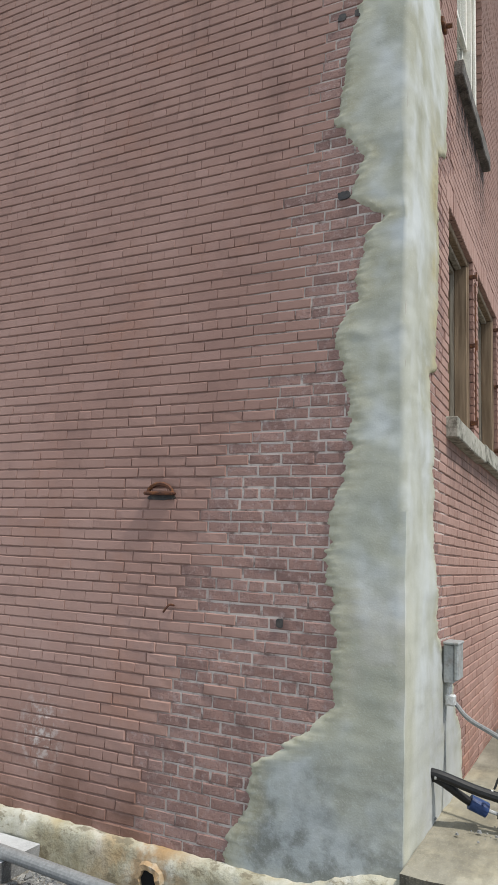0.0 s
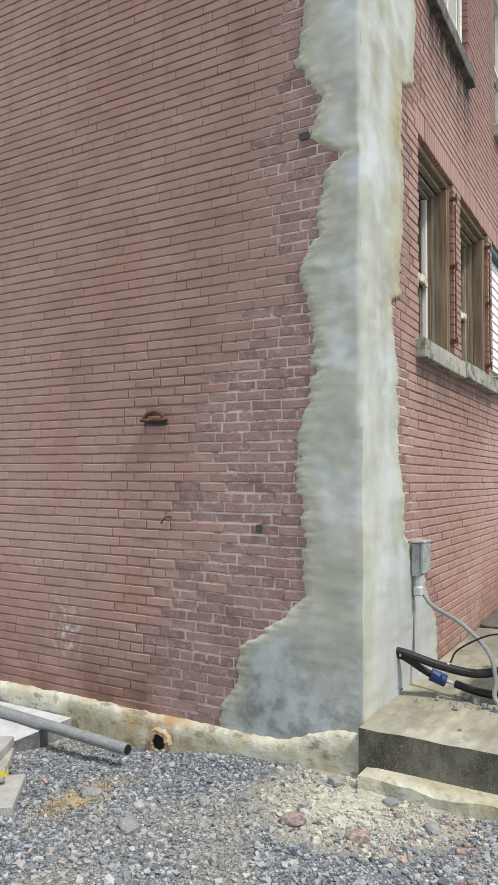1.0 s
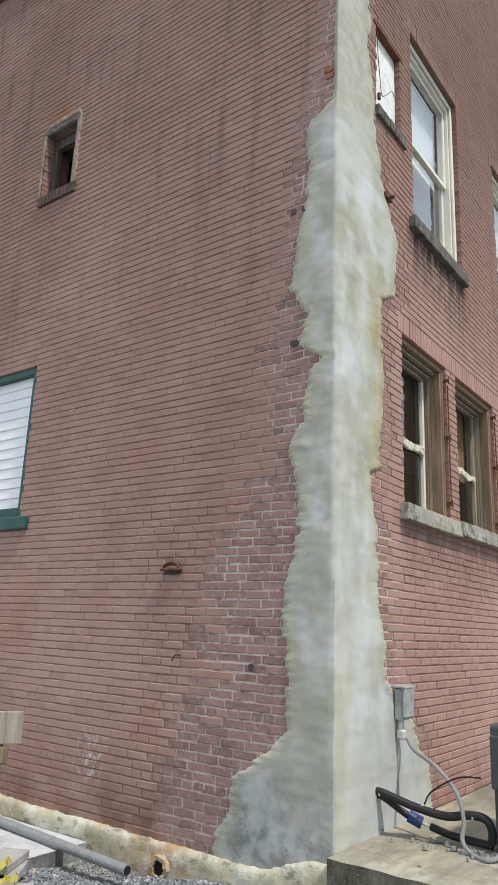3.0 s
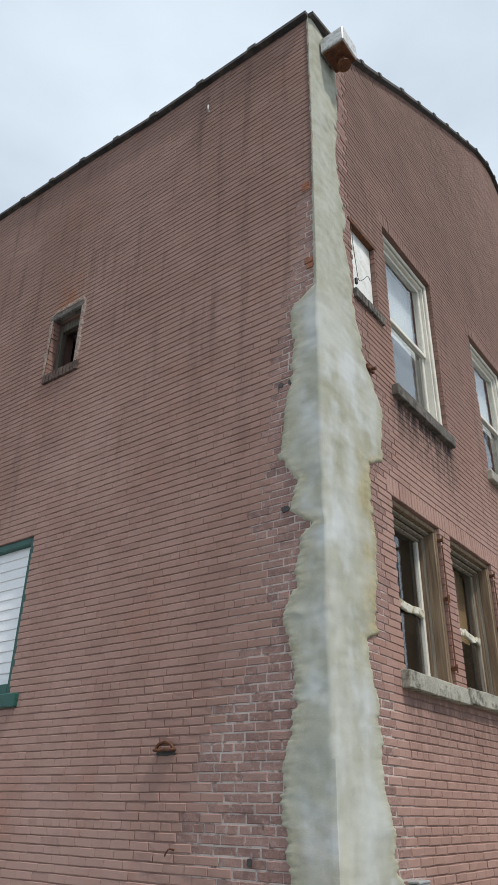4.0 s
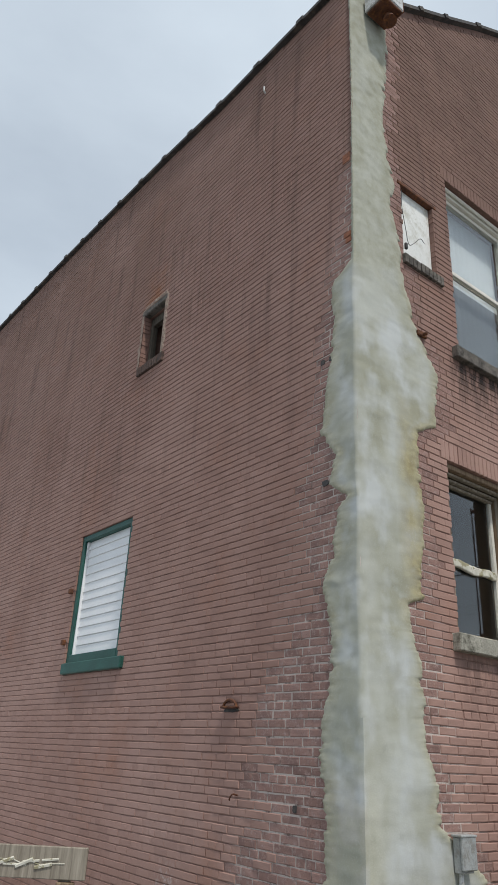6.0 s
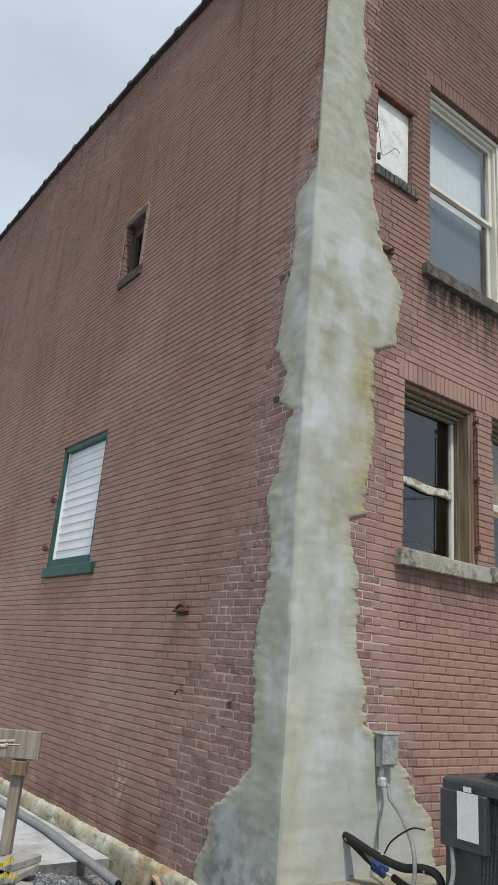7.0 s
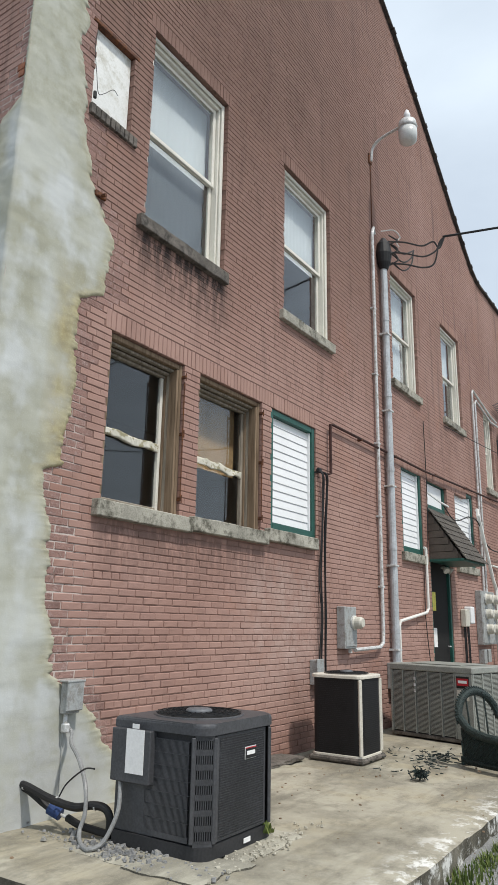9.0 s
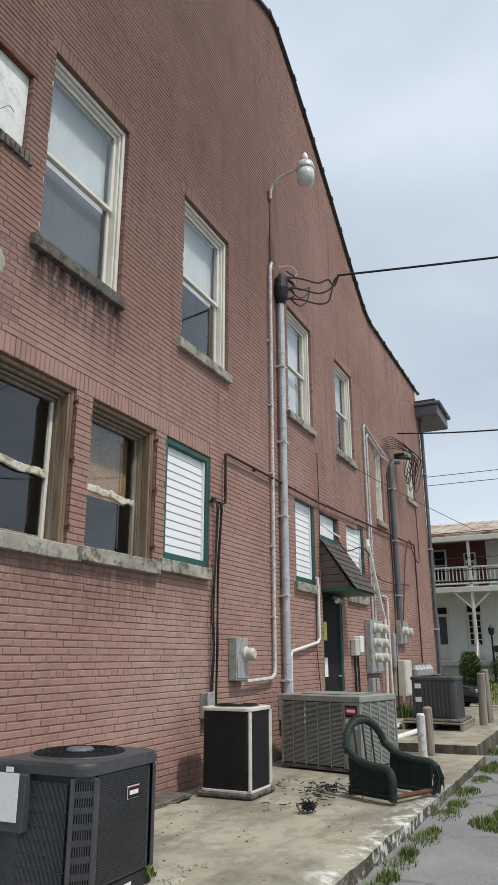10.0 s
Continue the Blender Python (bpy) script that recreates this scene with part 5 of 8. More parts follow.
hood = thing("door_hood", (10.05, 0, 2.9), "small shed hood with brown shingles over the door", "hood", kind="structure")
hx0, hx1, hy, hz0, hz1 = 9.62, 11.0, -0.66, 2.92, 3.88
bm = bmesh.new()
tri = [[bm.verts.new(p) for p in ((x, -0.004, hz0), (x, hy + 0.05, hz0), (x, -0.004, hz1 - 0.04))] for x in (hx0 + 0.03, hx1 - 0.03)]
bm.faces.new(tri[0])
bm.faces.new(tri[1][::-1])
for i in range(3):
    bm.faces.new((tri[0][i], tri[0][(i + 1) % 3], tri[1][(i + 1) % 3], tri[1][i]))
part("hood_body", bm, M_SIDING, hood)
for k in range(7):
    a, b = hz0 + k * 0.13, hz0 + (k + 1) * 0.13 - 0.012
    reach = (hy + 0.05) * (1 - (b - hz0) / (hz1 - hz0))
    if reach < -0.05:
        part("siding_board", one_box(hx0 + 0.005, hx0 + 0.029, reach, -0.006, a, b, 0.003), M_SIDING, hood)
slope = Vector((0, hy, hz0 - hz1))
nrm = Vector((0, slope.z, -slope.y)).normalized()
if nrm.z < 0:
    nrm = -nrm
for r_ in range(8):
    s0, s1 = r_ / 8, (r_ + 1.25) / 8
    x = hx0 + (0 if r_ % 2 else -0.07)
    while x < hx1 - 0.01:
        xa, xb = max(hx0, x), min(hx1, x + 0.145)
        bm = bmesh.new()
        pts = []
        for s, lift in ((s0, 0.008), (min(1.03, s1), 0.022 + rng.uniform(0, 0.006))):
            for xx in (xa, xb):
                pts.append(Vector((xx, -0.004, hz1)) + slope * s + nrm * lift)
        lo = [bm.verts.new(p - nrm * 0.012) for p in pts]
        hi = [bm.verts.new(p) for p in pts]
        for q in ((0, 1, 3, 2),):
            bm.faces.new([hi[i] for i in q])
            bm.faces.new([lo[i] for i in q[::-1]])
        for p, q in ((0, 1), (1, 3), (3, 2), (2, 0)):
            bm.faces.new((lo[p], lo[q], hi[q], hi[p]))
        part("shingle", bm, M_SHINGLE, hood)
        x += 0.15
part("hood_soffit", one_box(hx0, hx1, hy + 0.02, -0.004, hz0 - 0.05, hz0 - 0.003, 0.004), M_GREEN, hood)
ob = thing("flood_light", (10.1, -0.1, 2.75), "twin-head outdoor flood light under the hood", "lamp")
part("mount", lathe([(0.05, 0), (0.05, 0.03)], 12, pose(10.1, -0.1, 2.78)), M_BEIGE, ob)
for dx in (-0.09, 0.09):
    part("lamp_head", lathe([(0.025, 0), (0.035, 0.05), (0.06, 0.1), (0.062, 0.13)], 14, pose(10.1 + dx, -0.12, 2.80, 130, 0, dx * 300)), M_BEIGE, ob)

# ---- cornice at the far corner ----
ob = thing("cornice", (20.05, -0.3, 9.66), "dark blue-grey boxed eave at the building's far corner", "cornice", kind="structure")
part("eave_box", one_box(19.6, 21.45, -0.75, 0.5, 9.41, 9.78, 0.03), M_DARKPIPE, ob)
part("crown_moulding", one_box(19.53, 21.55, -0.86, 0.5, 9.781, 9.89, 0.03), M_DARKPIPE, ob)
part("roof_edge", one_box(19.57, 21.45, -0.7, 0.5, 9.891, 9.98, 0.02), M_COPING, ob)
part("parapet_end", one_box(19.75, 20.05, -0.02, 0.4, 9.981, 10.41, 0.02), M_WHITE, ob)
ob = thing("downspout", (19.85, -0.07, 0.3), "grey downspout at the building's far corner", "downspout")
part("pipe_run", tube([(20.04, -0.08, 9.4), (20.04, -0.08, 4.0), (20.04, -0.08, 0.1)], 0.06, 10), M_DARKPIPE, ob)
for z in (2.5, 5.0, 7.5):
    part("strap", one_box(19.96, 20.12, -0.15, 0.0, z, z + 0.04, 0.004), M_GALV, ob)

# ---- air conditioners ----
def slot_field(axis, fixed, u0, u1, z0, z1, nu, nz, bar=0.35, depth=0.012, gap=0.02, m=None):
    """A grille: fine upright bars crossed by a few wide bands."""
    bm = bmesh.new()

    def b(ua, ub, za, zb, d):
        if axis == "y":
            box(bm, ua, ub, fixed, fixed + d, za, zb)
        else:
            box(bm, fixed, fixed + d, ua, ub, za, zb)

    pu, pz = (u1 - u0) / nu, (z1 - z0) / nz
    for k in range(nu + 1):
        b(u0 + k * pu - bar * pu / 2, u0 + k * pu + bar * pu / 2, z0, z1, depth)
    for k in range(nz + 1):
        b(u0 - 0.004, u1 + 0.004, z0 + k * pz - gap / 2, z0 + k * pz + gap / 2, depth * 1.25)
    if m is not None:
        bmesh.ops.transform(bm, matrix=m, verts=bm.verts)
    return bm


def fan_top(parent, cx, cy, z, r, mat, guard=True):
    """A fan opening: a flat black disc painted for its shade, with hub and a wire guard."""
    well = part("fan_well", lathe([(r, 0.0), (r, -0.006), (r * 0.98, -0.006), (0.02, -0.004)], 40, pose(cx, cy, z + 0.009)), M_VOID, parent)
    part("fan_rim", lathe([(r * 1.05, -0.004), (r * 1.05, 0.006), (r * 1.02, 0.011), (r * 0.985, 0.010), (r * 0.985, 0.002)], 40, pose(cx, cy, z)), mat, parent, smooth=True)
    part("fan_hub", lathe([(r * 0.30, 0.0), (r * 0.31, 0.022), (r * 0.27, 0.034), (0.02, 0.036)], 24, pose(cx, cy, z + 0.006)), M_DARKPIPE, parent, smooth=True)
    if guard:
        bm = bmesh.new()
        for k in range(5):
            rr = r * (0.42 + 0.13 * k)
            tube([(cx + rr * math.cos(a), cy + rr * math.sin(a), z + 0.02) for a in (2 * math.pi * i / 36 for i in range(37))], 0.0035, 4, bm=bm)
        for i in range(16):
            a = 2 * math.pi * i / 16
            tube([(cx + r * 0.3 * math.cos(a), cy + r * 0.3 * math.sin(a), z + 0.022), (cx + r * 1.0 * math.cos(a), cy + r * 1.0 * math.sin(a), z + 0.018)], 0.0035, 4, bm=bm)
        tagged(part("fan_guard", bm, M_BLACKMESH, parent), kind="stuff")
    return well


def badge(parent, x0, x1, y, z0, z1):
    """A red maker's plate with a plain white bar."""
    b = part("badge", one_box(x0, x1, y - 0.006, y, z0, z1, 0.002), M_GALV, parent, "small dark red and silver badge")
    zm = z0 + (z1 - z0) * 0.86
    part("badge_field", one_box(x0 + 0.005, x1 - 0.005, y - 0.008, y - 0.0062, zm, z1 - 0.005), M_RED, b)
    part("badge_field", one_box(x0 + 0.005, x1 - 0.005, y - 0.008, y - 0.0062, z0 + 0.005, zm - 0.0005), M_BLACKMESH, b)
    part("badge_bar", one_box(x0 + 0.02, x1 - 0.02, y - 0.0095, y - 0.0082, z0 + (z1 - z0) * 0.34, z0 + (z1 - z0) * 0.66), M_PAPER, b)


def dark_condenser():
    x0, x1, y0, y1, zb, zt = 0.73, 1.57, -1.61, -0.84, 0.262, 1.062
    pad = thing("concrete_pad", (1.0, -1.2, 0.25), "broken low concrete pad under the dark condenser", "pad")
    for a, b, c0, d, h in ((0.42, 0.93, -1.83, -1.22, 0.268), (0.945, 1.70, -1.80, -1.20, 0.262), (0.46, 1.0, -1.205, -0.62, 0.258), (1.015, 1.66, -1.185, -0.60, 0.261)):
        part("pad_piece", slab_mesh(a, b, c0, d, 0.2, h, 0.035, 0.04), M_PAD, pad)
    ob = thing("air_conditioner", ((x0 + x1) / 2, (y0 + y1) / 2, zb), "charcoal square outdoor air conditioner with rounded corners", "air conditioner")
    c = 0.10

    def foot(g):
        rim = []
        for cx, cy, a0 in ((x0 + c, y0 + c, 180), (x1 - c, y0 + c, 270)):
            for k in range(7):
                w = radians(a0 + 15 * k)
                rim.append((cx + (c + g) * math.cos(w), cy + (c + g) * math.sin(w)))
        return rim + [(x1 + g, y1 + g), (x0 - g, y1 + g)]

    part("base_pan", prism(foot(0.004), zb, zb + 0.085), M_CORE, ob)
    part("core", prism(foot(-0.020), zb + 0.086, zt - 0.06), M_CORE, ob)
    part("cap", prism(foot(0.014), zt - 0.062, zt + 0.012, 0.028), M_DARKMETAL, ob, smooth=False)
    fan_top(ob, (x0 + x1) / 2, (y0 + y1) / 2, zt + 0.010, 0.31, M_DARKMETAL)
    z0, z1 = zb + 0.10, zt - 0.075
    part("front_panel", one_box(x0 + c + 0.03, x1 - c - 0.02, y0 + 0.004, y0 + 0.019, z0 - 0.005, z1 + 0.005, 0.003), M_DARKMETAL, ob)
    part("front_grille", slot_field("y", y0 - 0.0005, x0 + c + 0.06, x1 - c - 0.05, z0 + 0.01, z1 - 0.01, 56, 40, 0.30, 0.0045, 0.004), M_DARKMETAL, ob)
    bm = bmesh.new()
    for k in range(7):
        zz = z0 + 0.03 + k * (z1 - z0 - 0.06) / 7
        for q in range(38):
            u = y0 + c + 0.04 + q * 0.0098
            box(bm, x0 + 0.002, x0 + 0.014, u, u + 0.0064, zz, zz + 0.075)
        box(bm, x0 - 0.001, x0 + 0.014, y0 + c + 0.03, y0 + 0.43, zz + 0.076, zz + (z1 - z0 - 0.06) / 7 - 0.001)
    box(bm, x0 - 0.001, x0 + 0.014, y0 + c + 0.03, y0 + 0.43, z0 - 0.004, z0 + 0.029)
    part("side_grille", bm, M_DARKMETAL, ob)
    part("rear_side_grille", slot_field("x", x1 - 0.014, y0 + c + 0.03, y1 - 0.03, z0, z1, 40, 6, 0.5, 0.014, 0.022), M_DARKMETAL, ob)
    for px, py, ang in ((x0 + c / 2, y0 + c / 2, -45), (x1 - c / 2, y0 + c / 2, 45)):
        m = pose(px - math.copysign(0.0145, -ang), py - 0.0145, 0, 0, 0, ang)
        part("slot_shadow", one_box(-0.055, 0.055, 0.016, 0.019, z0, z1, 0, m), M_VOID, ob)
        bm = slot_field("y", 0.0, -0.058, 0.058, z0, z1, 8, 7, 0.42, 0.014, 0.034, m)
        part("corner_louvre", bm, M_DARKMETAL, ob)
        for q in (-1, 1):
            bm = one_box(q * 0.072 - 0.013, q * 0.072 + 0.013, -0.004, 0.02, z0, z1, 0.003, m)
            part("corner_post", bm, M_DARKMETAL, ob)
    ctrl = part("control_box", one_box(x0 - 0.05, x0 + 0.14, y1 - 0.34, y1 + 0.01, zb + 0.40, zt - 0.063, 0.006), M_DARKMETAL, ob, "smooth control cover")
    part("paper_label", one_box(x0 - 0.054, x0 - 0.0505, y1 - 0.29, y1 - 0.13, zb + 0.46, zb + 0.74), M_PAPER, ctrl, "blank white paper tag")
    part("label_tab", one_box(x0 - 0.054, x0 - 0.0505, y1 - 0.24, y1 - 0.18, zb + 0.745, zb + 0.775), M_PAPER, ctrl)
    part("lower_panel", one_box(x0 + 0.01, x0 + 0.14, y1 - 0.34, y1 + 0.01, zb + 0.087, zb + 0.398, 0.004), M_DARKMETAL, ob)
    badge(ob, 1.17, 1.31, y0 - 0.002, zt - 0.255, zt - 0.175)
    part("rating_plate", one_box(1.16, 1.24, y0 - 0.016, y0 - 0.0125, zb + 0.03, zb + 0.06), M_PAPER, ob)
    return ob


dark_condenser()


def tall_condenser():
    x0, x1, y0, y1, zb, zt = 4.43, 5.02, -0.98, -0.34, 0.268, 1.155
    base = part("concrete_pad", one_box(x0 - 0.02, x1 + 0.02, y0 - 0.02, y1 + 0.02, 0.235, 0.296, 0.02), M_SILLDARK)
    tagged(base, "dark low block under the black condenser", "pad")
    ob = thing("air_conditioner", ((x0 + x1) / 2, (y0 + y1) / 2, zb), "tall black mesh air conditioner with almond trim", "air conditioner")
    part("body", prism(rounded_rect(x0 + 0.015, x1 - 0.015, y0 + 0.015, y1 - 0.015, 0.07), zb + 0.05, zt - 0.04), M_BLACKMESH, ob)
    part("bottom_band", prism(rounded_rect(x0, x1, y0, y1, 0.08), zb + 0.028, zb + 0.05, 0.006), M_TRIM, ob)
    part("top_cap", prism(rounded_rect(x0 - 0.008, x1 + 0.008, y0 - 0.008, y1 + 0.008, 0.09), zt - 0.03, zt + 0.008, 0.014), M_TRIM, ob)
    fan_top(ob, (x0 + x1) / 2, (y0 + y1) / 2, zt + 0.006, 0.25, M_SILLDARK)
    for px, py, ang in ((x0 + 0.022, y0 + 0.022, -45), (x1 - 0.022, y0 + 0.022, 45)):
        part("corner_trim", one_box(-0.019, 0.019, -0.02, 0.02, zb + 0.05, zt - 0.04, 0.006, pose(px, py, 0, 0, 0, ang)), M_TRIM, ob)
    bm = bmesh.new()
    for k in range(40):
        z = zb + 0.07 + k * 0.0205
        box(bm, x0 + 0.10, x1 - 0.10, y0 + 0.010, y0 + 0.0145, z, z + 0.008)
        box(bm, x0 + 0.010, x0 + 0.0145, y0 + 0.10, y1 - 0.10, z, z + 0.008)
    part("mesh_louvre", bm, M_BLACKMESH, ob)


tall_condenser()


def package_unit():
    base = (6.50, -1.60, 0.25)
    m = pose(*base, 0, 0, -14)
    L, W, z0, z1 = 0.98, 1.30, 0.045, 0.95      # along x, along y
    ob = thing("air_conditioner", base, "large grey-green packaged air conditioner with louvred panels", "air conditioner")
    part("base_rail", one_box(0, L, 0, W, 0.0, z0, 0.006, m), M_SILLDARK, ob)
    part("core", one_box(0.03, L - 0.03, 0.03, W - 0.03, z0, z1 - 0.05, 0, m), M_CORE, ob)
    part("top_cover", one_box(-0.012, L + 0.012, -0.012, W + 0.012, z1 - 0.085, z1, 0.012, m), M_GREYMETAL, ob)
    part("top_plate", one_box(0.16, L - 0.16, 0.25, W - 0.25, z1 + 0.001, z1 + 0.014, 0.008, m), M_GREYMETAL, ob)
    n, v0 = 5, 0.27
    for k in range(n + 1):
        v = v0 + k * (W - v0) / n
        part("panel_post", one_box(-0.006, 0.03, max(0, v - (0.030 if k == n else 0.008)), min(W, v + 0.008), z0 + 0.001, z1 - 0.086, 0.003, m), M_GREYMETAL, ob)
    for k in range(n):
        bm = bmesh.new()
        a, b = v0 + k * (W - v0) / n + 0.015, v0 + (k + 1) * (W - v0) / n - 0.015
        for i in range(50):
            z = z0 + 0.02 + i * 0.0159
            box(bm, 0.006, 0.02, a, b, z, z + 0.0095, 0, m)
        part("louvre_panel", bm, M_GREYMETAL, ob)
    part("corner_panel", one_box(-0.006, 0.03, 0.0, v0 - 0.014, z0 + 0.001, z1 - 0.086, 0.004, m), M_GREYMETAL, ob)
    bm = bmesh.new()
    for i in range(50):
        z = z0 + 0.02 + i * 0.0159
        box(bm, 0.06, L - 0.03, 0.004, 0.02, z, z + 0.0095, 0, m)
    part("louvre_panel", bm, M_GREYMETAL, ob)
    for v in (0.03, 0.26, 0.49, 0.72, L - 0.015):
        part("panel_post", one_box(v - 0.013, v + 0.013, -0.008, 0.0195, z0 + 0.001, z1 - 0.086, 0.003, m), M_GREYMETAL, ob)
    plate = part("badge", one_box(-0.012, -0.0065, 0.04, 0.23, 0.68, 0.83, 0.002, m), M_BLACKMESH, ob, "small red and dark badge")
    part("badge_field", one_box(-0.0145, -0.0125, 0.05, 0.22, 0.715, 0.805, 0, m), M_RED, plate)
    part("badge_bar", one_box(-0.016, -0.0148, 0.07, 0.20, 0.745, 0.78, 0, m), M_PAPER, plate)
    part("data_plate", one_box(-0.012, -0.0065, 0.05, 0.22, 0.53, 0.66, 0.002, m), M_TRIM, ob)
    for z in (0.58, 0.66, 0.74):
        part("latch", one_box(-0.014, -0.0065, 0.87, 0.90, z, z + 0.04, 0.002, m), M_GALV, ob)


package_unit()


def small_condenser():
    x0, x1, y0, y1, zb, zt = 11.76, 12.64, -1.95, -1.07, 0.55, 1.32
    ob = thing("air_conditioner", ((x0 + x1) / 2, (y0 + y1) / 2, zb), "dark ribbed air conditioner standing on a pallet", "air conditioner")
    part("body", prism(rounded_rect(x0, x1, y0, y1, 0.09), zb, zt - 0.06), M_DARKMETAL, ob)
    part("cap", prism(rounded_rect(x0 - 0.02, x1 + 0.02, y0 - 0.02, y1 + 0.02, 0.1), zt - 0.06, zt, 0.025), M_DARKMETAL, ob)
    fan_top(ob, (x0 + x1) / 2, (y0 + y1) / 2, zt, 0.34, M_DARKMETAL, False)
    for k in range(10):
        v = y0 + 0.1 + k * 0.078
        part("rib", one_box(x0 - 0.014, x0 - 0.0005, v, v + 0.04, zb + 0.03, zt - 0.07, 0.004), M_DARKMETAL, ob)
    bm = bmesh.new()
    for k in range(22):
        z = zb + 0.05 + k * 0.032
        box(bm, x0 + 0.1, x1 - 0.1, y0 - 0.008, y0 - 0.001, z, z + 0.014)
    part("front_louvre", bm, M_DARKMETAL, ob)
    for z in (zb + 0.55, zb + 0.3):
        part("label_plate", one_box(x0 - 0.018, x0 - 0.0145, y1 - 0.2, y1 - 0.08, z, z + 0.09), M_PAPER, ob)
    pal = thing("pallet", (12.14, -1.5, 0.36), "grey weathered wooden pallet under the far condenser", "pallet")
    for k in range(7):
        part("deck_board", one_box(11.39 + k * 0.22, 11.54 + k * 0.22, -2.1, -0.9, 0.48, 0.505, 0.004), M_GREYWOOD, pal)
    for y in (-2.08, -1.53, -0.98):
        part("stringer", one_box(11.39, 12.86, y, y + 0.05, 0.365, 0.479, 0.004), M_GREYWOOD, pal)
    mat = part("rubber_mat", one_box(11.44, 12.79, -2.05, -0.95, 0.507, 0.548, 0.015), M_SILLDARK)
    tagged(mat, "dark mat between pallet and condenser", "mat")


small_condenser()

# ---- pipes of the near condenser ----
def line_set():
    ob = thing("refrigerant_lines", (0.66, -0.3, 0.36), "black insulated refrigerant lines leaving the patched wall", "pipe")
    part("upper_hose", tube([(0.62, 0.05, 0.53), (0.63, -0.05, 0.53), (0.66, -0.28, 0.47), (0.69, -0.50, 0.44), (0.71, -0.66, 0.47), (0.73, -0.76, 0.46), (0.74, -0.80, 0.40), (0.74, -0.80, 0.31)], 0.028, 10, True), M_BLACK, ob)
    part("lower_hose", tube([(0.63, 0.05, 0.51), (0.65, -0.04, 0.50), (0.70, -0.16, 0.42), (0.73, -0.22, 0.38)], 0.024, 10, True), M_BLACK, ob)
    part("filter_drier", tube([(0.725, -0.21, 0.388), (0.755, -0.30, 0.35)], 0.042, 14), M_BLUE, ob, "blue filter drier")
    part("copper_stub", tube([(0.755, -0.30, 0.35), (0.77, -0.36, 0.335)], 0.011, 8), M_GALV, ob)
    part("return_hose", tube([(0.77, -0.36, 0.335), (0.76, -0.5, 0.31), (0.76, -0.66, 0.30), (0.76, -0.80, 0.295)], 0.026, 10, True), M_BLACK, ob)
    for p in ((0.63, -0.03, 0.53), (0.67, -0.33, 0.46), (0.715, -0.68, 0.47)):
        part("tape_wrap", tube([p, (p[0] + 0.002, p[1] - 0.012, p[2] - 0.002)], 0.0295, 10), M_GALV, ob)
    box_ob = thing("disconnect_box", (1.0, -0.05, 1.0), "small grey electrical disconnect box on the patched wall", "electrical box")
    part("box_body", one_box(0.92, 1.075, -0.085, -0.02, 1.0, 1.235, 0.006), M_GREYBOX, box_ob)
    part("box_cover", one_box(0.912, 1.083, -0.115, -0.086, 1.02, 1.245, 0.008), M_GREYBOX, box_ob)
    part("hood_lip", one_box(0.90, 1.09, -0.12, -0.02, 1.236, 1.252, 0.004), M_GREYBOX, box_ob)
    part("conduit_elbow", tube([(0.96, -0.05, 1.0), (0.96, -0.05, 0.88)], 0.018, 8), M_GALV, box_ob)
    part("elbow_body", one_box(0.935, 0.985, -0.09, -0.025, 0.86, 0.93, 0.01), M_GALV, box_ob)
    whip = thing("power_whip", (0.9, -0.3, 0.5), "grey flexible conduit looping to the condenser", "cable")
    part("whip_tube", tube([(0.985, -0.055, 0.90), (1.0, -0.09, 0.86), (0.92, -0.18, 0.80), (0.80, -0.40, 0.725), (0.70, -0.585, 0.59), (0.66, -0.64, 0.43), (0.62, -0.64, 0.33), (0.56, -0.715, 0.278), (0.50, -0.845, 0.272), (0.58, -0.905, 0.31), (0.66, -0.94, 0.47), (0.69, -0.925, 0.60), (0.71, -0.90, 0.67)], 0.015, 8, True), M_PVCGREY, whip)
    ctl = thing("control_wire", (0.7, -0.5, 0.6), "thin black control wire to the condenser", "cable")
    part("wire", tube([(0.68, -0.35, 0.49), (0.70, -0.40, 0.58), (0.66, -0.6, 0.70), (0.57, -0.78, 0.74), (0.56, -0.80, 0.74)], 0.006, 6, True), M_BLACK, ctl)
    # thin grey line down the wall below the box, built as a tube
    thin_line = part("earth_wire", tube([(0.965, -0.03, 0.87), (0.968, -0.024, 0.7), (0.972, -0.026, 0.42)], 0.0045, 6, True), M_GREYBOX)
    tagged(thin_line, "thin grey line running down the patched wall", "wire")


line_set()

# ---- conduits and meters on the long wall ----
def strap(parent, x, y, z, r):
    part("pipe_strap", one_box(x - r - 0.02, x + r + 0.02, y - r - 0.004, 0.0, z - 0.015, z + 0.015, 0.003), M_GALV, parent)


mast = thing("service_mast", (7.68, -0.09, 0.26), "fat pale service conduit with dark weatherhead", "conduit")
part("mast_pipe", tube([(7.68, -0.09, 7.95), (7.68, -0.09, 1.0), (7.68, -0.09, 0.26)], 0.062, 12), M_MAST, mast)
for z in (1.6, 2.9, 4.2, 5.5, 6.9):
    part("coupling", tube([(7.68, -0.09, z), (7.68, -0.09, z + 0.07)], 0.069, 12), M_MAST, mast)
    strap(mast, 7.68, -0.09, z - 0.25, 0.062)
head = part("weatherhead", lathe([(0.07, 0), (0.12, 0.12), (0.15, 0.3), (0.12, 0.5), (0.04, 0.62)], 16, pose(7.68, -0.10, 7.9)), M_BLACK, mast, "black rubbery weatherhead")
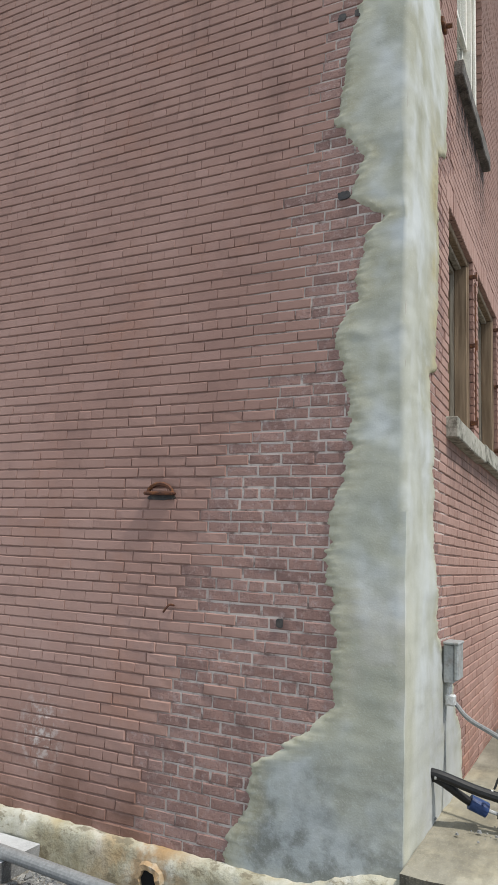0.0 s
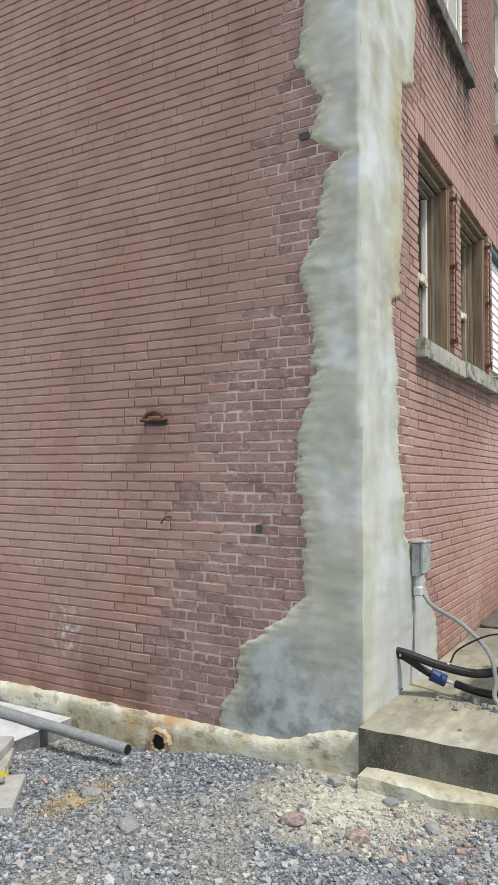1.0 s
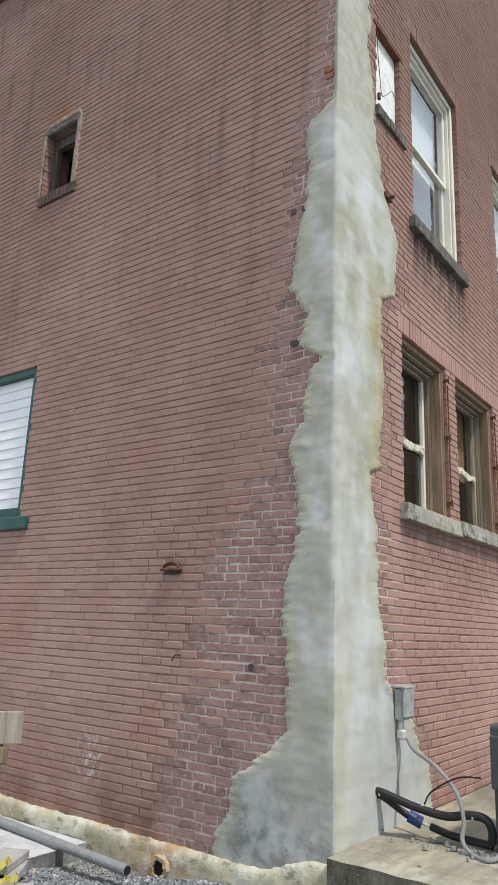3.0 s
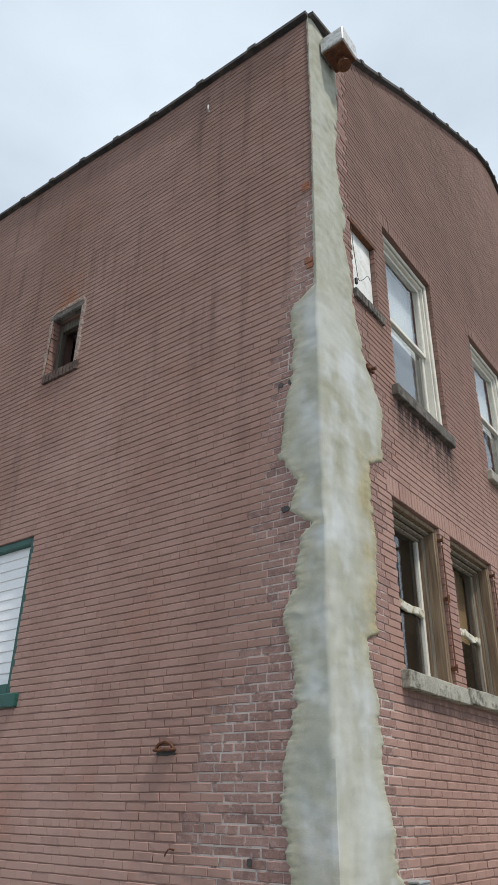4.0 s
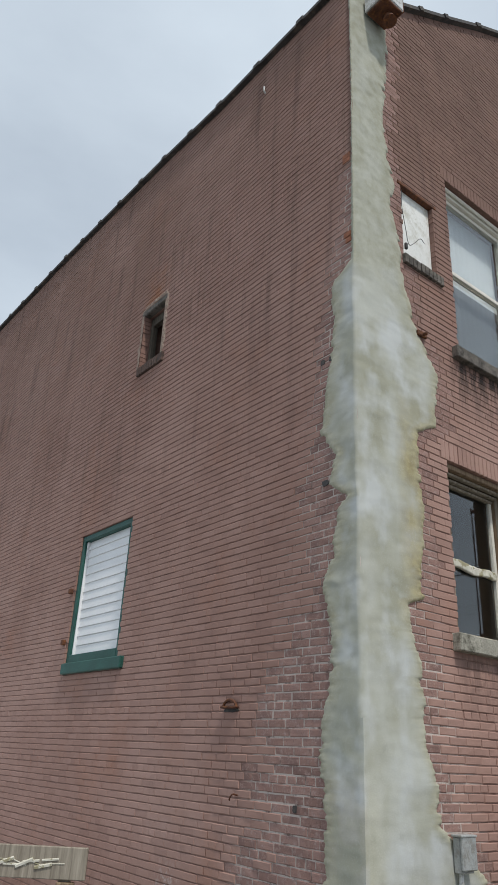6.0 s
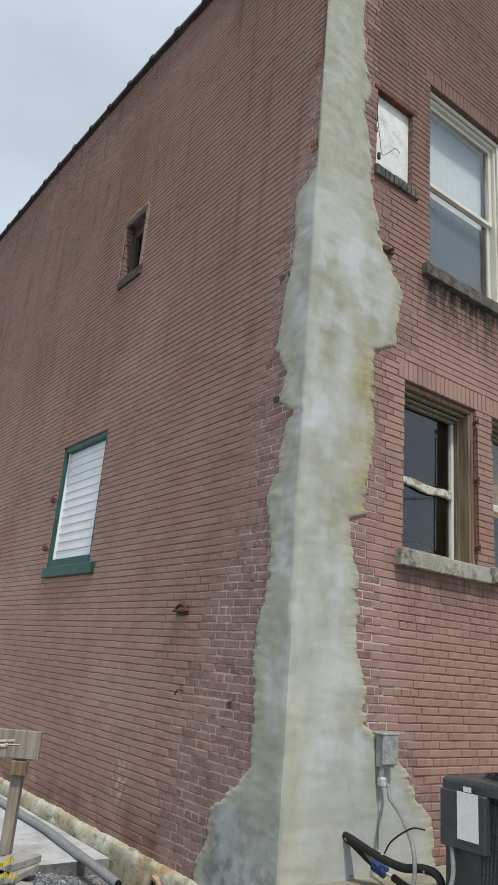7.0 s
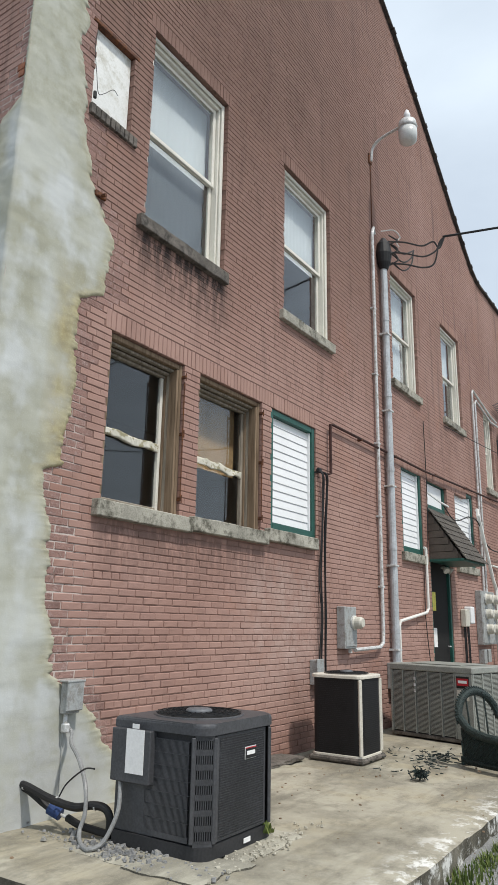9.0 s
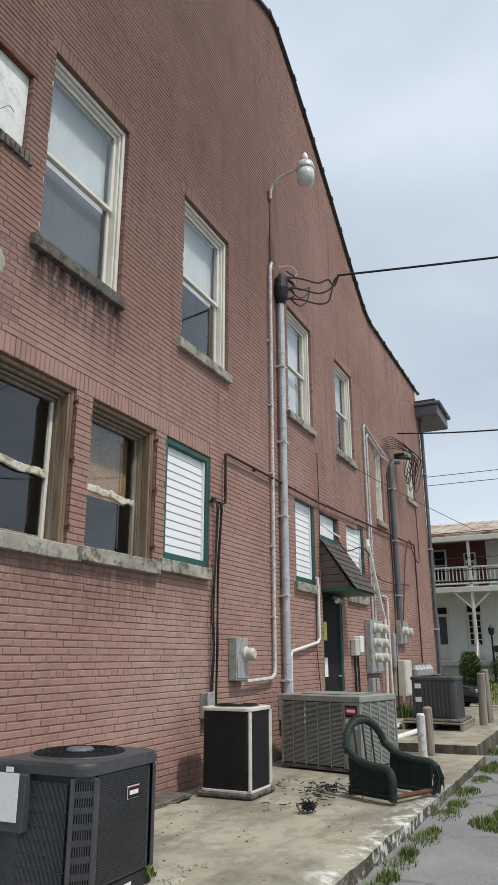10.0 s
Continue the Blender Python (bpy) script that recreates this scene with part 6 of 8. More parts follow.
for k, zz in enumerate((8.52, 8.30, 8.08)):
    part("tail_wire", tube([(7.72, -0.18, zz - 0.06), (7.95, -0.40, zz - 0.03), (8.25, -0.62, zz - 0.02), (8.42, -0.78, zz + 0.10), (8.50, -0.86, 8.50 + 0.05 * k), (8.56, -0.95, 8.74)], 0.016, 6, True), M_BLACK, mast)
for k in range(3):
    part("tail_wire", tube([(7.66, -0.22, 7.95 + 0.2 * k), (7.74, -0.34, 8.05 + 0.2 * k), (7.80, -0.28, 8.2 + 0.16 * k), (7.70, -0.2, 8.25 + 0.16 * k)], 0.014, 6, True), M_BLACK, mast)
part("insulator_hook", tube([(7.78, -0.02, 8.75), (7.95, -0.20, 8.80), (8.10, -0.26, 8.72), (8.05, -0.24, 8.64)], 0.012, 6, True), M_GALV, mast)
part("junction_box", one_box(7.5, 7.70, -0.14, 0.0, 0.78, 1.16, 0.008), M_GREYBOX, mast)
part("pull_elbow", tube([(7.68, -0.09, 0.27), (7.72, -0.25, 0.30), (7.55, -0.35, 0.29)], 0.05, 10, True), M_RUST, mast)

slim = thing("slim_conduit", (7.32, -0.05, 1.4), "slim galvanised conduit running down to the meter", "conduit")
part("pipe_run", tube([(7.42, -0.04, 8.5), (7.34, -0.06, 8.58), (7.28, -0.06, 8.45), (7.28, -0.05, 1.60), (7.24, -0.06, 1.46), (7.1, -0.07, 1.40), (6.18, -0.09, 1.38)], 0.028, 8), M_GALV, slim)
for z in (2.3, 3.4, 4.6, 5.8, 7.0):
    strap(slim, 7.28, -0.05, z, 0.028)


def meter(x, z, w, h, label, group="", dials=((0.5, 0.72),), r=0.085):
    ob = thing("electric_meter", (x + w / 2, -0.07, z), label, "electric meter", group)
    part("meter_box", one_box(x, x + w, -0.13, -0.002, z, z + h, 0.008), M_GREYBOX, ob)
    part("cover", one_box(x + 0.012, x + w - 0.012, -0.142, -0.1305, z + 0.03, z + h * 0.5, 0.004), M_GREYBOX, ob)
    for fx, fz in dials:
        cx, cz = x + w * fx, z + h * fz
        mtr = part("meter_glass", lathe([(r * 1.1, 0), (r * 1.1, 0.03), (r * 0.95, 0.045), (r * 0.92, 0.12), (r * 0.7, 0.15)], 20, pose(cx, -0.131, cz, 90)), M_BEIGE, ob, "round beige meter")
        part("meter_ring", lathe([(r * 1.16, 0), (r * 1.16, 0.02)], 20, pose(cx, -0.138, cz, 90)), M_GALV, mtr)
    return ob


meter(5.80, 1.40, 0.36, 0.56, "grey meter box with one round meter", dials=((0.72, 0.62),))
part("hub", tube([(6.05, -0.08, 1.34), (6.05, -0.08, 1.41)], 0.03, 8), M_GALV, tagged(slim))
small = thing("utility_box", (11.82, -0.1, 1.75), "pair of pale plastic utility boxes", "utility box")
part("box_cover", one_box(11.27, 11.5, -0.13, -0.002, 1.72, 2.06, 0.02), M_BEIGE, small)
part("box_cover", one_box(11.52, 11.74, -0.16, -0.002, 1.78, 2.12, 0.02), M_VINYL, small)
for x in (11.34, 11.42, 11.57, 11.64):
    part("lead", tube([(x, -0.05, 1.75), (x + 0.02, -0.05, 1.2), (x - 0.02, -0.06, 0.37)], 0.012, 6, True), M_BLACK, small)
meter(12.36, 1.36, 1.05, 1.12, "tall grey bank of six round meters", dials=((0.32, 0.85), (0.88, 0.85), (0.32, 0.57), (0.88, 0.57), (0.32, 0.29), (0.88, 0.29)), r=0.105)
lowbox = thing("wire_trough", (12.6, -0.1, 1.0), "grey wire trough below the meter bank", "electrical box")
part("trough", one_box(12.4, 12.6, -0.12, -0.002, 0.98, 1.26, 0.006), M_GREYBOX, lowbox)
part("trough", one_box(12.7, 12.92, -0.12, -0.002, 1.0, 1.26, 0.006), M_GREYBOX, lowbox)
meter(15.1, 2.0, 0.85, 0.58, "grey meter box with two round meters", dials=((0.25, 0.55), (0.82, 0.55)), r=0.11)
cab = thing("utility_cabinet", (15.32, -0.15, 0.85), "tall cream metal utility cabinet", "cabinet")
part("cabinet_body", one_box(14.67, 15.37, -0.28, -0.002, 0.80, 1.62, 0.01), M_TRIM, cab)
part("cabinet_door", one_box(14.71, 15.33, -0.296, -0.2805, 0.84, 1.58, 0.006), M_TRIM, cab)
part("latch", one_box(15.22, 15.26, -0.31, -0.297, 1.15, 1.25, 0.004), M_GALV, cab)
brk = thing("breaker_panel", (14.6, -0.08, 1.3), "slim blue-grey breaker panel", "electrical box")
part("panel_body", one_box(14.45, 14.8, -0.1, -0.002, 1.45, 2.25, 0.006), M_GREYBOX, brk)
part("panel_door", one_box(14.48, 14.77, -0.108, -0.1005, 1.5, 2.2, 0.004), M_GREYBOX, brk)

dk = thing("service_mast", (15.2, -0.1, 0.4), "dark grey service mast with drooping black cables", "conduit")
part("mast_pipe", tube([(15.2, -0.11, 2.44), (15.2, -0.11, 6.62), (15.27, -0.16, 6.78), (15.47, -0.28, 6.80)], 0.075, 12), M_DARKPIPE, dk)
for z in (3.2, 4.6, 6.0):
    strap(dk, 15.2, -0.11, z, 0.075)
for k in range(6):
    c, rr_ = Vector((16.0 + 0.10 * k, -0.42 - 0.03 * k, 6.85 - 0.10 * (k % 3))), 0.24 + 0.05 * (k % 3)
    loop = [(15.5, -0.3, 6.92)] + [tuple(c + Vector((rr_ * math.cos(w), -0.1 * math.sin(w), rr_ * 1.5 * math.sin(w)))) for w in (2.6, 3.6, 4.6, 5.6, 6.6, 7.4)] + [(15.75 - 0.05 * k, -0.2, 7.25 + 0.05 * k), (15.2 - 0.1 * k, -0.08, 7.15 + 0.02 * k)]
    part("drip_loop", tube(loop, 0.012, 6, True), M_BLACK, dk)
part("insulator", one_box(16.15, 16.35, -0.3, -0.0, 7.1, 7.25, 0.02), M_BLACK, dk)

for i, (pts, r, mat, nm, lab) in enumerate((
        ([(5.50, -0.03, 3.76), (5.57, -0.06, 3.78), (5.57, -0.06, 4.50), (5.68, -0.06, 4.515), (9.4, -0.06, 4.535), (17.65, -0.06, 4.84), (17.7, -0.06, 4.7), (17.7, -0.06, 1.5), (17.7, -0.06, 0.37)], 0.021, M_IRONPIPE, "gas_pipe", "rusty brown gas pipe along the brick wall"),
        ([(9.24, -0.05, 3.09), (9.30, -0.06, 3.09), (9.30, -0.06, 2.02), (9.2, -0.06, 1.95), (7.96, -0.06, 1.79), (7.92, -0.06, 1.72), (7.92, -0.06, 0.26)], 0.026, M_PVCWHITE, "drain_line", "white plastic drain line stepping down the wall"),
        ([(13.7, -0.05, 3.1), (14.1, -0.05, 3.1), (14.22, -0.06, 3.08), (14.22, -0.06, 0.5)], 0.026, M_PVCWHITE, "drain_line", "white plastic pipe dropping beside the breaker panel"),
        ([(12.6, -0.12, 4.2), (12.45, -0.14, 4.22), (12.42, -0.16, 4.1), (13.3, -0.16, 2.75), (13.5, -0.16, 2.55), (13.55, -0.10, 0.45)], 0.04, M_PVCWHITE, "drain_line", "slanting white downpipe behind the hood"),
        ([(12.95, -0.04, 2.45), (12.95, -0.05, 7.08), (13.03, -0.05, 7.18), (14.5, -0.05, 6.9), (15.0, -0.06, 6.85)], 0.026, M_GALV, "slim_conduit", "slim conduit rising from the meter bank"),
        ([(13.15, -0.04, 2.45), (13.15, -0.05, 6.88), (13.25, -0.05, 6.98), (14.5, -0.05, 6.75), (15.0, -0.08, 6.75)], 0.026, M_GALV, "slim_conduit", "slim conduit beside its twin"),
        ([(9.55, -0.03, 5.55), (9.56, -0.035, 4.3), (9.47, -0.035, 3.0)], 0.008, M_BLACK, "black_cable", "thin cable hanging down the brick wall"),
        ([(9.35, -0.03, 3.0), (9.2, -0.035, 2.0), (9.35, -0.05, 0.9), (9.45, -0.03, 0.4)], 0.008, M_BLACK, "black_cable", "thin cable hanging beside the door"),
        ([(15.0, -0.05, 6.4), (15.0, -0.05, 3.2), (14.7, -0.1, 2.2), (14.5, -0.12, 0.4)], 0.018, M_BLACK, "black_cable", "black cable bundle beside the dark mast"),
        ([(18.3, -0.05, 6.4), (18.3, -0.06, 4.7), (17.9, -0.1, 4.35), (17.4, -0.07, 4.6), (17.1, -0.06, 4.9), (16.4, -0.06, 4.2), (15.5, -0.07, 2.0)], 0.016, M_RUST, "black_cable", "looped brown cable near the far corner"),
        ([(11.9, -0.1, 4.0), (12.4, -0.15, 3.95), (13.2, -0.12, 3.5), (14.4, -0.12, 3.45), (16.8, -0.06, 3.6)], 0.014, M_BLACK, "black_cable", "black cable sagging along the wall"),
        ([(10.0, -0.2, 3.95), (10.8, -0.15, 3.78), (11.9, -0.1, 4.0)], 0.012, M_BLACK, "black_cable", "black cable looping behind the hood"))):
    ob = thing(nm, pts[0], lab, "pipe" if "cable" not in nm else "cable")
    part("run", tube(pts, r, 8, "cable" in nm), mat, ob)
    if "gas" in nm:
        for x, z in ((6.6, 4.51), (8.0, 4.53), (10.0, 4.57), (12.0, 4.64), (14.0, 4.71)):
            part("hook", one_box(x, x + 0.03, -0.08, 0.0, z - 0.02, z + 0.02, 0.004), M_RUST, ob)

bl = thing("line_bundle", (5.3, -0.06, 1.2), "bundle of black insulated lines dropping to the black condenser", "cable")
for k, (dx, dy) in enumerate(((0.0, 0.0), (0.05, -0.02), (0.02, -0.05), (-0.05, -0.01))):
    part("line", tube([(5.25 + dx * 0.5, 0.03, 3.80 - 0.02 * k), (5.31 + dx, -0.07 + dy, 3.72), (5.34 + dx, -0.06 + dy, 3.45), (5.31 + dx * 0.6, -0.05 + dy, 2.9), (5.27 + dx * 1.5, -0.05 + dy, 2.3), (5.28 + dx * 0.8, -0.06 + dy, 1.8), (5.24 + dx * 1.4, -0.06 + dy, 1.3), (5.18 + dx, -0.1 + dy, 0.7), (4.92 + dx * 0.3, -0.24, 0.55)], 0.013 if k < 2 else 0.008, 8, True), M_BLACK, bl)
part("cable_collar", one_box(5.235, 5.31, -0.06, -0.002, 3.74, 3.81, 0.015), M_BLACK, bl)
bx = thing("disconnect_box", (5.12, -0.1, 1.1), "small grey disconnect box behind the black condenser", "electrical box")
part("box_body", one_box(5.03, 5.20, -0.1, -0.002, 0.98, 1.28, 0.006), M_GREYBOX, bx)
part("box_lid", one_box(5.02, 5.21, -0.12, -0.1005, 1.0, 1.29, 0.006), M_GREYBOX, bx)

# ---- wall lamp ----
lamp = thing("street_lamp", (7.40, 0, 10.04), "wall-mounted yard lamp with curved arm and pale refractor", "lamp")
part("wall_plate", one_box(7.33, 7.45, -0.03, -0.002, 9.94, 10.14, 0.006), M_RUST, lamp)
part("arm", tube([(7.40, -0.03, 10.0), (7.39, -0.07, 10.24), (7.38, -0.20, 10.36), (7.36, -0.42, 10.41), (7.30, -0.7, 10.40)], 0.026, 8, True), M_GALV, lamp)
hd = pose(7.26, -0.80, 10.14)
part("lamp_hood", lathe([(0.165, 0.12), (0.175, 0.16), (0.15, 0.27), (0.09, 0.31), (0.05, 0.33)], 20, hd), M_GALV, lamp, smooth=True)
part("photocell", lathe([(0.055, 0.32), (0.06, 0.42), (0.035, 0.5), (0.01, 0.53)], 14, hd), M_VINYL, lamp, smooth=True)
part("refractor", lathe([(0.09, -0.16), (0.15, -0.12), (0.165, 0.0), (0.16, 0.118)], 20, hd), M_LENS, lamp, smooth=True)
wire = part("lamp_wire", tube([(7.40, -0.01, 9.99), (7.40, -0.012, 8.6)], 0.009, 6), M_RUST)
tagged(wire, "thin lamp feed wire down the brick", "cable")

# ---- alarm box under the corner coping ----
al = thing("alarm_box", (0.36, -0.17, 9.78), "rusty weathered alarm box under the corner coping", "alarm box")
part("housing", one_box(0.20, 0.54, -0.34, -0.03, 9.75, 9.99, 0.012), M_GALV, al)
part("rusted_face", one_box(0.542, 0.556, -0.33, -0.05, 9.76, 9.98, 0.003), M_RUST, al)
part("rusted_underside", one_box(0.22, 0.53, -0.33, -0.05, 9.715, 9.749, 0.008), M_RUST, al)
part("horn", lathe([(0.05, 0.0), (0.07, 0.06), (0.085, 0.12)], 14, pose(0.42, -0.2, 9.715, 170, 0, 0)), M_RUST, al)
st = thing("wall_stub", (0.95, -0.03, 5.63), "rusty iron stub sticking out of the brick", "iron stub")
part("stub", tube([(0.93, 0.03, 5.63), (0.94, -0.08, 5.62)], 0.018, 8), M_RUST, st)
part("flange", one_box(0.86, 1.0, -0.035, -0.004, 5.60, 5.66, 0.008), M_RUST, st)

# ---- marks and fittings on the side wall ----
def rough_hole(y, z, w, h):
    """A ragged raised plate, coloured dark for the shade in a broken-out brick pocket."""
    bm = bmesh.new()
    rim = []
    for k in range(18):
        a = 2 * math.pi * k / 18
        c, d = math.cos(a), math.sin(a)
        g = (abs(c) ** 4 + abs(d) ** 4) ** -0.25 * (1 + 0.22 * lump((y * 3 + c * 2, z + d * 2, 1), 2.0))
        rim.append((y + w / 2 * c * g, z + h / 2 * d * g))
    front = [bm.verts.new((-0.0045, a, b)) for a, b in rim]
    back = [bm.verts.new((0.006, a, b)) for a, b in rim]
    bm.faces.new(front[::-1])
    for k in range(18):
        q = (k + 1) % 18
        bm.faces.new((front[k], front[q], back[q], back[k]))
    return bm


def wall_bracket():
    ob = thing("anchor_bracket", (-0.02, 1.56, 2.09), "rusty anchor bracket in a broken brick pocket", "bracket")
    part("pocket", rough_hole(1.56, 2.083, 0.20, 0.055), M_COPING, ob)
    bm = bmesh.new()
    arch = [(-0.022, 1.56 + 0.09 * math.cos(a), 2.10 + 0.055 * math.sin(a)) for a in (math.pi * k / 8 for k in range(9))]
    tube(arch, 0.014, 6, bm=bm)
    box(bm, -0.05, 0.0, 1.45, 1.67, 2.085, 2.105, 0.006)
    part("iron_loop", bm, M_RUST, ob)
    for y, z, w in ((0.39, 3.90, 0.09), (0.31, 5.12, 0.09), (0.71, 1.36, 0.05), (0.43, 5.12, 0.06)):
        hole = part("putlog_hole", rough_hole(y, z, w * 0.85, 0.05), M_COPING)
        tagged(hole, "small dark hole where a brick is missing", "hole")
    nail = part("bent_nail", tube([(0.0, 1.42, 1.41), (-0.05, 1.42, 1.415), (-0.06, 1.44, 1.39), (-0.05, 1.46, 1.37)], 0.007, 6, True), M_RUST)
    tagged(nail, "bent rusty nail in the brick", "nail")
    hook = part("wall_hook", tube([(0.0, 1.53, 9.68), (-0.03, 1.53, 9.70), (-0.03, 1.53, 9.78)], 0.012, 6), M_GALV)
    tagged(hook, "small pale hook high on the wall", "hook")
    for z, w in ((7.40, 0.10), (7.46, 0.10), (6.43, 0.09), (6.36, 0.07)):
        b = part("bare_brick", one_box(-0.006, 0.05, 0.05, 0.05 + w, z - 0.032, z + 0.032, 0.004), M_ORANGEBRICK)
        tagged(b, "bare orange brick showing at the wall edge", "brick")
    for z in (3.62, 2.95):
        pin = part("shutter_hinge", one_box(-0.05, 0.01, 5.20, 5.26, z - 0.035, z + 0.035, 0.01), M_RUST)
        tagged(pin, "rusty iron shutter pin beside the boarded window", "hinge")
    pipe = thing("foundation_drain", (-0.06, 1.43, -0.12), "old drain mouth broken out of the foundation", "drain")
    bm = bmesh.new()
    ringed = []
    for j, (rad, x) in enumerate(((0.085, -0.055), (0.078, -0.098), (0.052, -0.100), (0.048, -0.06))):
        row = []
        for i in range(20):
            w = 2 * math.pi * i / 20
            q = rad * (1 + 0.30 * lump((math.cos(w) * 1.3, math.sin(w) * 1.3, 3.0), 1.5) + 0.08 * lump((w, j, 7), 4.0))
            row.append(bm.verts.new((x + 0.014 * lump((w, j, 2), 3.0), 1.43 + q * 1.15 * math.cos(w), -0.115 + q * math.sin(w))))
        ringed.append(row)
    for ra, rb in zip(ringed, ringed[1:]):
        for i in range(20):
            bm.faces.new((ra[i], ra[(i + 1) % 20], rb[(i + 1) % 20], rb[i]))
    part("drain_mouth", bm, M_FOUND, pipe, "rust-stained broken rim")
    # black disc painted for the shade inside the drain
    part("drain_dark", lathe([(0.053, 0.0), (0.053, 0.012)], 18, pose(-0.066, 1.43, -0.115, 0, -90, 0)), M_VOID, pipe)


wall_bracket()

# ---- yard clutter by the side wall ----
pp = thing("plastic_pipe", (-0.39, 1.45, -0.05), "grey plastic drain pipe lying on the gravel", "pipe")
part("pipe_run", tube([(-0.405, 1.44, -0.06), (-0.30, 3.2, -0.045), (-0.30, 8.0, -0.04)], 0.038, 16), M_PVCGREY, pp)
# black disc on the closed end, for the shade inside the pipe
part("pipe_mouth", tube([(-0.4054, 1.4365, -0.06), (-0.4045, 1.445, -0.06)], 0.031, 16), M_VOID, pp)


def barricade():
    ob = thing("barricade", (-1.06, 2.22, -0.1), "weathered timber barricade on a concrete block foot", "barricade")
    m = pose(-1.06, 2.22, 0, 0, 0, 143)
    part("post", one_box(-0.045, 0.045, -0.045, 0.045, 0.02, 0.86, 0.005, m), M_GREYWOOD, ob)
    part("rail", one_box(-0.17, 2.6, 0.047, 0.087, 0.76, 0.985, 0.006, m), M_GREYWOOD, ob, "worn grey rail with flaking white paint")
    bm = bmesh.new()
    for k in range(11):
        x = 0.0 + 0.05 * k
        tube([m @ Vector((x, 0.089, 0.87 + 0.03 * math.sin(k * 1.7))), m @ Vector((x + 0.13, 0.089, 0.865 + 0.03 * math.sin(k * 2.3)))], 0.004 + 0.005 * (k % 3), 5, bm=bm)
    part("paint_flakes", bm, M_PEEL, ob)
    part("cleat", one_box(-0.09, 0.05, 0.047, 0.10, 0.63, 0.745, 0.006, m), M_BROWN, ob)
    for x0, y0, z, w, d, a in ((-1.25, 1.70, -0.125, 0.42, 0.20, 38), (-1.36, 1.92, -0.125, 0.40, 0.19, 22), (-1.10, 1.95, -0.065, 0.40, 0.19, 40), (-1.30, 1.86, -0.065, 0.20, 0.19, 12), (-1.08, 2.02, -0.006, 0.38, 0.2, 30)):
        part("foot_block", one_box(-w / 2, w / 2, -d / 2, d / 2, 0, 0.057, 0.006, pose(x0 + 0.04, y0 - 0.02, z, 0, 0, a)), M_BLOCK, ob)
    tape = thing("caution_tape", (-1.2, 1.85, 0.0), "crumpled yellow caution tape round the blocks", "tape")
    for k in range(5):
        bm = bmesh.new()
        r = random.Random(40 + k)
        p = Vector((-1.50 + 0.10 * k, 1.62 + 0.09 * k + r.uniform(-0.05, 0.05), (-0.09, -0.03, 0.06)[k % 3]))
        rows = []
        for i in range(14):
            p = p + Vector((r.uniform(-0.005, 0.035), r.uniform(-0.015, 0.02), r.uniform(-0.015, 0.015)))
            p.z = max(p.z, -0.10)
            q = Vector((0.0, r.uniform(0.01, 0.03), r.uniform(0.015, 0.04)))
            rows.append((bm.verts.new(p), bm.verts.new(p + q), ))
        for a_, b_ in zip(rows, rows[1:]):
            bm.faces.new((a_[0], a_[1], b_[1], b_[0]))
        bmesh.ops.solidify(bm, geom=bm.faces[:], thickness=0.001)
        part("tape_strand", bm, M_YELLOW, tape)


barricade()


def mound(name, cx, cy, rx, ry, h, mat, label, cat, seed):
    bm = bmesh.new()
    n, rings = 28, 7
    rows = []
    for j in range(rings + 1):
        s = j / rings
        row = []
        for i in range(n):
            a = 2 * math.pi * i / n
            k = 1 + 0.35 * lump((math.cos(a) * 1.5, math.sin(a) * 1.5, seed), 1.2)
            x, y = cx + rx * s * k * math.cos(a), cy + ry * s * k * math.sin(a)
            row.append(bm.verts.new((x, y, ground_z(x, y) + h * (1 - s * s) + 0.012 * lump((x, y, seed), 11) * (1 - s) - 0.012 * s)))
        rows.append(row)
    for a, b in zip(rows, rows[1:]):
        for i in range(n):
            bm.faces.new((a[i], a[(i + 1) % n], b[(i + 1) % n], b[i]))
    bm.faces.new(rows[0])
    tagged(part(name, bm, mat, None, smooth=True), label, cat, kind="stuff")


mound("spilled_sand", -1.03, 1.29, 0.20, 0.09, 0.008, M_SAWDUST, "thin spill of orange sand on the gravel", "sand", 3)
mound("cement_dust", -0.40, -0.10, 0.44, 0.42, 0.012, M_DUST, "pale cement dust spilled below the corner", "dust", 8)
mound("spilled_sand", -1.97, -0.98, 0.20, 0.10, 0.008, M_SAWDUST, "thin spill of yellow sand on the gravel", "sand", 21)
mound("spilled_sand", -1.48, -1.27, 0.26, 0.18, 0.012, M_SAWDUST, "thin spill of yellow sand on the gravel", "sand", 12)


def chunk(x, y, s, mat, name, label, group, flat=0.6):
    bm = bmesh.new()
    bmesh.ops.create_icosphere(bm, subdivisions=2, radius=1)
    sd = rng.uniform(0, 50)
    rot = pose(x, y, ground_z(x, y) + s * flat * 0.42, rng.uniform(-14, 14), rng.uniform(-14, 14), rng.uniform(0, 360))
    for v in bm.verts:
        c = v.co.copy()
        m_ = max(abs(c.x), abs(c.y), abs(c.z))
        c = c * (0.45 + 0.55 / m_ * 0.9)
        c *= 1 + 0.22 * noise.noise(c * 1.6 + Vector((sd, 0, 0)))
        v.co = rot @ Vector((c.x * s * 1.25, c.y * s * 0.85, c.z * s * flat))
    tagged(part(name, bm, mat), label, "rubble", group)


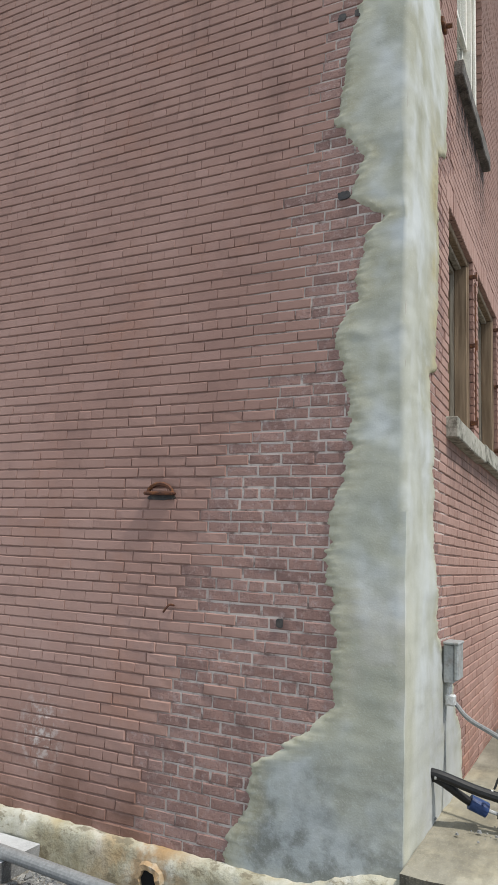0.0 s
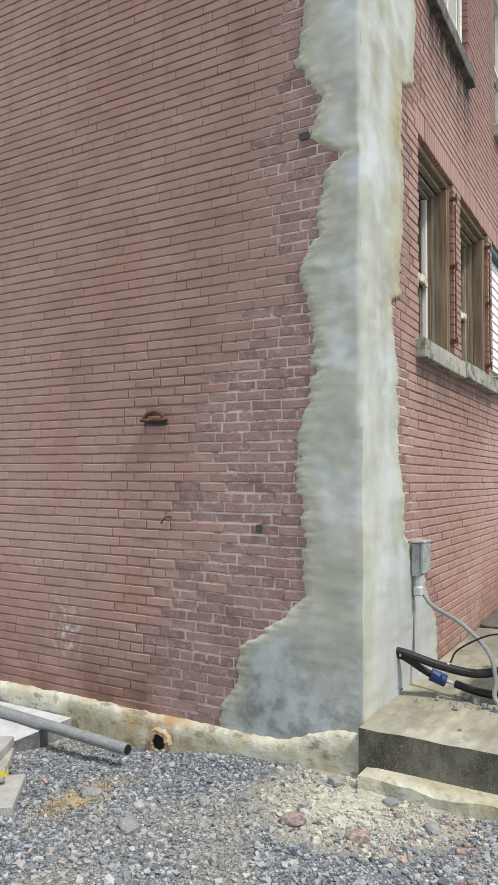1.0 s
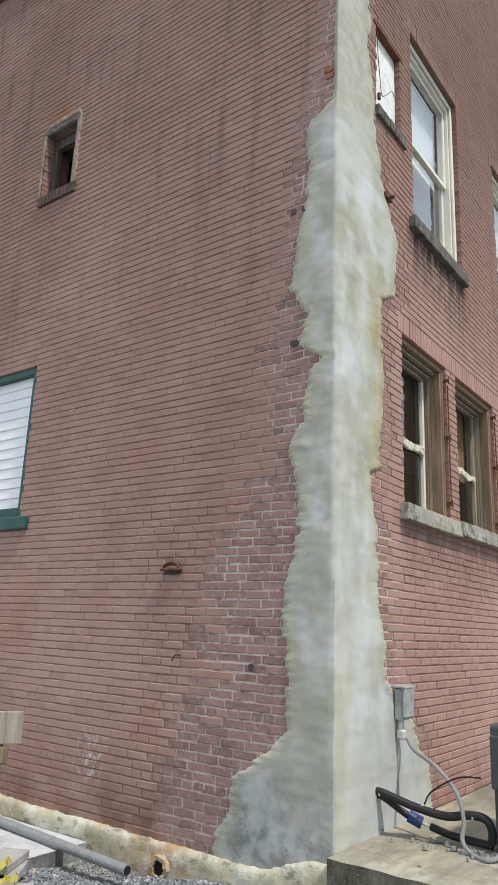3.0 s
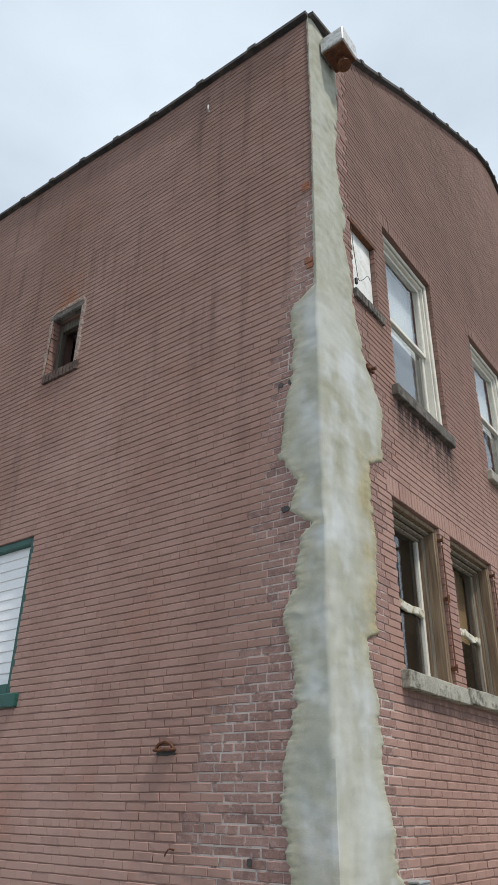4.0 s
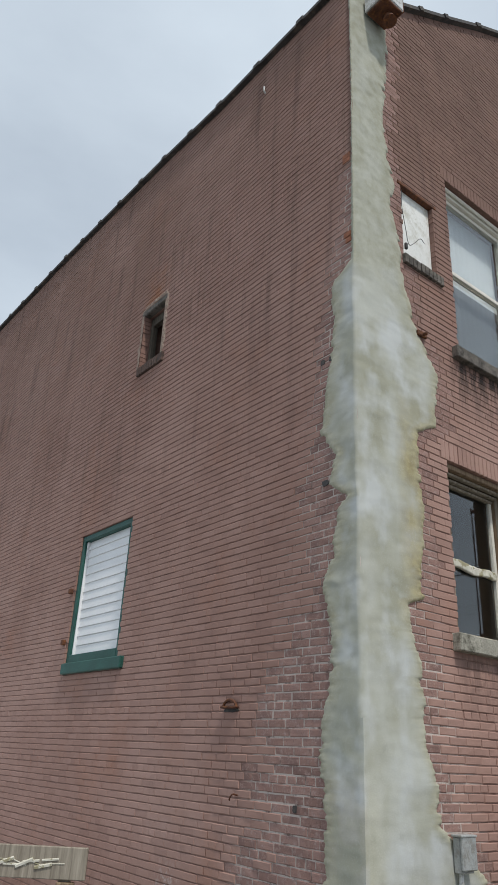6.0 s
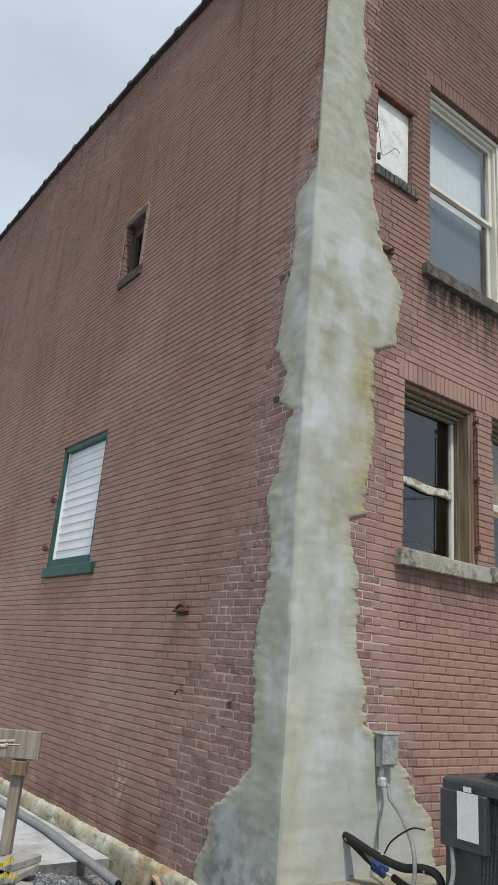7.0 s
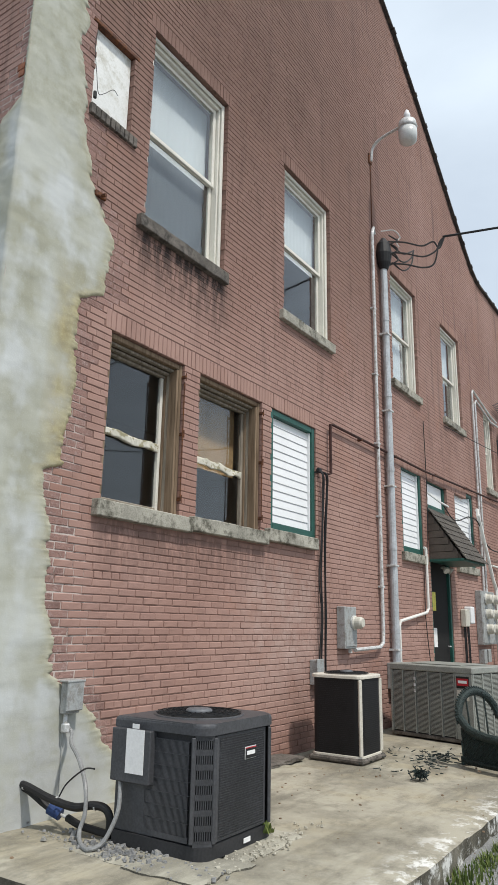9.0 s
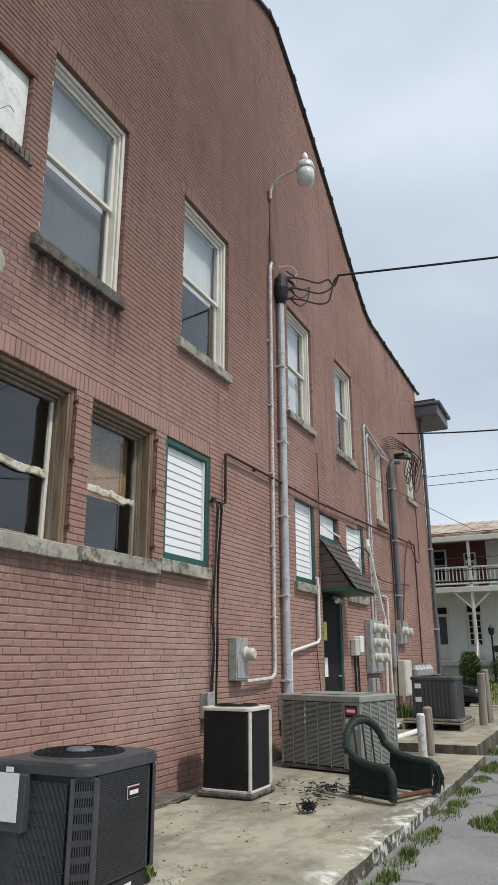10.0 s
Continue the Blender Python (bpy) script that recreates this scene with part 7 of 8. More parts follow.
for x, y, s in ((-0.76, 0.08, 0.060), (-0.75, -0.26, 0.055), (-1.53, -0.67, 0.036), (-1.79, -0.74, 0.06), (-1.2, -0.85, 0.025), (-0.62, -0.72, 0.03), (-0.9, -0.9, 0.032), (-1.53, -1.33, 0.055), (-1.3, -1.55, 0.08), (-1.82, -0.32, 0.04), (-1.95, 0.35, 0.035)):
    chunk(x, y, s, M_PINKROCK, "brick_chunk", "broken pink brick chunk on the gravel", "brick rubble on the gravel")
for x, y, s in ((-1.17, 0.80, 0.055), (-0.75, 0.62, 0.035), (-0.62, 0.45, 0.04), (-0.95, 1.25, 0.05), (-1.35, 0.35, 0.03), (-0.48, -0.55, 0.04), (-0.3, -0.28, 0.045), (-0.2, 0.08, 0.05), (-0.55, 0.12, 0.03)):
    chunk(x, y, s, M_GREYSTONE, "stone", "pale angular stone lying on the gravel", "loose stones on the gravel")

wrap = thing("wrapped_bundle", (-2.0, 2.2, -0.1), "white plastic-wrapped bundle behind the barricade", "bundle")
bm = one_box(-2.5, -1.55, 1.95, 2.4, -0.13, 0.05, 0.05, None, 3)
bmesh.ops.subdivide_edges(bm, edges=bm.edges[:], cuts=3, use_grid_fill=True)
for v in bm.verts:
    v.co += Vector((lump(v.co, 5), lump(v.co + Vector((4, 0, 0)), 5), lump(v.co + Vector((0, 4, 0)), 6))) * 0.02
part("plastic_wrap", bm, M_VINYL, wrap)

# ---- slab clutter ----
tarp = part("rubber_sheet", slab_mesh(3.15, 4.3, -0.34, -0.03, 0.25, 0.285, 0.02, 0.06), M_SILLDARK)
for v in tarp.data.vertices:
    v.co.z += 0.03 * max(0, lump(v.co, 5.0)) if v.co.z > 0.26 else 0
tagged(tarp, "folded black rubber sheet along the wall foot", "rubber sheet")


def wicker_chair():
    ob = thing("wicker_chair", (5.30, -2.26, 0.25), "broken dark green wicker armchair without its seat", "chair")
    m = pose(5.30, -2.28, 0.25, 0, 0, -24) @ Matrix.Diagonal((0.9, 0.9, 0.86, 1))

    def P(x, y, z):
        return m @ Vector((x, y, z))

    def weave(name, fn, nu, nv, r=0.009, miss=0.06):
        bm = bmesh.new()
        rr = random.Random(len(name) + nu)
        for j in range(nv + 1):
            pts = [fn(i / (nu * 2), j / nv) for i in range(nu * 2 + 1)]
            if rr.random() > miss:
                tube([P(*(p[0] + 0.006 * ((i + j) % 2 * 2 - 1), p[1] + 0.006 * ((i + j) % 2 * 2 - 1), p[2])) for i, p in enumerate(pts)], r, 4, bm=bm)
        for i in range(nu + 1):
            pts = [fn(i / nu, j / nv) for j in range(nv + 1)]
            tube([P(*p) for p in pts], r * 1.1, 4, bm=bm)
        tagged(part(name, bm, M_WICKER, ob), kind="stuff")

    # side arms: woven panels that curve outwards, thick rolled tops
    for s, nm in ((-1, "left_arm"), (1, "right_arm")):
        weave(nm, lambda u, v, s=s: (s * (0.36 + 0.05 * v), -0.32 + 0.62 * u, 0.02 + 0.32 * v + 0.10 * u * v), 18, 20, 0.0125, 0.0)
        bm = tube([P(s * 0.42, -0.36, 0.02), P(s * 0.44, -0.38, 0.26), P(s * 0.43, -0.30, 0.36), P(s * 0.42, -0.05, 0.38), P(s * 0.40, 0.2, 0.44), P(s * 0.36, 0.36, 0.56)], 0.045, 10, True)
        part("rolled_arm", bm, M_WICKER, ob)
    # broken back: an arched rolled rim with a few stakes left
    arch = [P(0.37 * math.cos(a), 0.36 + 0.08 * math.sin(a), 0.52 + 0.34 * math.sin(a)) for a in (math.pi * k / 12 for k in range(13))]
    part("back_rim", tube(arch, 0.042, 10, True), M_WICKER, ob)
    bm = bmesh.new()
    for k in range(16):
        a = math.pi * (k + 0.5) / 16
        c = Vector((0.37 * math.cos(a), 0.36 + 0.08 * math.sin(a), 0.52 + 0.34 * math.sin(a)))
        for q in range(3):
            b = a + 0.1 * q
            tube([P(c.x * 0.99, c.y - 0.045, c.z), P(0.43 * math.cos(b), 0.36 + 0.1 * math.sin(b), 0.53 + 0.4 * math.sin(b)), P(c.x * 0.9, c.y + 0.05, c.z)], 0.009, 4, bm=bm)
    part("rim_wrapping", bm, M_WICKER, ob)
    for x in (-0.16, 0.0, 0.15):
        part("back_stake", tube([P(x, 0.34, 0.06), P(x * 1.05, 0.38, 0.45), P(x * 1.1, 0.42, 0.84)], 0.010, 6), M_WICKER, ob)
    weave("lower_back", lambda u, v: (-0.36 + 0.72 * u, 0.33 + 0.02 * v, 0.02 + 0.26 * v), 18, 14, 0.011, 0.1)
    for a, b in (((-0.38, -0.33), (0.38, -0.33)), ((-0.38, -0.33), (-0.36, 0.33)), ((0.38, -0.33), (0.36, 0.33)), ((-0.36, 0.33), (0.36, 0.33))):
        part("seat_rail", tube([P(*a, 0.05), P(*b, 0.05)], 0.026, 8), M_RUST if a[1] == b[1] == -0.33 else M_WICKER, ob)
    for x, y in ((-0.38, -0.35), (0.38, -0.35), (-0.36, 0.34), (0.36, 0.34)):
        part("leg", tube([P(x, y, 0.0), P(x, y, 0.1)], 0.026, 8), M_WICKER, ob)
    bm = bmesh.new()
    rr = random.Random(3)
    for k in range(26):
        x, y = rr.uniform(0.33, 0.48), -0.38 + rr.uniform(-0.04, 0.04)
        tube([P(x, y, 0.34), P(x + rr.uniform(-0.03, 0.05), y - 0.03, 0.2), P(x + rr.uniform(-0.03, 0.06), y - 0.04, rr.uniform(0.05, 0.2))], 0.006, 4, bm=bm)
    part("loose_strands", bm, M_WICKER, ob)
    litter = thing("wicker_scraps", (4.4, -1.5, 0.255), "scattered scraps of green wicker on the slab", "scraps", kind="stuff")
    bm = bmesh.new()
    for k in range(150):
        if k < 90:
            x, y = rr.gauss(5.15, 0.22), rr.gauss(-1.55, 0.12)
        else:
            x, y = rr.uniform(4.2, 5.9), rr.uniform(-1.9, -0.8)
        z = 0.258 + (rr.uniform(0, 0.05) if k < 90 else 0)
        a = rr.uniform(0, 6.28)
        l = rr.uniform(0.02, 0.09)
        tube([(x, y, z), (x + l * math.cos(a), y + l * math.sin(a), z + rr.uniform(0, 0.012))], 0.006, 4, bm=bm)
    part("strands", bm, M_WICKER, litter)
    bm = bmesh.new()
    for k in range(70):
        p = Vector((4.12 + rr.gauss(0, 0.035), -1.75 + rr.gauss(0, 0.03), 0.262 + abs(rr.gauss(0, 0.03))))
        d = Vector((rr.gauss(0, 1), rr.gauss(0, 1), rr.gauss(0, 0.5))).normalized() * rr.uniform(0.03, 0.06)
        tube([p - d, p, p + d + Vector((0, 0, 0.01))], 0.006, 4, bm=bm)
    for v in bm.verts:
        v.co.z = max(v.co.z, 0.232)
    tagged(part("wicker_clump", bm, M_WICKER), "torn clump of green wicker on the slab", "scrap")


wicker_chair()

for x, y, r, h, mat, nm, lab in ((8.35, -1.98, 0.065, 0.62, M_GALV, "steel_bollard", "short steel pipe bollard on the slab"), (8.95, -1.96, 0.075, 0.68, M_GREYWOOD, "wooden_bollard", "short round wooden post on the slab")):
    ob = thing(nm, (x, y, 0.245), lab, "bollard")
    part("post", lathe([(r, 0), (r, h - 0.02), (r * 0.85, h)], 16, pose(x, y, 0.245)), mat, ob)
    part("cap", lathe([(r * 0.84, 0), (r * 0.7, 0.012)], 16, pose(x, y, 0.245 + h)), M_PAPER if mat is M_GALV else M_BLOCK, ob)
for k, (x, y, a) in enumerate(((7.75, -1.45, 12), (8.0, -1.2, 24), (8.2, -1.0, 5))):
    ob = thing("siding_offcut", (x, y, 0.26), "white siding offcut leaning in a pile on the slab", "siding", "pile of white siding offcuts")
    m = pose(x, y, 0.30 + 0.05 * k, 0, 9 + 4 * k, a)
    bm = one_box(-0.75, 0.75, -0.1, 0.1, -0.005, 0.008, 0.002, m)
    box(bm, -0.75, 0.75, -0.1, -0.09, -0.03, -0.005, 0, m)
    part("board", bm, M_VINYL, ob)
for k, (pts) in enumerate((((9.0, -0.6, 0.42), (12.0, -0.9, 0.42)), ((8.6, -0.95, 0.30), (10.9, -1.5, 0.44)), ((9.2, -0.45, 0.41), (11.2, -0.6, 0.41)))):
    ob = part("loose_pipe", tube(pts, 0.045, 10), M_PVCWHITE)
    tagged(ob, "white plastic pipe lying on the slab", "pipe", "loose white pipes")


def leaf_heap(name, cx, cy, r, n, z, mat, label, cat, hmax, seed, spread=1.0, size=0.05):
    """Grass tufts, weeds and shrub crowns: many small bent blades or leaves."""
    rr = random.Random(seed)
    verts, faces = [], []
    for k in range(n):
        a, q = rr.uniform(0, 6.283), r * math.sqrt(rr.random())
        x, y = cx + q * math.cos(a) * spread, cy + q * math.sin(a)
        h = hmax * rr.uniform(0.3, 1.0) * (1 - 0.5 * q / r)
        b = rr.uniform(0, 6.283)
        w = size * rr.uniform(0.12, 0.3)
        dx, dy = math.cos(b), math.sin(b)
        lean = rr.uniform(0.1, 0.8) * h
        i = len(verts)
        verts += [(x - dy * w, y + dx * w, z), (x + dy * w, y - dx * w, z), (x + dx * lean * 0.4 + dy * w * 0.8, y + dy * lean * 0.4 - dx * w * 0.8, z + h * 0.6), (x + dx * lean * 0.4 - dy * w * 0.8, y + dy * lean * 0.4 + dx * w * 0.8, z + h * 0.6), (x + dx * lean, y + dy * lean, z + h)]
        faces += [(i, i + 1, i + 2, i + 3), (i + 3, i + 2, i + 4)]
    me = bpy.data.meshes.new(name)
    me.from_pydata(verts, [], faces)
    tagged(part(name, me, mat), label, cat, kind="stuff")


rr = random.Random(77)
for k in range(38):
    x = 0.9 + k * 0.225 + rr.uniform(-0.12, 0.12)
    if rr.random() < 0.9:
        leaf_heap("weeds", x, -2.86 - rr.uniform(0, 0.05), rr.uniform(0.08, 0.17), int(rr.uniform(160, 340)), 0.09, M_GRASS, "green weeds sprouting along the slab edge", "weeds", rr.uniform(0.06, 0.15), k, 1.8, 0.028)
for x, y, r in ((4.9, -3.5, 0.35), (5.4, -3.6, 0.28), (8.6, -3.1, 0.4), (10.6, -2.9, 0.5), (12.5, -3.0, 0.5)):
    leaf_heap("weeds", x, y, r, 900, 0.10, M_GRASS, "weedy tuft in the cracked asphalt", "weeds", 0.15, int(x * 10), 1.0, 0.03)
leaf_heap("weeds", 9.9, -0.35, 0.35, 160, 0.36, leaf_material("yellowed_leaves", (0.30, 0.27, 0.05), (0.16, 0.18, 0.05)), "yellowing weeds between the white pipes", "weeds", 0.22, 5)
leaf_heap("weeds", 14.2, -0.3, 0.3, 300, 0.36, M_LEAF, "green weeds below the cream cabinet", "weeds", 0.5, 6)
leaf_heap("weeds", 1.45, -1.62, 0.05, 30, 0.3, M_GRASS, "dry tuft of weeds beside the condenser", "weeds", 0.12, 7)

# gas meters at the far corner
gm = thing("gas_meter_bank", (17.0, -0.3, 0.37), "bank of grey gas meters in two rows", "gas meter")
for j in range(2):
    for k in range(5):
        cx, cz = 15.9 + k * 0.42, 1.0 + 0.33 * j
        part("gas_meter", lathe([(0.06, -0.13), (0.13, -0.09), (0.14, 0.05), (0.09, 0.12), (0.04, 0.17)], 14, pose(cx, -0.25, cz)), M_GREYBOX, gm)
part("manifold", tube([(15.7, -0.12, 1.5), (17.9, -0.12, 1.5)], 0.03, 8), M_DARKPIPE, gm)
part("leg", tube([(15.75, -0.12, 1.5), (15.75, -0.12, 0.36)], 0.03, 8), M_DARKPIPE, gm)

for x, y, h in ((12.9, -2.25, 1.02), (13.6, -2.28, 1.08)):
    ob = thing("wooden_post", (x, y, 0.35), "tall bare round timber post at the slab edge", "post", "pair of timber posts")
    part("post", lathe([(0.085, 0), (0.08, h - 0.02), (0.06, h)], 14, pose(x, y, 0.355, rng.uniform(-2, 2), rng.uniform(-2, 2), 0)), M_GREYWOOD, ob)

# ---- overhead wires and poles ----
def utility_pole(x, y, h, turn):
    pole = thing("utility_pole", (x, y, 0.0), "brown timber utility pole with crossarm", "utility pole", "utility poles")
    part("pole_shaft", lathe([(0.17, 0), (0.12, h)], 14, pose(x, y, 0.05)), M_BROWN, pole)
    part("crossarm", one_box(-1.2, 1.2, -0.06, 0.06, h - 0.7, h - 0.55, 0.01, pose(x, y, 0, 0, 0, turn)), M_BROWN, pole)


utility_pole(12.0, -14.0, 11.6, 80)
utility_pole(42.0, -37.0, 11.0, 35)


def wire(name, a, b, sag, r, label, group=""):
    a, b = Vector(a), Vector(b)
    pts = [a.lerp(b, k / 20) - Vector((0, 0, sag * 4 * (k / 20) * (1 - k / 20))) for k in range(21)]
    ob = thing(name, a, label, "wire", group)
    part("strand", tube(pts, r, 6), M_BLACK, ob)
    return ob


drop = wire("service_drop", (8.54, -0.92, 8.74), (12.0, -14.0, 9.3), 0.10, 0.022, "thick black twisted service wire to the wall")
for k, (x, z) in enumerate(((7.80, 8.42), (7.82, 8.25), (7.82, 8.08))):
    part("service_tail", tube([(x, -0.2, z), (8.1, -0.3, z - 0.06), (8.42, -0.34, z + 0.12 + 0.04 * k), (8.55, -0.35, 8.63)], 0.014, 6, True), M_BLACK, drop)
part("anchor_eye", tube([(8.3, 0.0, 8.75), (8.3, -0.1, 8.78), (8.4, -0.12, 8.7)], 0.012, 6), M_GALV, drop)
wire("service_drop", (15.9, -0.2, 7.75), (12.2, -14.0, 7.5), 0.7, 0.02, "black service wire to the far mast")
wire("phone_wire", (10.8, -0.05, 5.75), (20.0, -1.5, 5.55), 0.05, 0.008, "thin phone wire along the wall to the street")
for y in (32.0, -40.0):
    utility_pole(24.0, y, 9.6, 0)
for z, r in ((8.6, 0.012), (8.25, 0.012), (6.35, 0.015), (4.95, 0.02), (4.55, 0.035), (5.4, 0.012)):
    wire("street_wire", (24.0, 32.0, z), (24.0, -40.0, z + 0.1), 0.25, r, "black overhead wire along the street", "street wires")

# ---- across the street ----
HX = 29.0
house = thing("house", (HX, 0, 0.8), "white two-storey house with porch and rusty tin roof", "house")
part("lower_wall", one_box(HX, HX + 7, -9.0, 12.0, 0.75, 4.19), M_WHITEWALL, house)
part("upper_wall", one_box(HX + 0.02, HX + 7, -0.32, 12.0, 4.2, 6.5), M_REDWALL, house, "red painted brick upper wall")
part("upper_wall", one_box(HX + 0.01, HX + 7, -9.0, -0.33, 4.2, 6.5), M_WHITEWALL, house)
roof = bmesh.new()
prof = [(HX - 1.9, 6.42), (HX - 1.9, 6.52), (HX + 3.5, 7.9), (HX + 7.4, 6.6), (HX + 7.4, 6.42)]
ends = [[roof.verts.new((x, y, z)) for x, z in prof] for y in (-9.5, 12.5)]
for i in range(5):
    roof.faces.new((ends[0][i], ends[0][(i + 1) % 5], ends[1][(i + 1) % 5], ends[1][i]))
roof.faces.new(ends[0])
roof.faces.new(ends[1][::-1])
rf = part("roof", roof, M_TIN, house, "rusty standing-seam tin roof")
for k in range(44):
    y = -9.4 + k * 0.5
    part("roof_seam", tube([(HX - 1.9, y, 6.53), (HX + 3.5, y, 7.91)], 0.025, 4), M_TIN, rf)
part("porch_fascia", one_box(HX - 1.95, HX - 1.75, -9.3, 12.3, 6.2, 6.41, 0.01), M_WHITE, house)
part("porch_deck", one_box(HX - 1.85, HX - 0.005, -9.0, 12.0, 4.12, 4.34, 0.01), M_WHITE, house)
part("porch_floor", one_box(HX - 1.85, HX - 0.005, -9.0, 12.0, 1.25, 1.45, 0.01), M_BLOCK, house)
part("porch_skirt", one_box(HX - 1.8, HX - 1.75, -9.0, 12.0, 0.7, 1.249), M_BLOCK, house)
for y in (-3.4, 0.15, 3.7, 7.2):
    for z0, z1 in ((1.45, 4.12), (4.34, 6.2)):
        p = part("porch_post", one_box(HX - 1.80, HX - 1.68, y - 0.06, y + 0.06, z0, z1, 0.01), M_WHITE, house)
    for s in (-1, 1):
        part("brace", tube([(HX - 1.74, y, 3.45), (HX - 1.74, y + s * 0.7, 4.1)], 0.045, 5), M_WHITE, house)
part("top_rail", one_box(HX - 1.80, HX - 1.72, -9.0, 12.0, 5.1, 5.17, 0.004), M_WHITE, house)
part("bottom_rail", one_box(HX - 1.80, HX - 1.72, -9.0, 12.0, 4.44, 4.5, 0.004), M_WHITE, house)
bal = one_box(HX - 1.775, HX - 1.745, -0.02, 0.02, 4.5, 5.1)
first = part("baluster", bal, M_WHITE, house)
for k in range(90):
    o = new("baluster", first.data)
    o.parent = house
    o.location = (0, -6.5 + k * 0.15, 0)
# near-black pane boxes stand in for unlit rooms behind the glass
for y0, y1, z0, z1, nm in ((1.35, 1.95, 4.75, 6.15, "window"), (0.1, 0.62, 4.35, 5.95, "door"), (1.45, 2.0, 1.5, 3.7, "door"), (0.05, 0.75, 1.5, 3.75, "door"), (4.5, 5.4, 2.0, 3.8, "window"), (-4.2, -3.3, 2.0, 3.8, "window"), (-3.2, -2.2, 4.8, 6.1, "window")):
    wd = part(nm, one_box(HX - 0.07, HX - 0.003, y0, y1, z0, z1, 0.01), M_WHITE, house)
    if nm == "door" and z0 < 2 and y0 < 1:
        for i in range(3):
            for j in range(5):
                part("pane", one_box(HX - 0.085, HX - 0.071, y0 + 0.12 + i * 0.16, y0 + 0.25 + i * 0.16, z0 + 0.55 + j * 0.26, z0 + 0.77 + j * 0.26), M_VOID, wd)
        part("transom", one_box(HX - 0.085, HX - 0.071, y0 + 0.08, y1 - 0.08, z1 - 0.33, z1 - 0.06), M_VOID, wd)
    elif nm == "door":
        part("transom", one_box(HX - 0.085, HX - 0.071, y0 + 0.08, y1 - 0.08, z1 - 0.33, z1 - 0.06), M_VOID, wd)
        part("pane", one_box(HX - 0.085, HX - 0.071, y0 + 0.12, y1 - 0.12, z0 + 0.6, z1 - 0.45), M_PANEGREY, wd)
    else:
        zm = (z0 + z1) / 2
        for a, b in ((z0 + 0.08, zm - 0.03), (zm + 0.03, z1 - 0.08)):
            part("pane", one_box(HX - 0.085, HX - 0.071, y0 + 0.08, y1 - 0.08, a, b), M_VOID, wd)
lat = bmesh.new()
for k in range(26):
    y = -4.0 + k * 0.15
    tube([(HX - 1.84, y, 1.5), (HX - 1.84, y + 0.6, 2.1)], 0.018, 4, bm=lat)
    tube([(HX - 1.82, y + 0.6, 1.5), (HX - 1.82, y, 2.1)], 0.018, 4, bm=lat)
part("lattice_rail", lat, M_WHITE, house)
part("step_rail", tube([(HX - 1.85, 0.1, 2.2), (HX - 2.7, 0.1, 1.1)], 0.04, 5), M_WHITE, house)
house.location = (HX, -0.38, 0.9)

bm = bmesh.new()
gx = [22.2, 23.0, 25.0, 27.2, 29.0, 36.0]
gzv = [0.12, 0.30, 0.62, 0.85, 0.90, 0.90]
cols = [[bm.verts.new((x, y, z)) for y in np.arange(-30, 40.1, 2.0)] for x, z in zip(gx, gzv)]
for a, b in zip(cols, cols[1:]):
    for i in range(len(a) - 1):
        bm.faces.new((a[i], a[i + 1], b[i + 1], b[i]))
tagged(part("lawn", bm, M_LAWN), "rough sloping lawn before the far house", "lawn", kind="structure")
rr = random.Random(9)
verts, faces = [], []
for k in range(9000):
    x, y = rr.uniform(22.4, 27.1), rr.uniform(-6, 6)
    z = float(np.interp(x, gx, gzv))
    h, a, w = rr.uniform(0.04, 0.12), rr.uniform(0, 6.28), 0.02
    i = len(verts)
    verts += [(x - w * math.sin(a), y + w * math.cos(a), z), (x + w * math.sin(a), y - w * math.cos(a), z), (x + 0.05 * math.cos(a), y + 0.05 * math.sin(a), z + h)]
    faces.append((i, i + 1, i + 2))
me = bpy.data.meshes.new("grass")
me.from_pydata(verts, [], faces)
tagged(part("grass", me, M_GRASS), "short patchy green grass", "grass", kind="stuff")
kerb = part("kerb", one_box(21.9, 22.19, -30, 40, -0.1, 0.2, 0.02), M_BLOCK)
tagged(kerb, "pale concrete kerb along the street", "kerb", kind="structure")


def shrub(x, y, z, r, h, seed):
    ob = thing("shrub", (x, y, z), "small rounded green garden shrub on the lawn", "shrub", "shrubs on the lawn")
    rr = random.Random(seed)
    bm = bmesh.new()
    for k in range(9):
        a = rr.uniform(0, 6.28)
        tube([(x, y, z), (x + 0.3 * r * math.cos(a), y + 0.3 * r * math.sin(a), z + 0.4 * h), (x + 0.7 * r * math.cos(a), y + 0.7 * r * math.sin(a), z + 0.85 * h)], 0.012, 5, True, bm)
    part("stems", bm, M_BROWN, ob)
    verts, faces = [], []
    for k in range(2200):
        a, e = rr.uniform(0, 6.28), rr.random()
        q = r * (0.35 + 0.65 * math.sqrt(rr.random())) * (0.45 + 0.55 * math.sin(math.pi * min(1, e * 0.8 + 0.15))) * (1 + 0.25 * math.sin(a * 3 + seed))
        c = Vector((x + q * math.cos(a), y + q * math.sin(a), z + h * (0.15 + 0.9 * e)))
        u = Vector((rr.gauss(0, 1), rr.gauss(0, 1), rr.gauss(0, 1))).normalized() * 0.05
        v = u.orthogonal().normalized() * 0.028
        i = len(verts)
        verts += [c - u, c + v, c + u, c - v]
        faces.append((i, i + 1, i + 2, i + 3))
    me = bpy.data.meshes.new("crown")
    me.from_pydata([tuple(v) for v in verts], [], faces)
    part("crown", me, M_LEAF, ob)


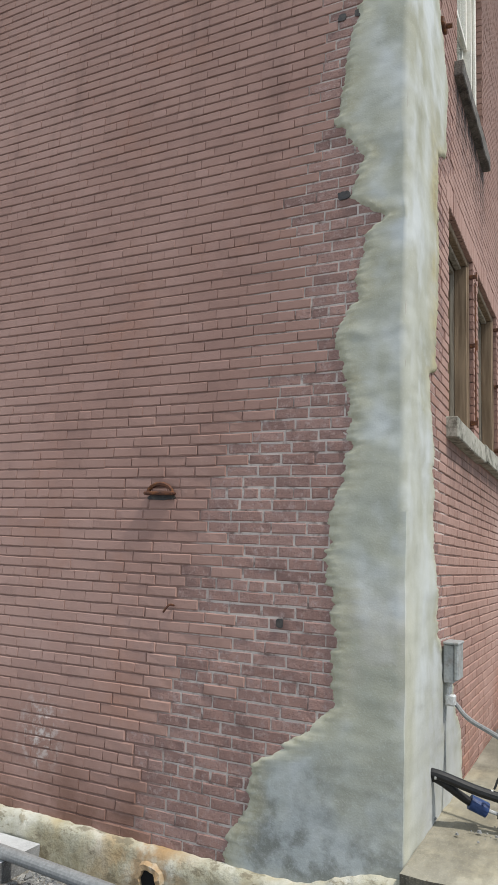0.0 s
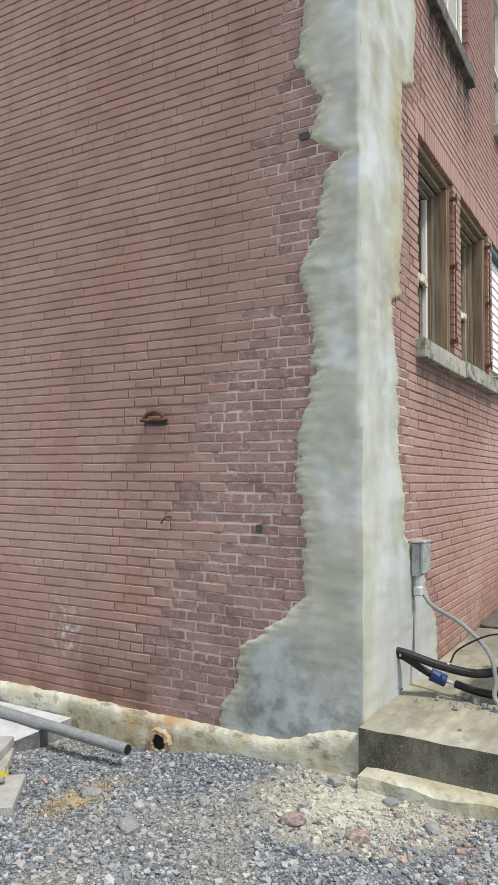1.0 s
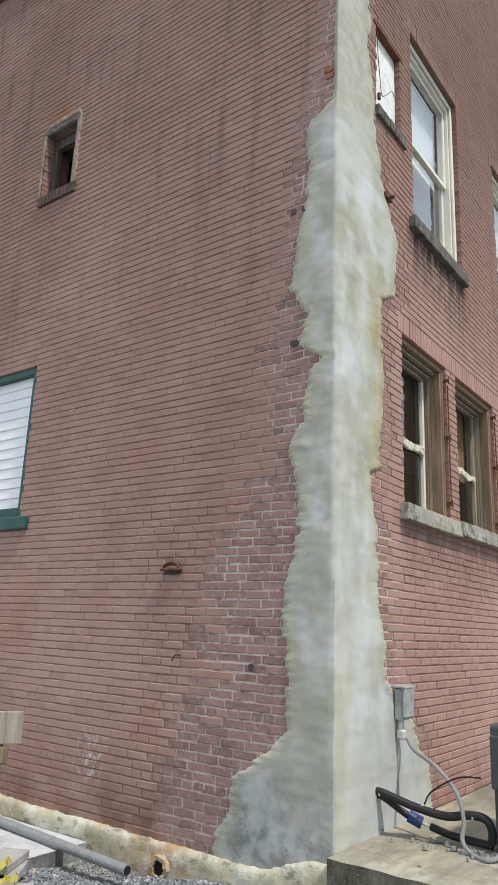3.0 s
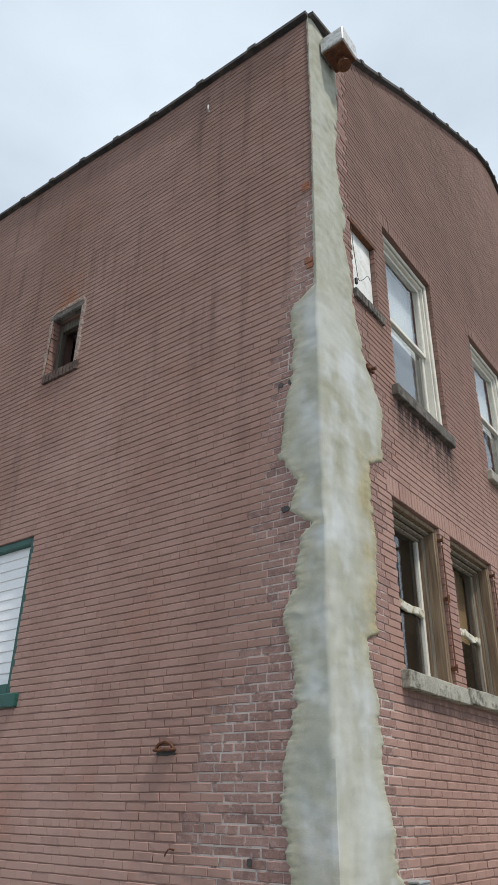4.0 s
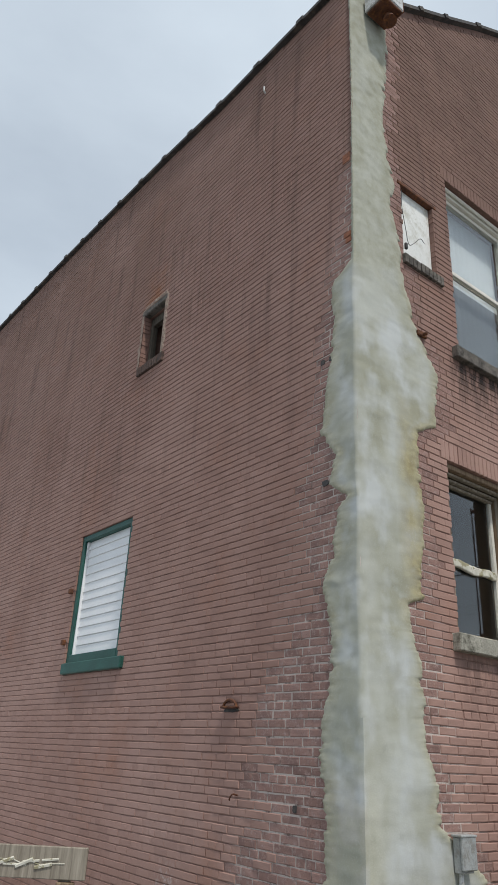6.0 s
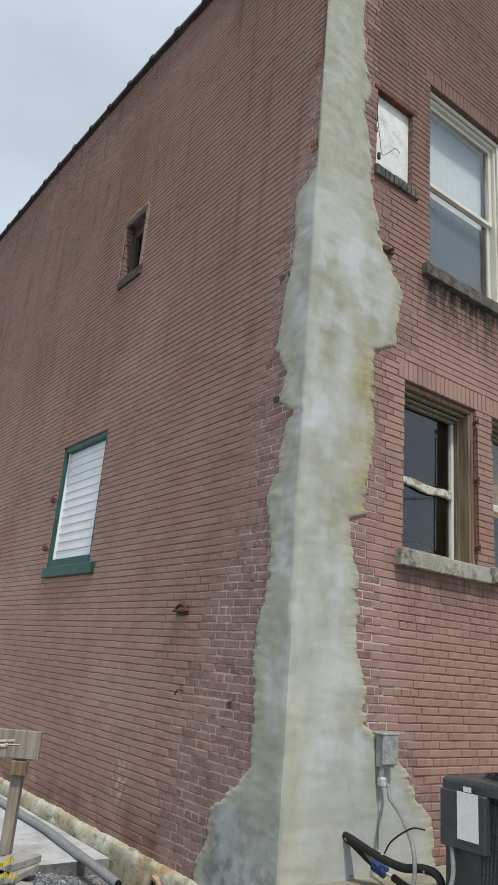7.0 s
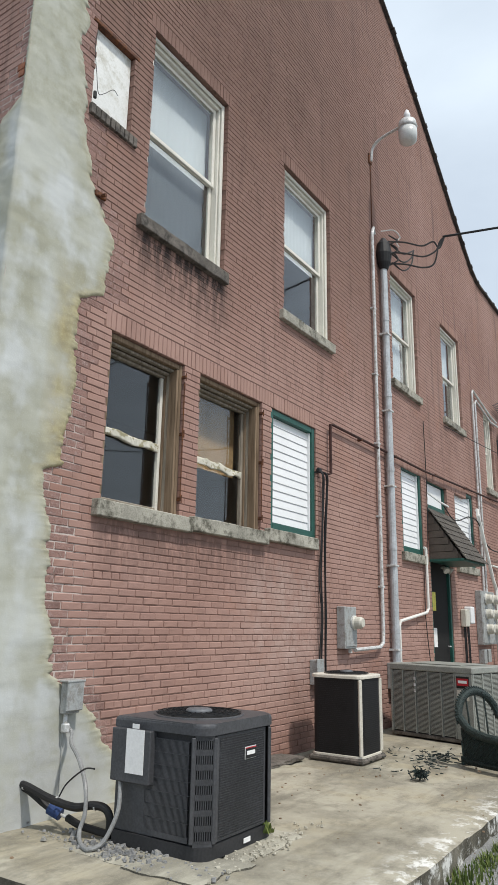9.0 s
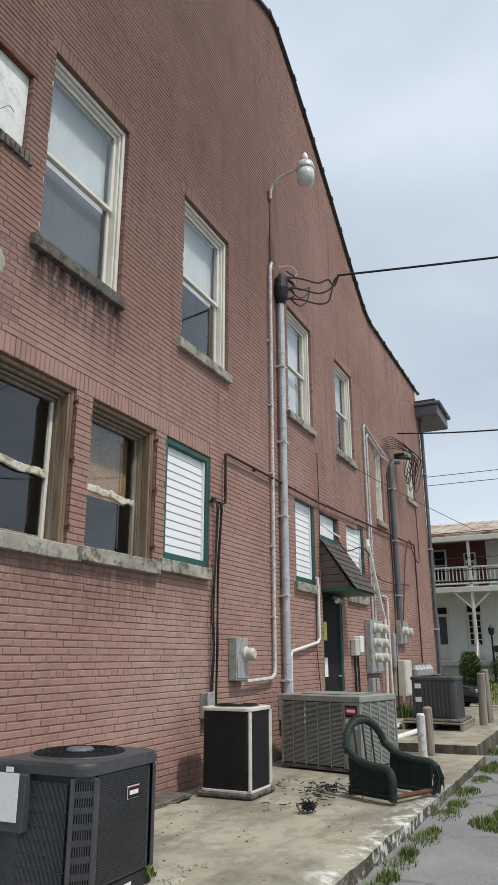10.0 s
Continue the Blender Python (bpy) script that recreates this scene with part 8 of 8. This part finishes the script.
shrub(24.2, -0.35, 0.55, 0.36, 1.25, 1)
shrub(26.4, -1.6, 0.78, 0.7, 1.0, 2)
shrub(26.6, -3.2, 0.80, 0.8, 1.1, 3)
lp = thing("lamp_post", (26.2, -0.95, 0.75), "slim black garden lamp post by the walk", "lamp")
part("post", lathe([(0.06, 0), (0.04, 0.1), (0.035, 1.75)], 10, pose(26.2, -0.95, 0.74)), M_BLACK, lp)
part("lantern", lathe([(0.05, 0), (0.1, 0.05), (0.12, 0.25), (0.05, 0.33), (0.01, 0.4)], 8, pose(26.2, -0.95, 2.49)), M_BLACK, lp)
part("mail_box", one_box(26.1, 26.35, -1.26, -1.0, 1.85, 2.1, 0.02), M_BLACK, lp)


def car():
    """A parked dark hatchback seen from its tail, nose away along y."""
    ob = thing("car", (20.2, -0.2, 0.1), "black parked car by the street", "car")
    z = 0.10
    m = pose(20.2, 0.9, z, 0, 0, 0)
    prof = [(-2.1, 0.30), (-2.15, 0.55), (-2.0, 0.72), (-1.15, 0.86), (-0.5, 1.30), (0.9, 1.36), (1.75, 0.95), (2.05, 0.88), (2.1, 0.4), (2.0, 0.28)]
    bm = bmesh.new()
    rows = []
    for x, k in ((-0.85, 0.93), (-0.8, 1.0), (0.8, 1.0), (0.85, 0.93)):
        rows.append([bm.verts.new(m @ Vector((x * (0.86 if h > 1.0 else 1), y * k, h))) for y, h in prof])
    for a, b in zip(rows, rows[1:]):
        for i in range(len(prof)):
            q = (i + 1) % len(prof)
            bm.faces.new((a[i], a[q], b[q], b[i]))
    bm.faces.new(rows[0])
    bm.faces.new(rows[-1][::-1])
    bmesh.ops.bevel(bm, geom=bm.edges[:], offset=0.04, segments=2, affect="EDGES")
    part("body", bm, M_CARPAINT, ob, smooth=True)
    for x in (-0.78, 0.78):
        for y in (-1.35, 1.3):
            wh = part("wheel", lathe([(0.30, -0.1), (0.33, -0.07), (0.33, 0.07), (0.30, 0.1)], 24, m @ pose(x, y, 0.33, 0, 90, 0)), M_BLACK, ob)
            part("rim", lathe([(0.21, -0.11), (0.21, 0.11)], 16, m @ pose(x, y, 0.33, 0, 90, 0)), M_GALV, wh)
    for x in (-0.6, 0.6):
        part("headlight", one_box(x - 0.18, x + 0.18, -2.16, -2.06, 0.58, 0.68, 0.02, m), M_LENS, ob)
    part("windscreen", one_box(-0.62, 0.62, -1.02, -0.62, 0, 0.02, 0, m @ pose(0, -0.02, 0.92 + 0.08, 0, 0, 0) @ Matrix.Identity(4)), M_GLASS, ob)
    part("bumper", one_box(-0.8, 0.8, -2.2, -2.1, 0.32, 0.46, 0.03, m), M_BLACK, ob)


car()

# ---- bricks ----
def build_bricks(wall, at, u1, top, holes, skip, bare, open_below, zone, z0):
    r = random.Random(3)
    rows = brick_rows(0.012, u1, z0, top, holes, skip, bare, open_below, r)
    near = [b for b in rows if zone[0] < b[0] < zone[1] and zone[2] < b[2] < zone[3]][:300]
    chosen = set(near)
    flaked, jointed, flush = [], [], []
    for b in rows:
        if b not in chosen:
            um, zm = (b[0] + b[1]) / 2, (b[2] + b[3]) / 2
            (flaked if bare(um, zm) else jointed if zm < open_below else flush).append(b)
    for some, mat, flat in ((flaked, M_BARE, False), (jointed, M_BRICK, False), (flush, M_BRICK, True)):
        if some:
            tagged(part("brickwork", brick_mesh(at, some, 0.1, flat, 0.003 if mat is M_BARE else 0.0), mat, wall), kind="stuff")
    kinds = {}
    for a, b, c, d in near:
        w = round((b - a) / 0.012) * 0.012
        mat = M_BARE if bare((a + b) / 2, (c + d) / 2) else M_BRICK
        if (w, mat.name, 0) not in kinds:
            for q in range(5):
                kinds[w, mat.name, q] = rough_brick(at, w, d - c, int(w * 1000) + q, mat)
        ob = new("brick", kinds[w, mat.name, r.randrange(5)])
        ob.location = at((a + b) / 2, r.uniform(-0.003, 0.003) + (0.003 if mat is M_BARE else 0.0), (c + d) / 2 + r.uniform(-0.0012, 0.0012))
        ob.parent = wall


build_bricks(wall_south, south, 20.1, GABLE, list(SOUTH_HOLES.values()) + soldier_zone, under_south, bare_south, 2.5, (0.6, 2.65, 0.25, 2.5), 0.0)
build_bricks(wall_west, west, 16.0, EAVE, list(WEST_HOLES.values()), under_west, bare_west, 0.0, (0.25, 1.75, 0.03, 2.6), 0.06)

# soldier courses
for a, b, z in SOLDIERS:
    rows = []
    u = a
    while u < b - 0.05:
        rows.append((u, u + COURSE - 0.008, z + 0.004, z + 3 * COURSE - 0.005))
        u += COURSE
    tagged(part("soldier_course", brick_mesh(south, rows), M_BRICK, wall_south), kind="stuff")

# ---- gravel ----
SPILLS = ((-1.03, 1.29, 0.30, 0.13), (-1.48, -1.27, 0.26, 0.18), (-1.97, -0.98, 0.20, 0.10))


def build_crumbs(name, count, cx, cy, rx, ry, low, mean, top, mat, label, cat, seed, floor=None):
    """A loose scatter of broken crumbs, thickest in the middle."""
    r = np.random.RandomState(seed)
    verts, faces = [], []
    for _ in range(count):
        x, y = cx + rx * r.normal() * 0.5, cy + ry * r.normal() * 0.5
        if floor is None and x > -0.1 - 0.15 * (y < -0.05):
            continue
        s = min(top, low + r.exponential(mean))
        base = len(verts)
        z = (ground_z(x, y) if floor is None else floor) + s * 0.35
        a = r.uniform(0, 6.283)
        for k in range(10):
            ring, i = divmod(k, 5)
            w = a + i * 1.2566 + r.uniform(-0.3, 0.3)
            d = s * r.uniform(0.7, 1.3) * (1.0 if ring == 0 else 0.7)
            verts.append((x + d * math.cos(w), y + d * math.sin(w), z + s * (-0.5 + 0.95 * ring) + s * r.uniform(-0.15, 0.15)))
        faces.append(tuple(base + 4 - i for i in range(5)))
        faces.append(tuple(base + 5 + i for i in range(5)))
        faces += [(base + i, base + (i + 1) % 5, base + 5 + (i + 1) % 5, base + 5 + i) for i in range(5)]
    me = bpy.data.meshes.new(name)
    me.from_pydata(verts, [], faces)
    tagged(part(name, me, mat), label, cat, kind="stuff")


build_crumbs("cement_crumbs", 3600, -0.42, -0.12, 0.52, 0.50, 0.003, 0.0045, 0.034, M_DUST, "crumbled pale cement fallen below the patched corner", "rubble", 4)
build_crumbs("brick_crumbs", 220, -0.55, -0.62, 0.5, 0.6, 0.005, 0.006, 0.032, M_PINKROCK, "pink brick crumbs strewn over the gravel", "rubble", 5)
build_crumbs("sand_grains", 1500, -1.03, 1.29, 0.40, 0.20, 0.002, 0.0028, 0.011, M_SAWDUST, "loose orange sand grains strewn over the gravel", "sand", 14)
build_crumbs("sand_grains", 1500, -1.50, -1.25, 0.42, 0.30, 0.002, 0.0030, 0.012, M_SAWDUST, "loose yellow sand grains strewn over the gravel", "sand", 15)
build_crumbs("pad_crumbs", 420, 0.62, -1.05, 0.16, 0.75, 0.003, 0.006, 0.032, M_GREYSTONE, "grey crumbs broken from the pad under the condenser", "rubble", 21, 0.262)
build_crumbs("pad_crumbs", 320, 1.15, -1.72, 0.75, 0.12, 0.003, 0.005, 0.024, M_DUST, "pale crumbs broken from the pad under the condenser", "rubble", 22, 0.258)
build_crumbs("leaf_litter", 260, 3.0, -1.5, 3.2, 1.5, 0.003, 0.004, 0.016, M_BROWN, "dry brown leaf scraps blown over the slab", "litter", 23, 0.245)
build_crumbs("paint_flecks", 140, -1.90, -0.06, 0.22, 0.16, 0.004, 0.004, 0.016, M_PINKROCK, "reddish paint chips spilled on the gravel", "rubble", 6)


def build_gravel():
    r = np.random.RandomState(9)
    verts, faces = [], []
    cube = [(-1, -1, -1), (1, -1, -1), (1, 1, -1), (-1, 1, -1), (-1, -1, 1), (1, -1, 1), (1, 1, 1), (-1, 1, 1)]
    quads = [(0, 3, 2, 1), (4, 5, 6, 7), (0, 1, 5, 4), (1, 2, 6, 5), (2, 3, 7, 6), (3, 0, 4, 7)]
    n = 0
    while n < 78000:
        x, y = r.uniform(-3.6, 0.2), r.uniform(-2.9, 2.6)
        if x > -0.1 and y > -2.7:
            continue
        if r.rand() > min(1.0, (x + 3.6) / 0.7, (y + 2.9) / 0.6):
            continue
        if x > -0.25 and y > -2.2 and y < -0.05:
            continue
        if y > 2.22 or x > -0.08:
            continue
        if noise.noise(Vector((x * 1.1, y * 1.1, 4.0))) < r.uniform(-0.75, -0.05) * 1.2 and r.rand() < 0.8:
            continue
        if r.rand() < 0.8 and any(((x - a) / c) ** 2 + ((y - b) / d) ** 2 < r.uniform(0.4, 1.2) for a, b, c, d in SPILLS):
            continue
        bare = math.hypot(x + 0.35, y + 0.1)
        if bare < 0.62 and r.rand() < 0.8:
            continue
        s = min(0.021, 0.0042 + r.exponential(0.0028))
        ax = s * r.uniform(0.7, 1.4, 3) * (1, 1, 0.75)
        a, tilt = r.uniform(0, 6.283), r.uniform(-0.5, 0.5)
        ca, sa, ct, st = math.cos(a), math.sin(a), math.cos(tilt), math.sin(tilt)
        z = ground_z(x, y) + ax[2] * 0.35
        base = len(verts)
        j = r.uniform(0.32, 1.12, (8, 3))
        for k, c in enumerate(cube):
            p = (c[0] * ax[0] * j[k, 0], c[1] * ax[1] * j[k, 1], c[2] * ax[2] * j[k, 2])
            p = (p[0], p[1] * ct - p[2] * st, p[1] * st + p[2] * ct)
            verts.append((x + p[0] * ca - p[1] * sa, y + p[0] * sa + p[1] * ca, z + p[2]))
        faces += [tuple(base + i for i in q) for q in quads]
        n += 1
    me = bpy.data.meshes.new("gravel")
    me.from_pydata(verts, [], faces)
    ob = part("gravel", me, M_STONE)
    tagged(ob, "loose blue-grey crushed stone with sandy dust", "gravel", kind="stuff")


build_gravel()
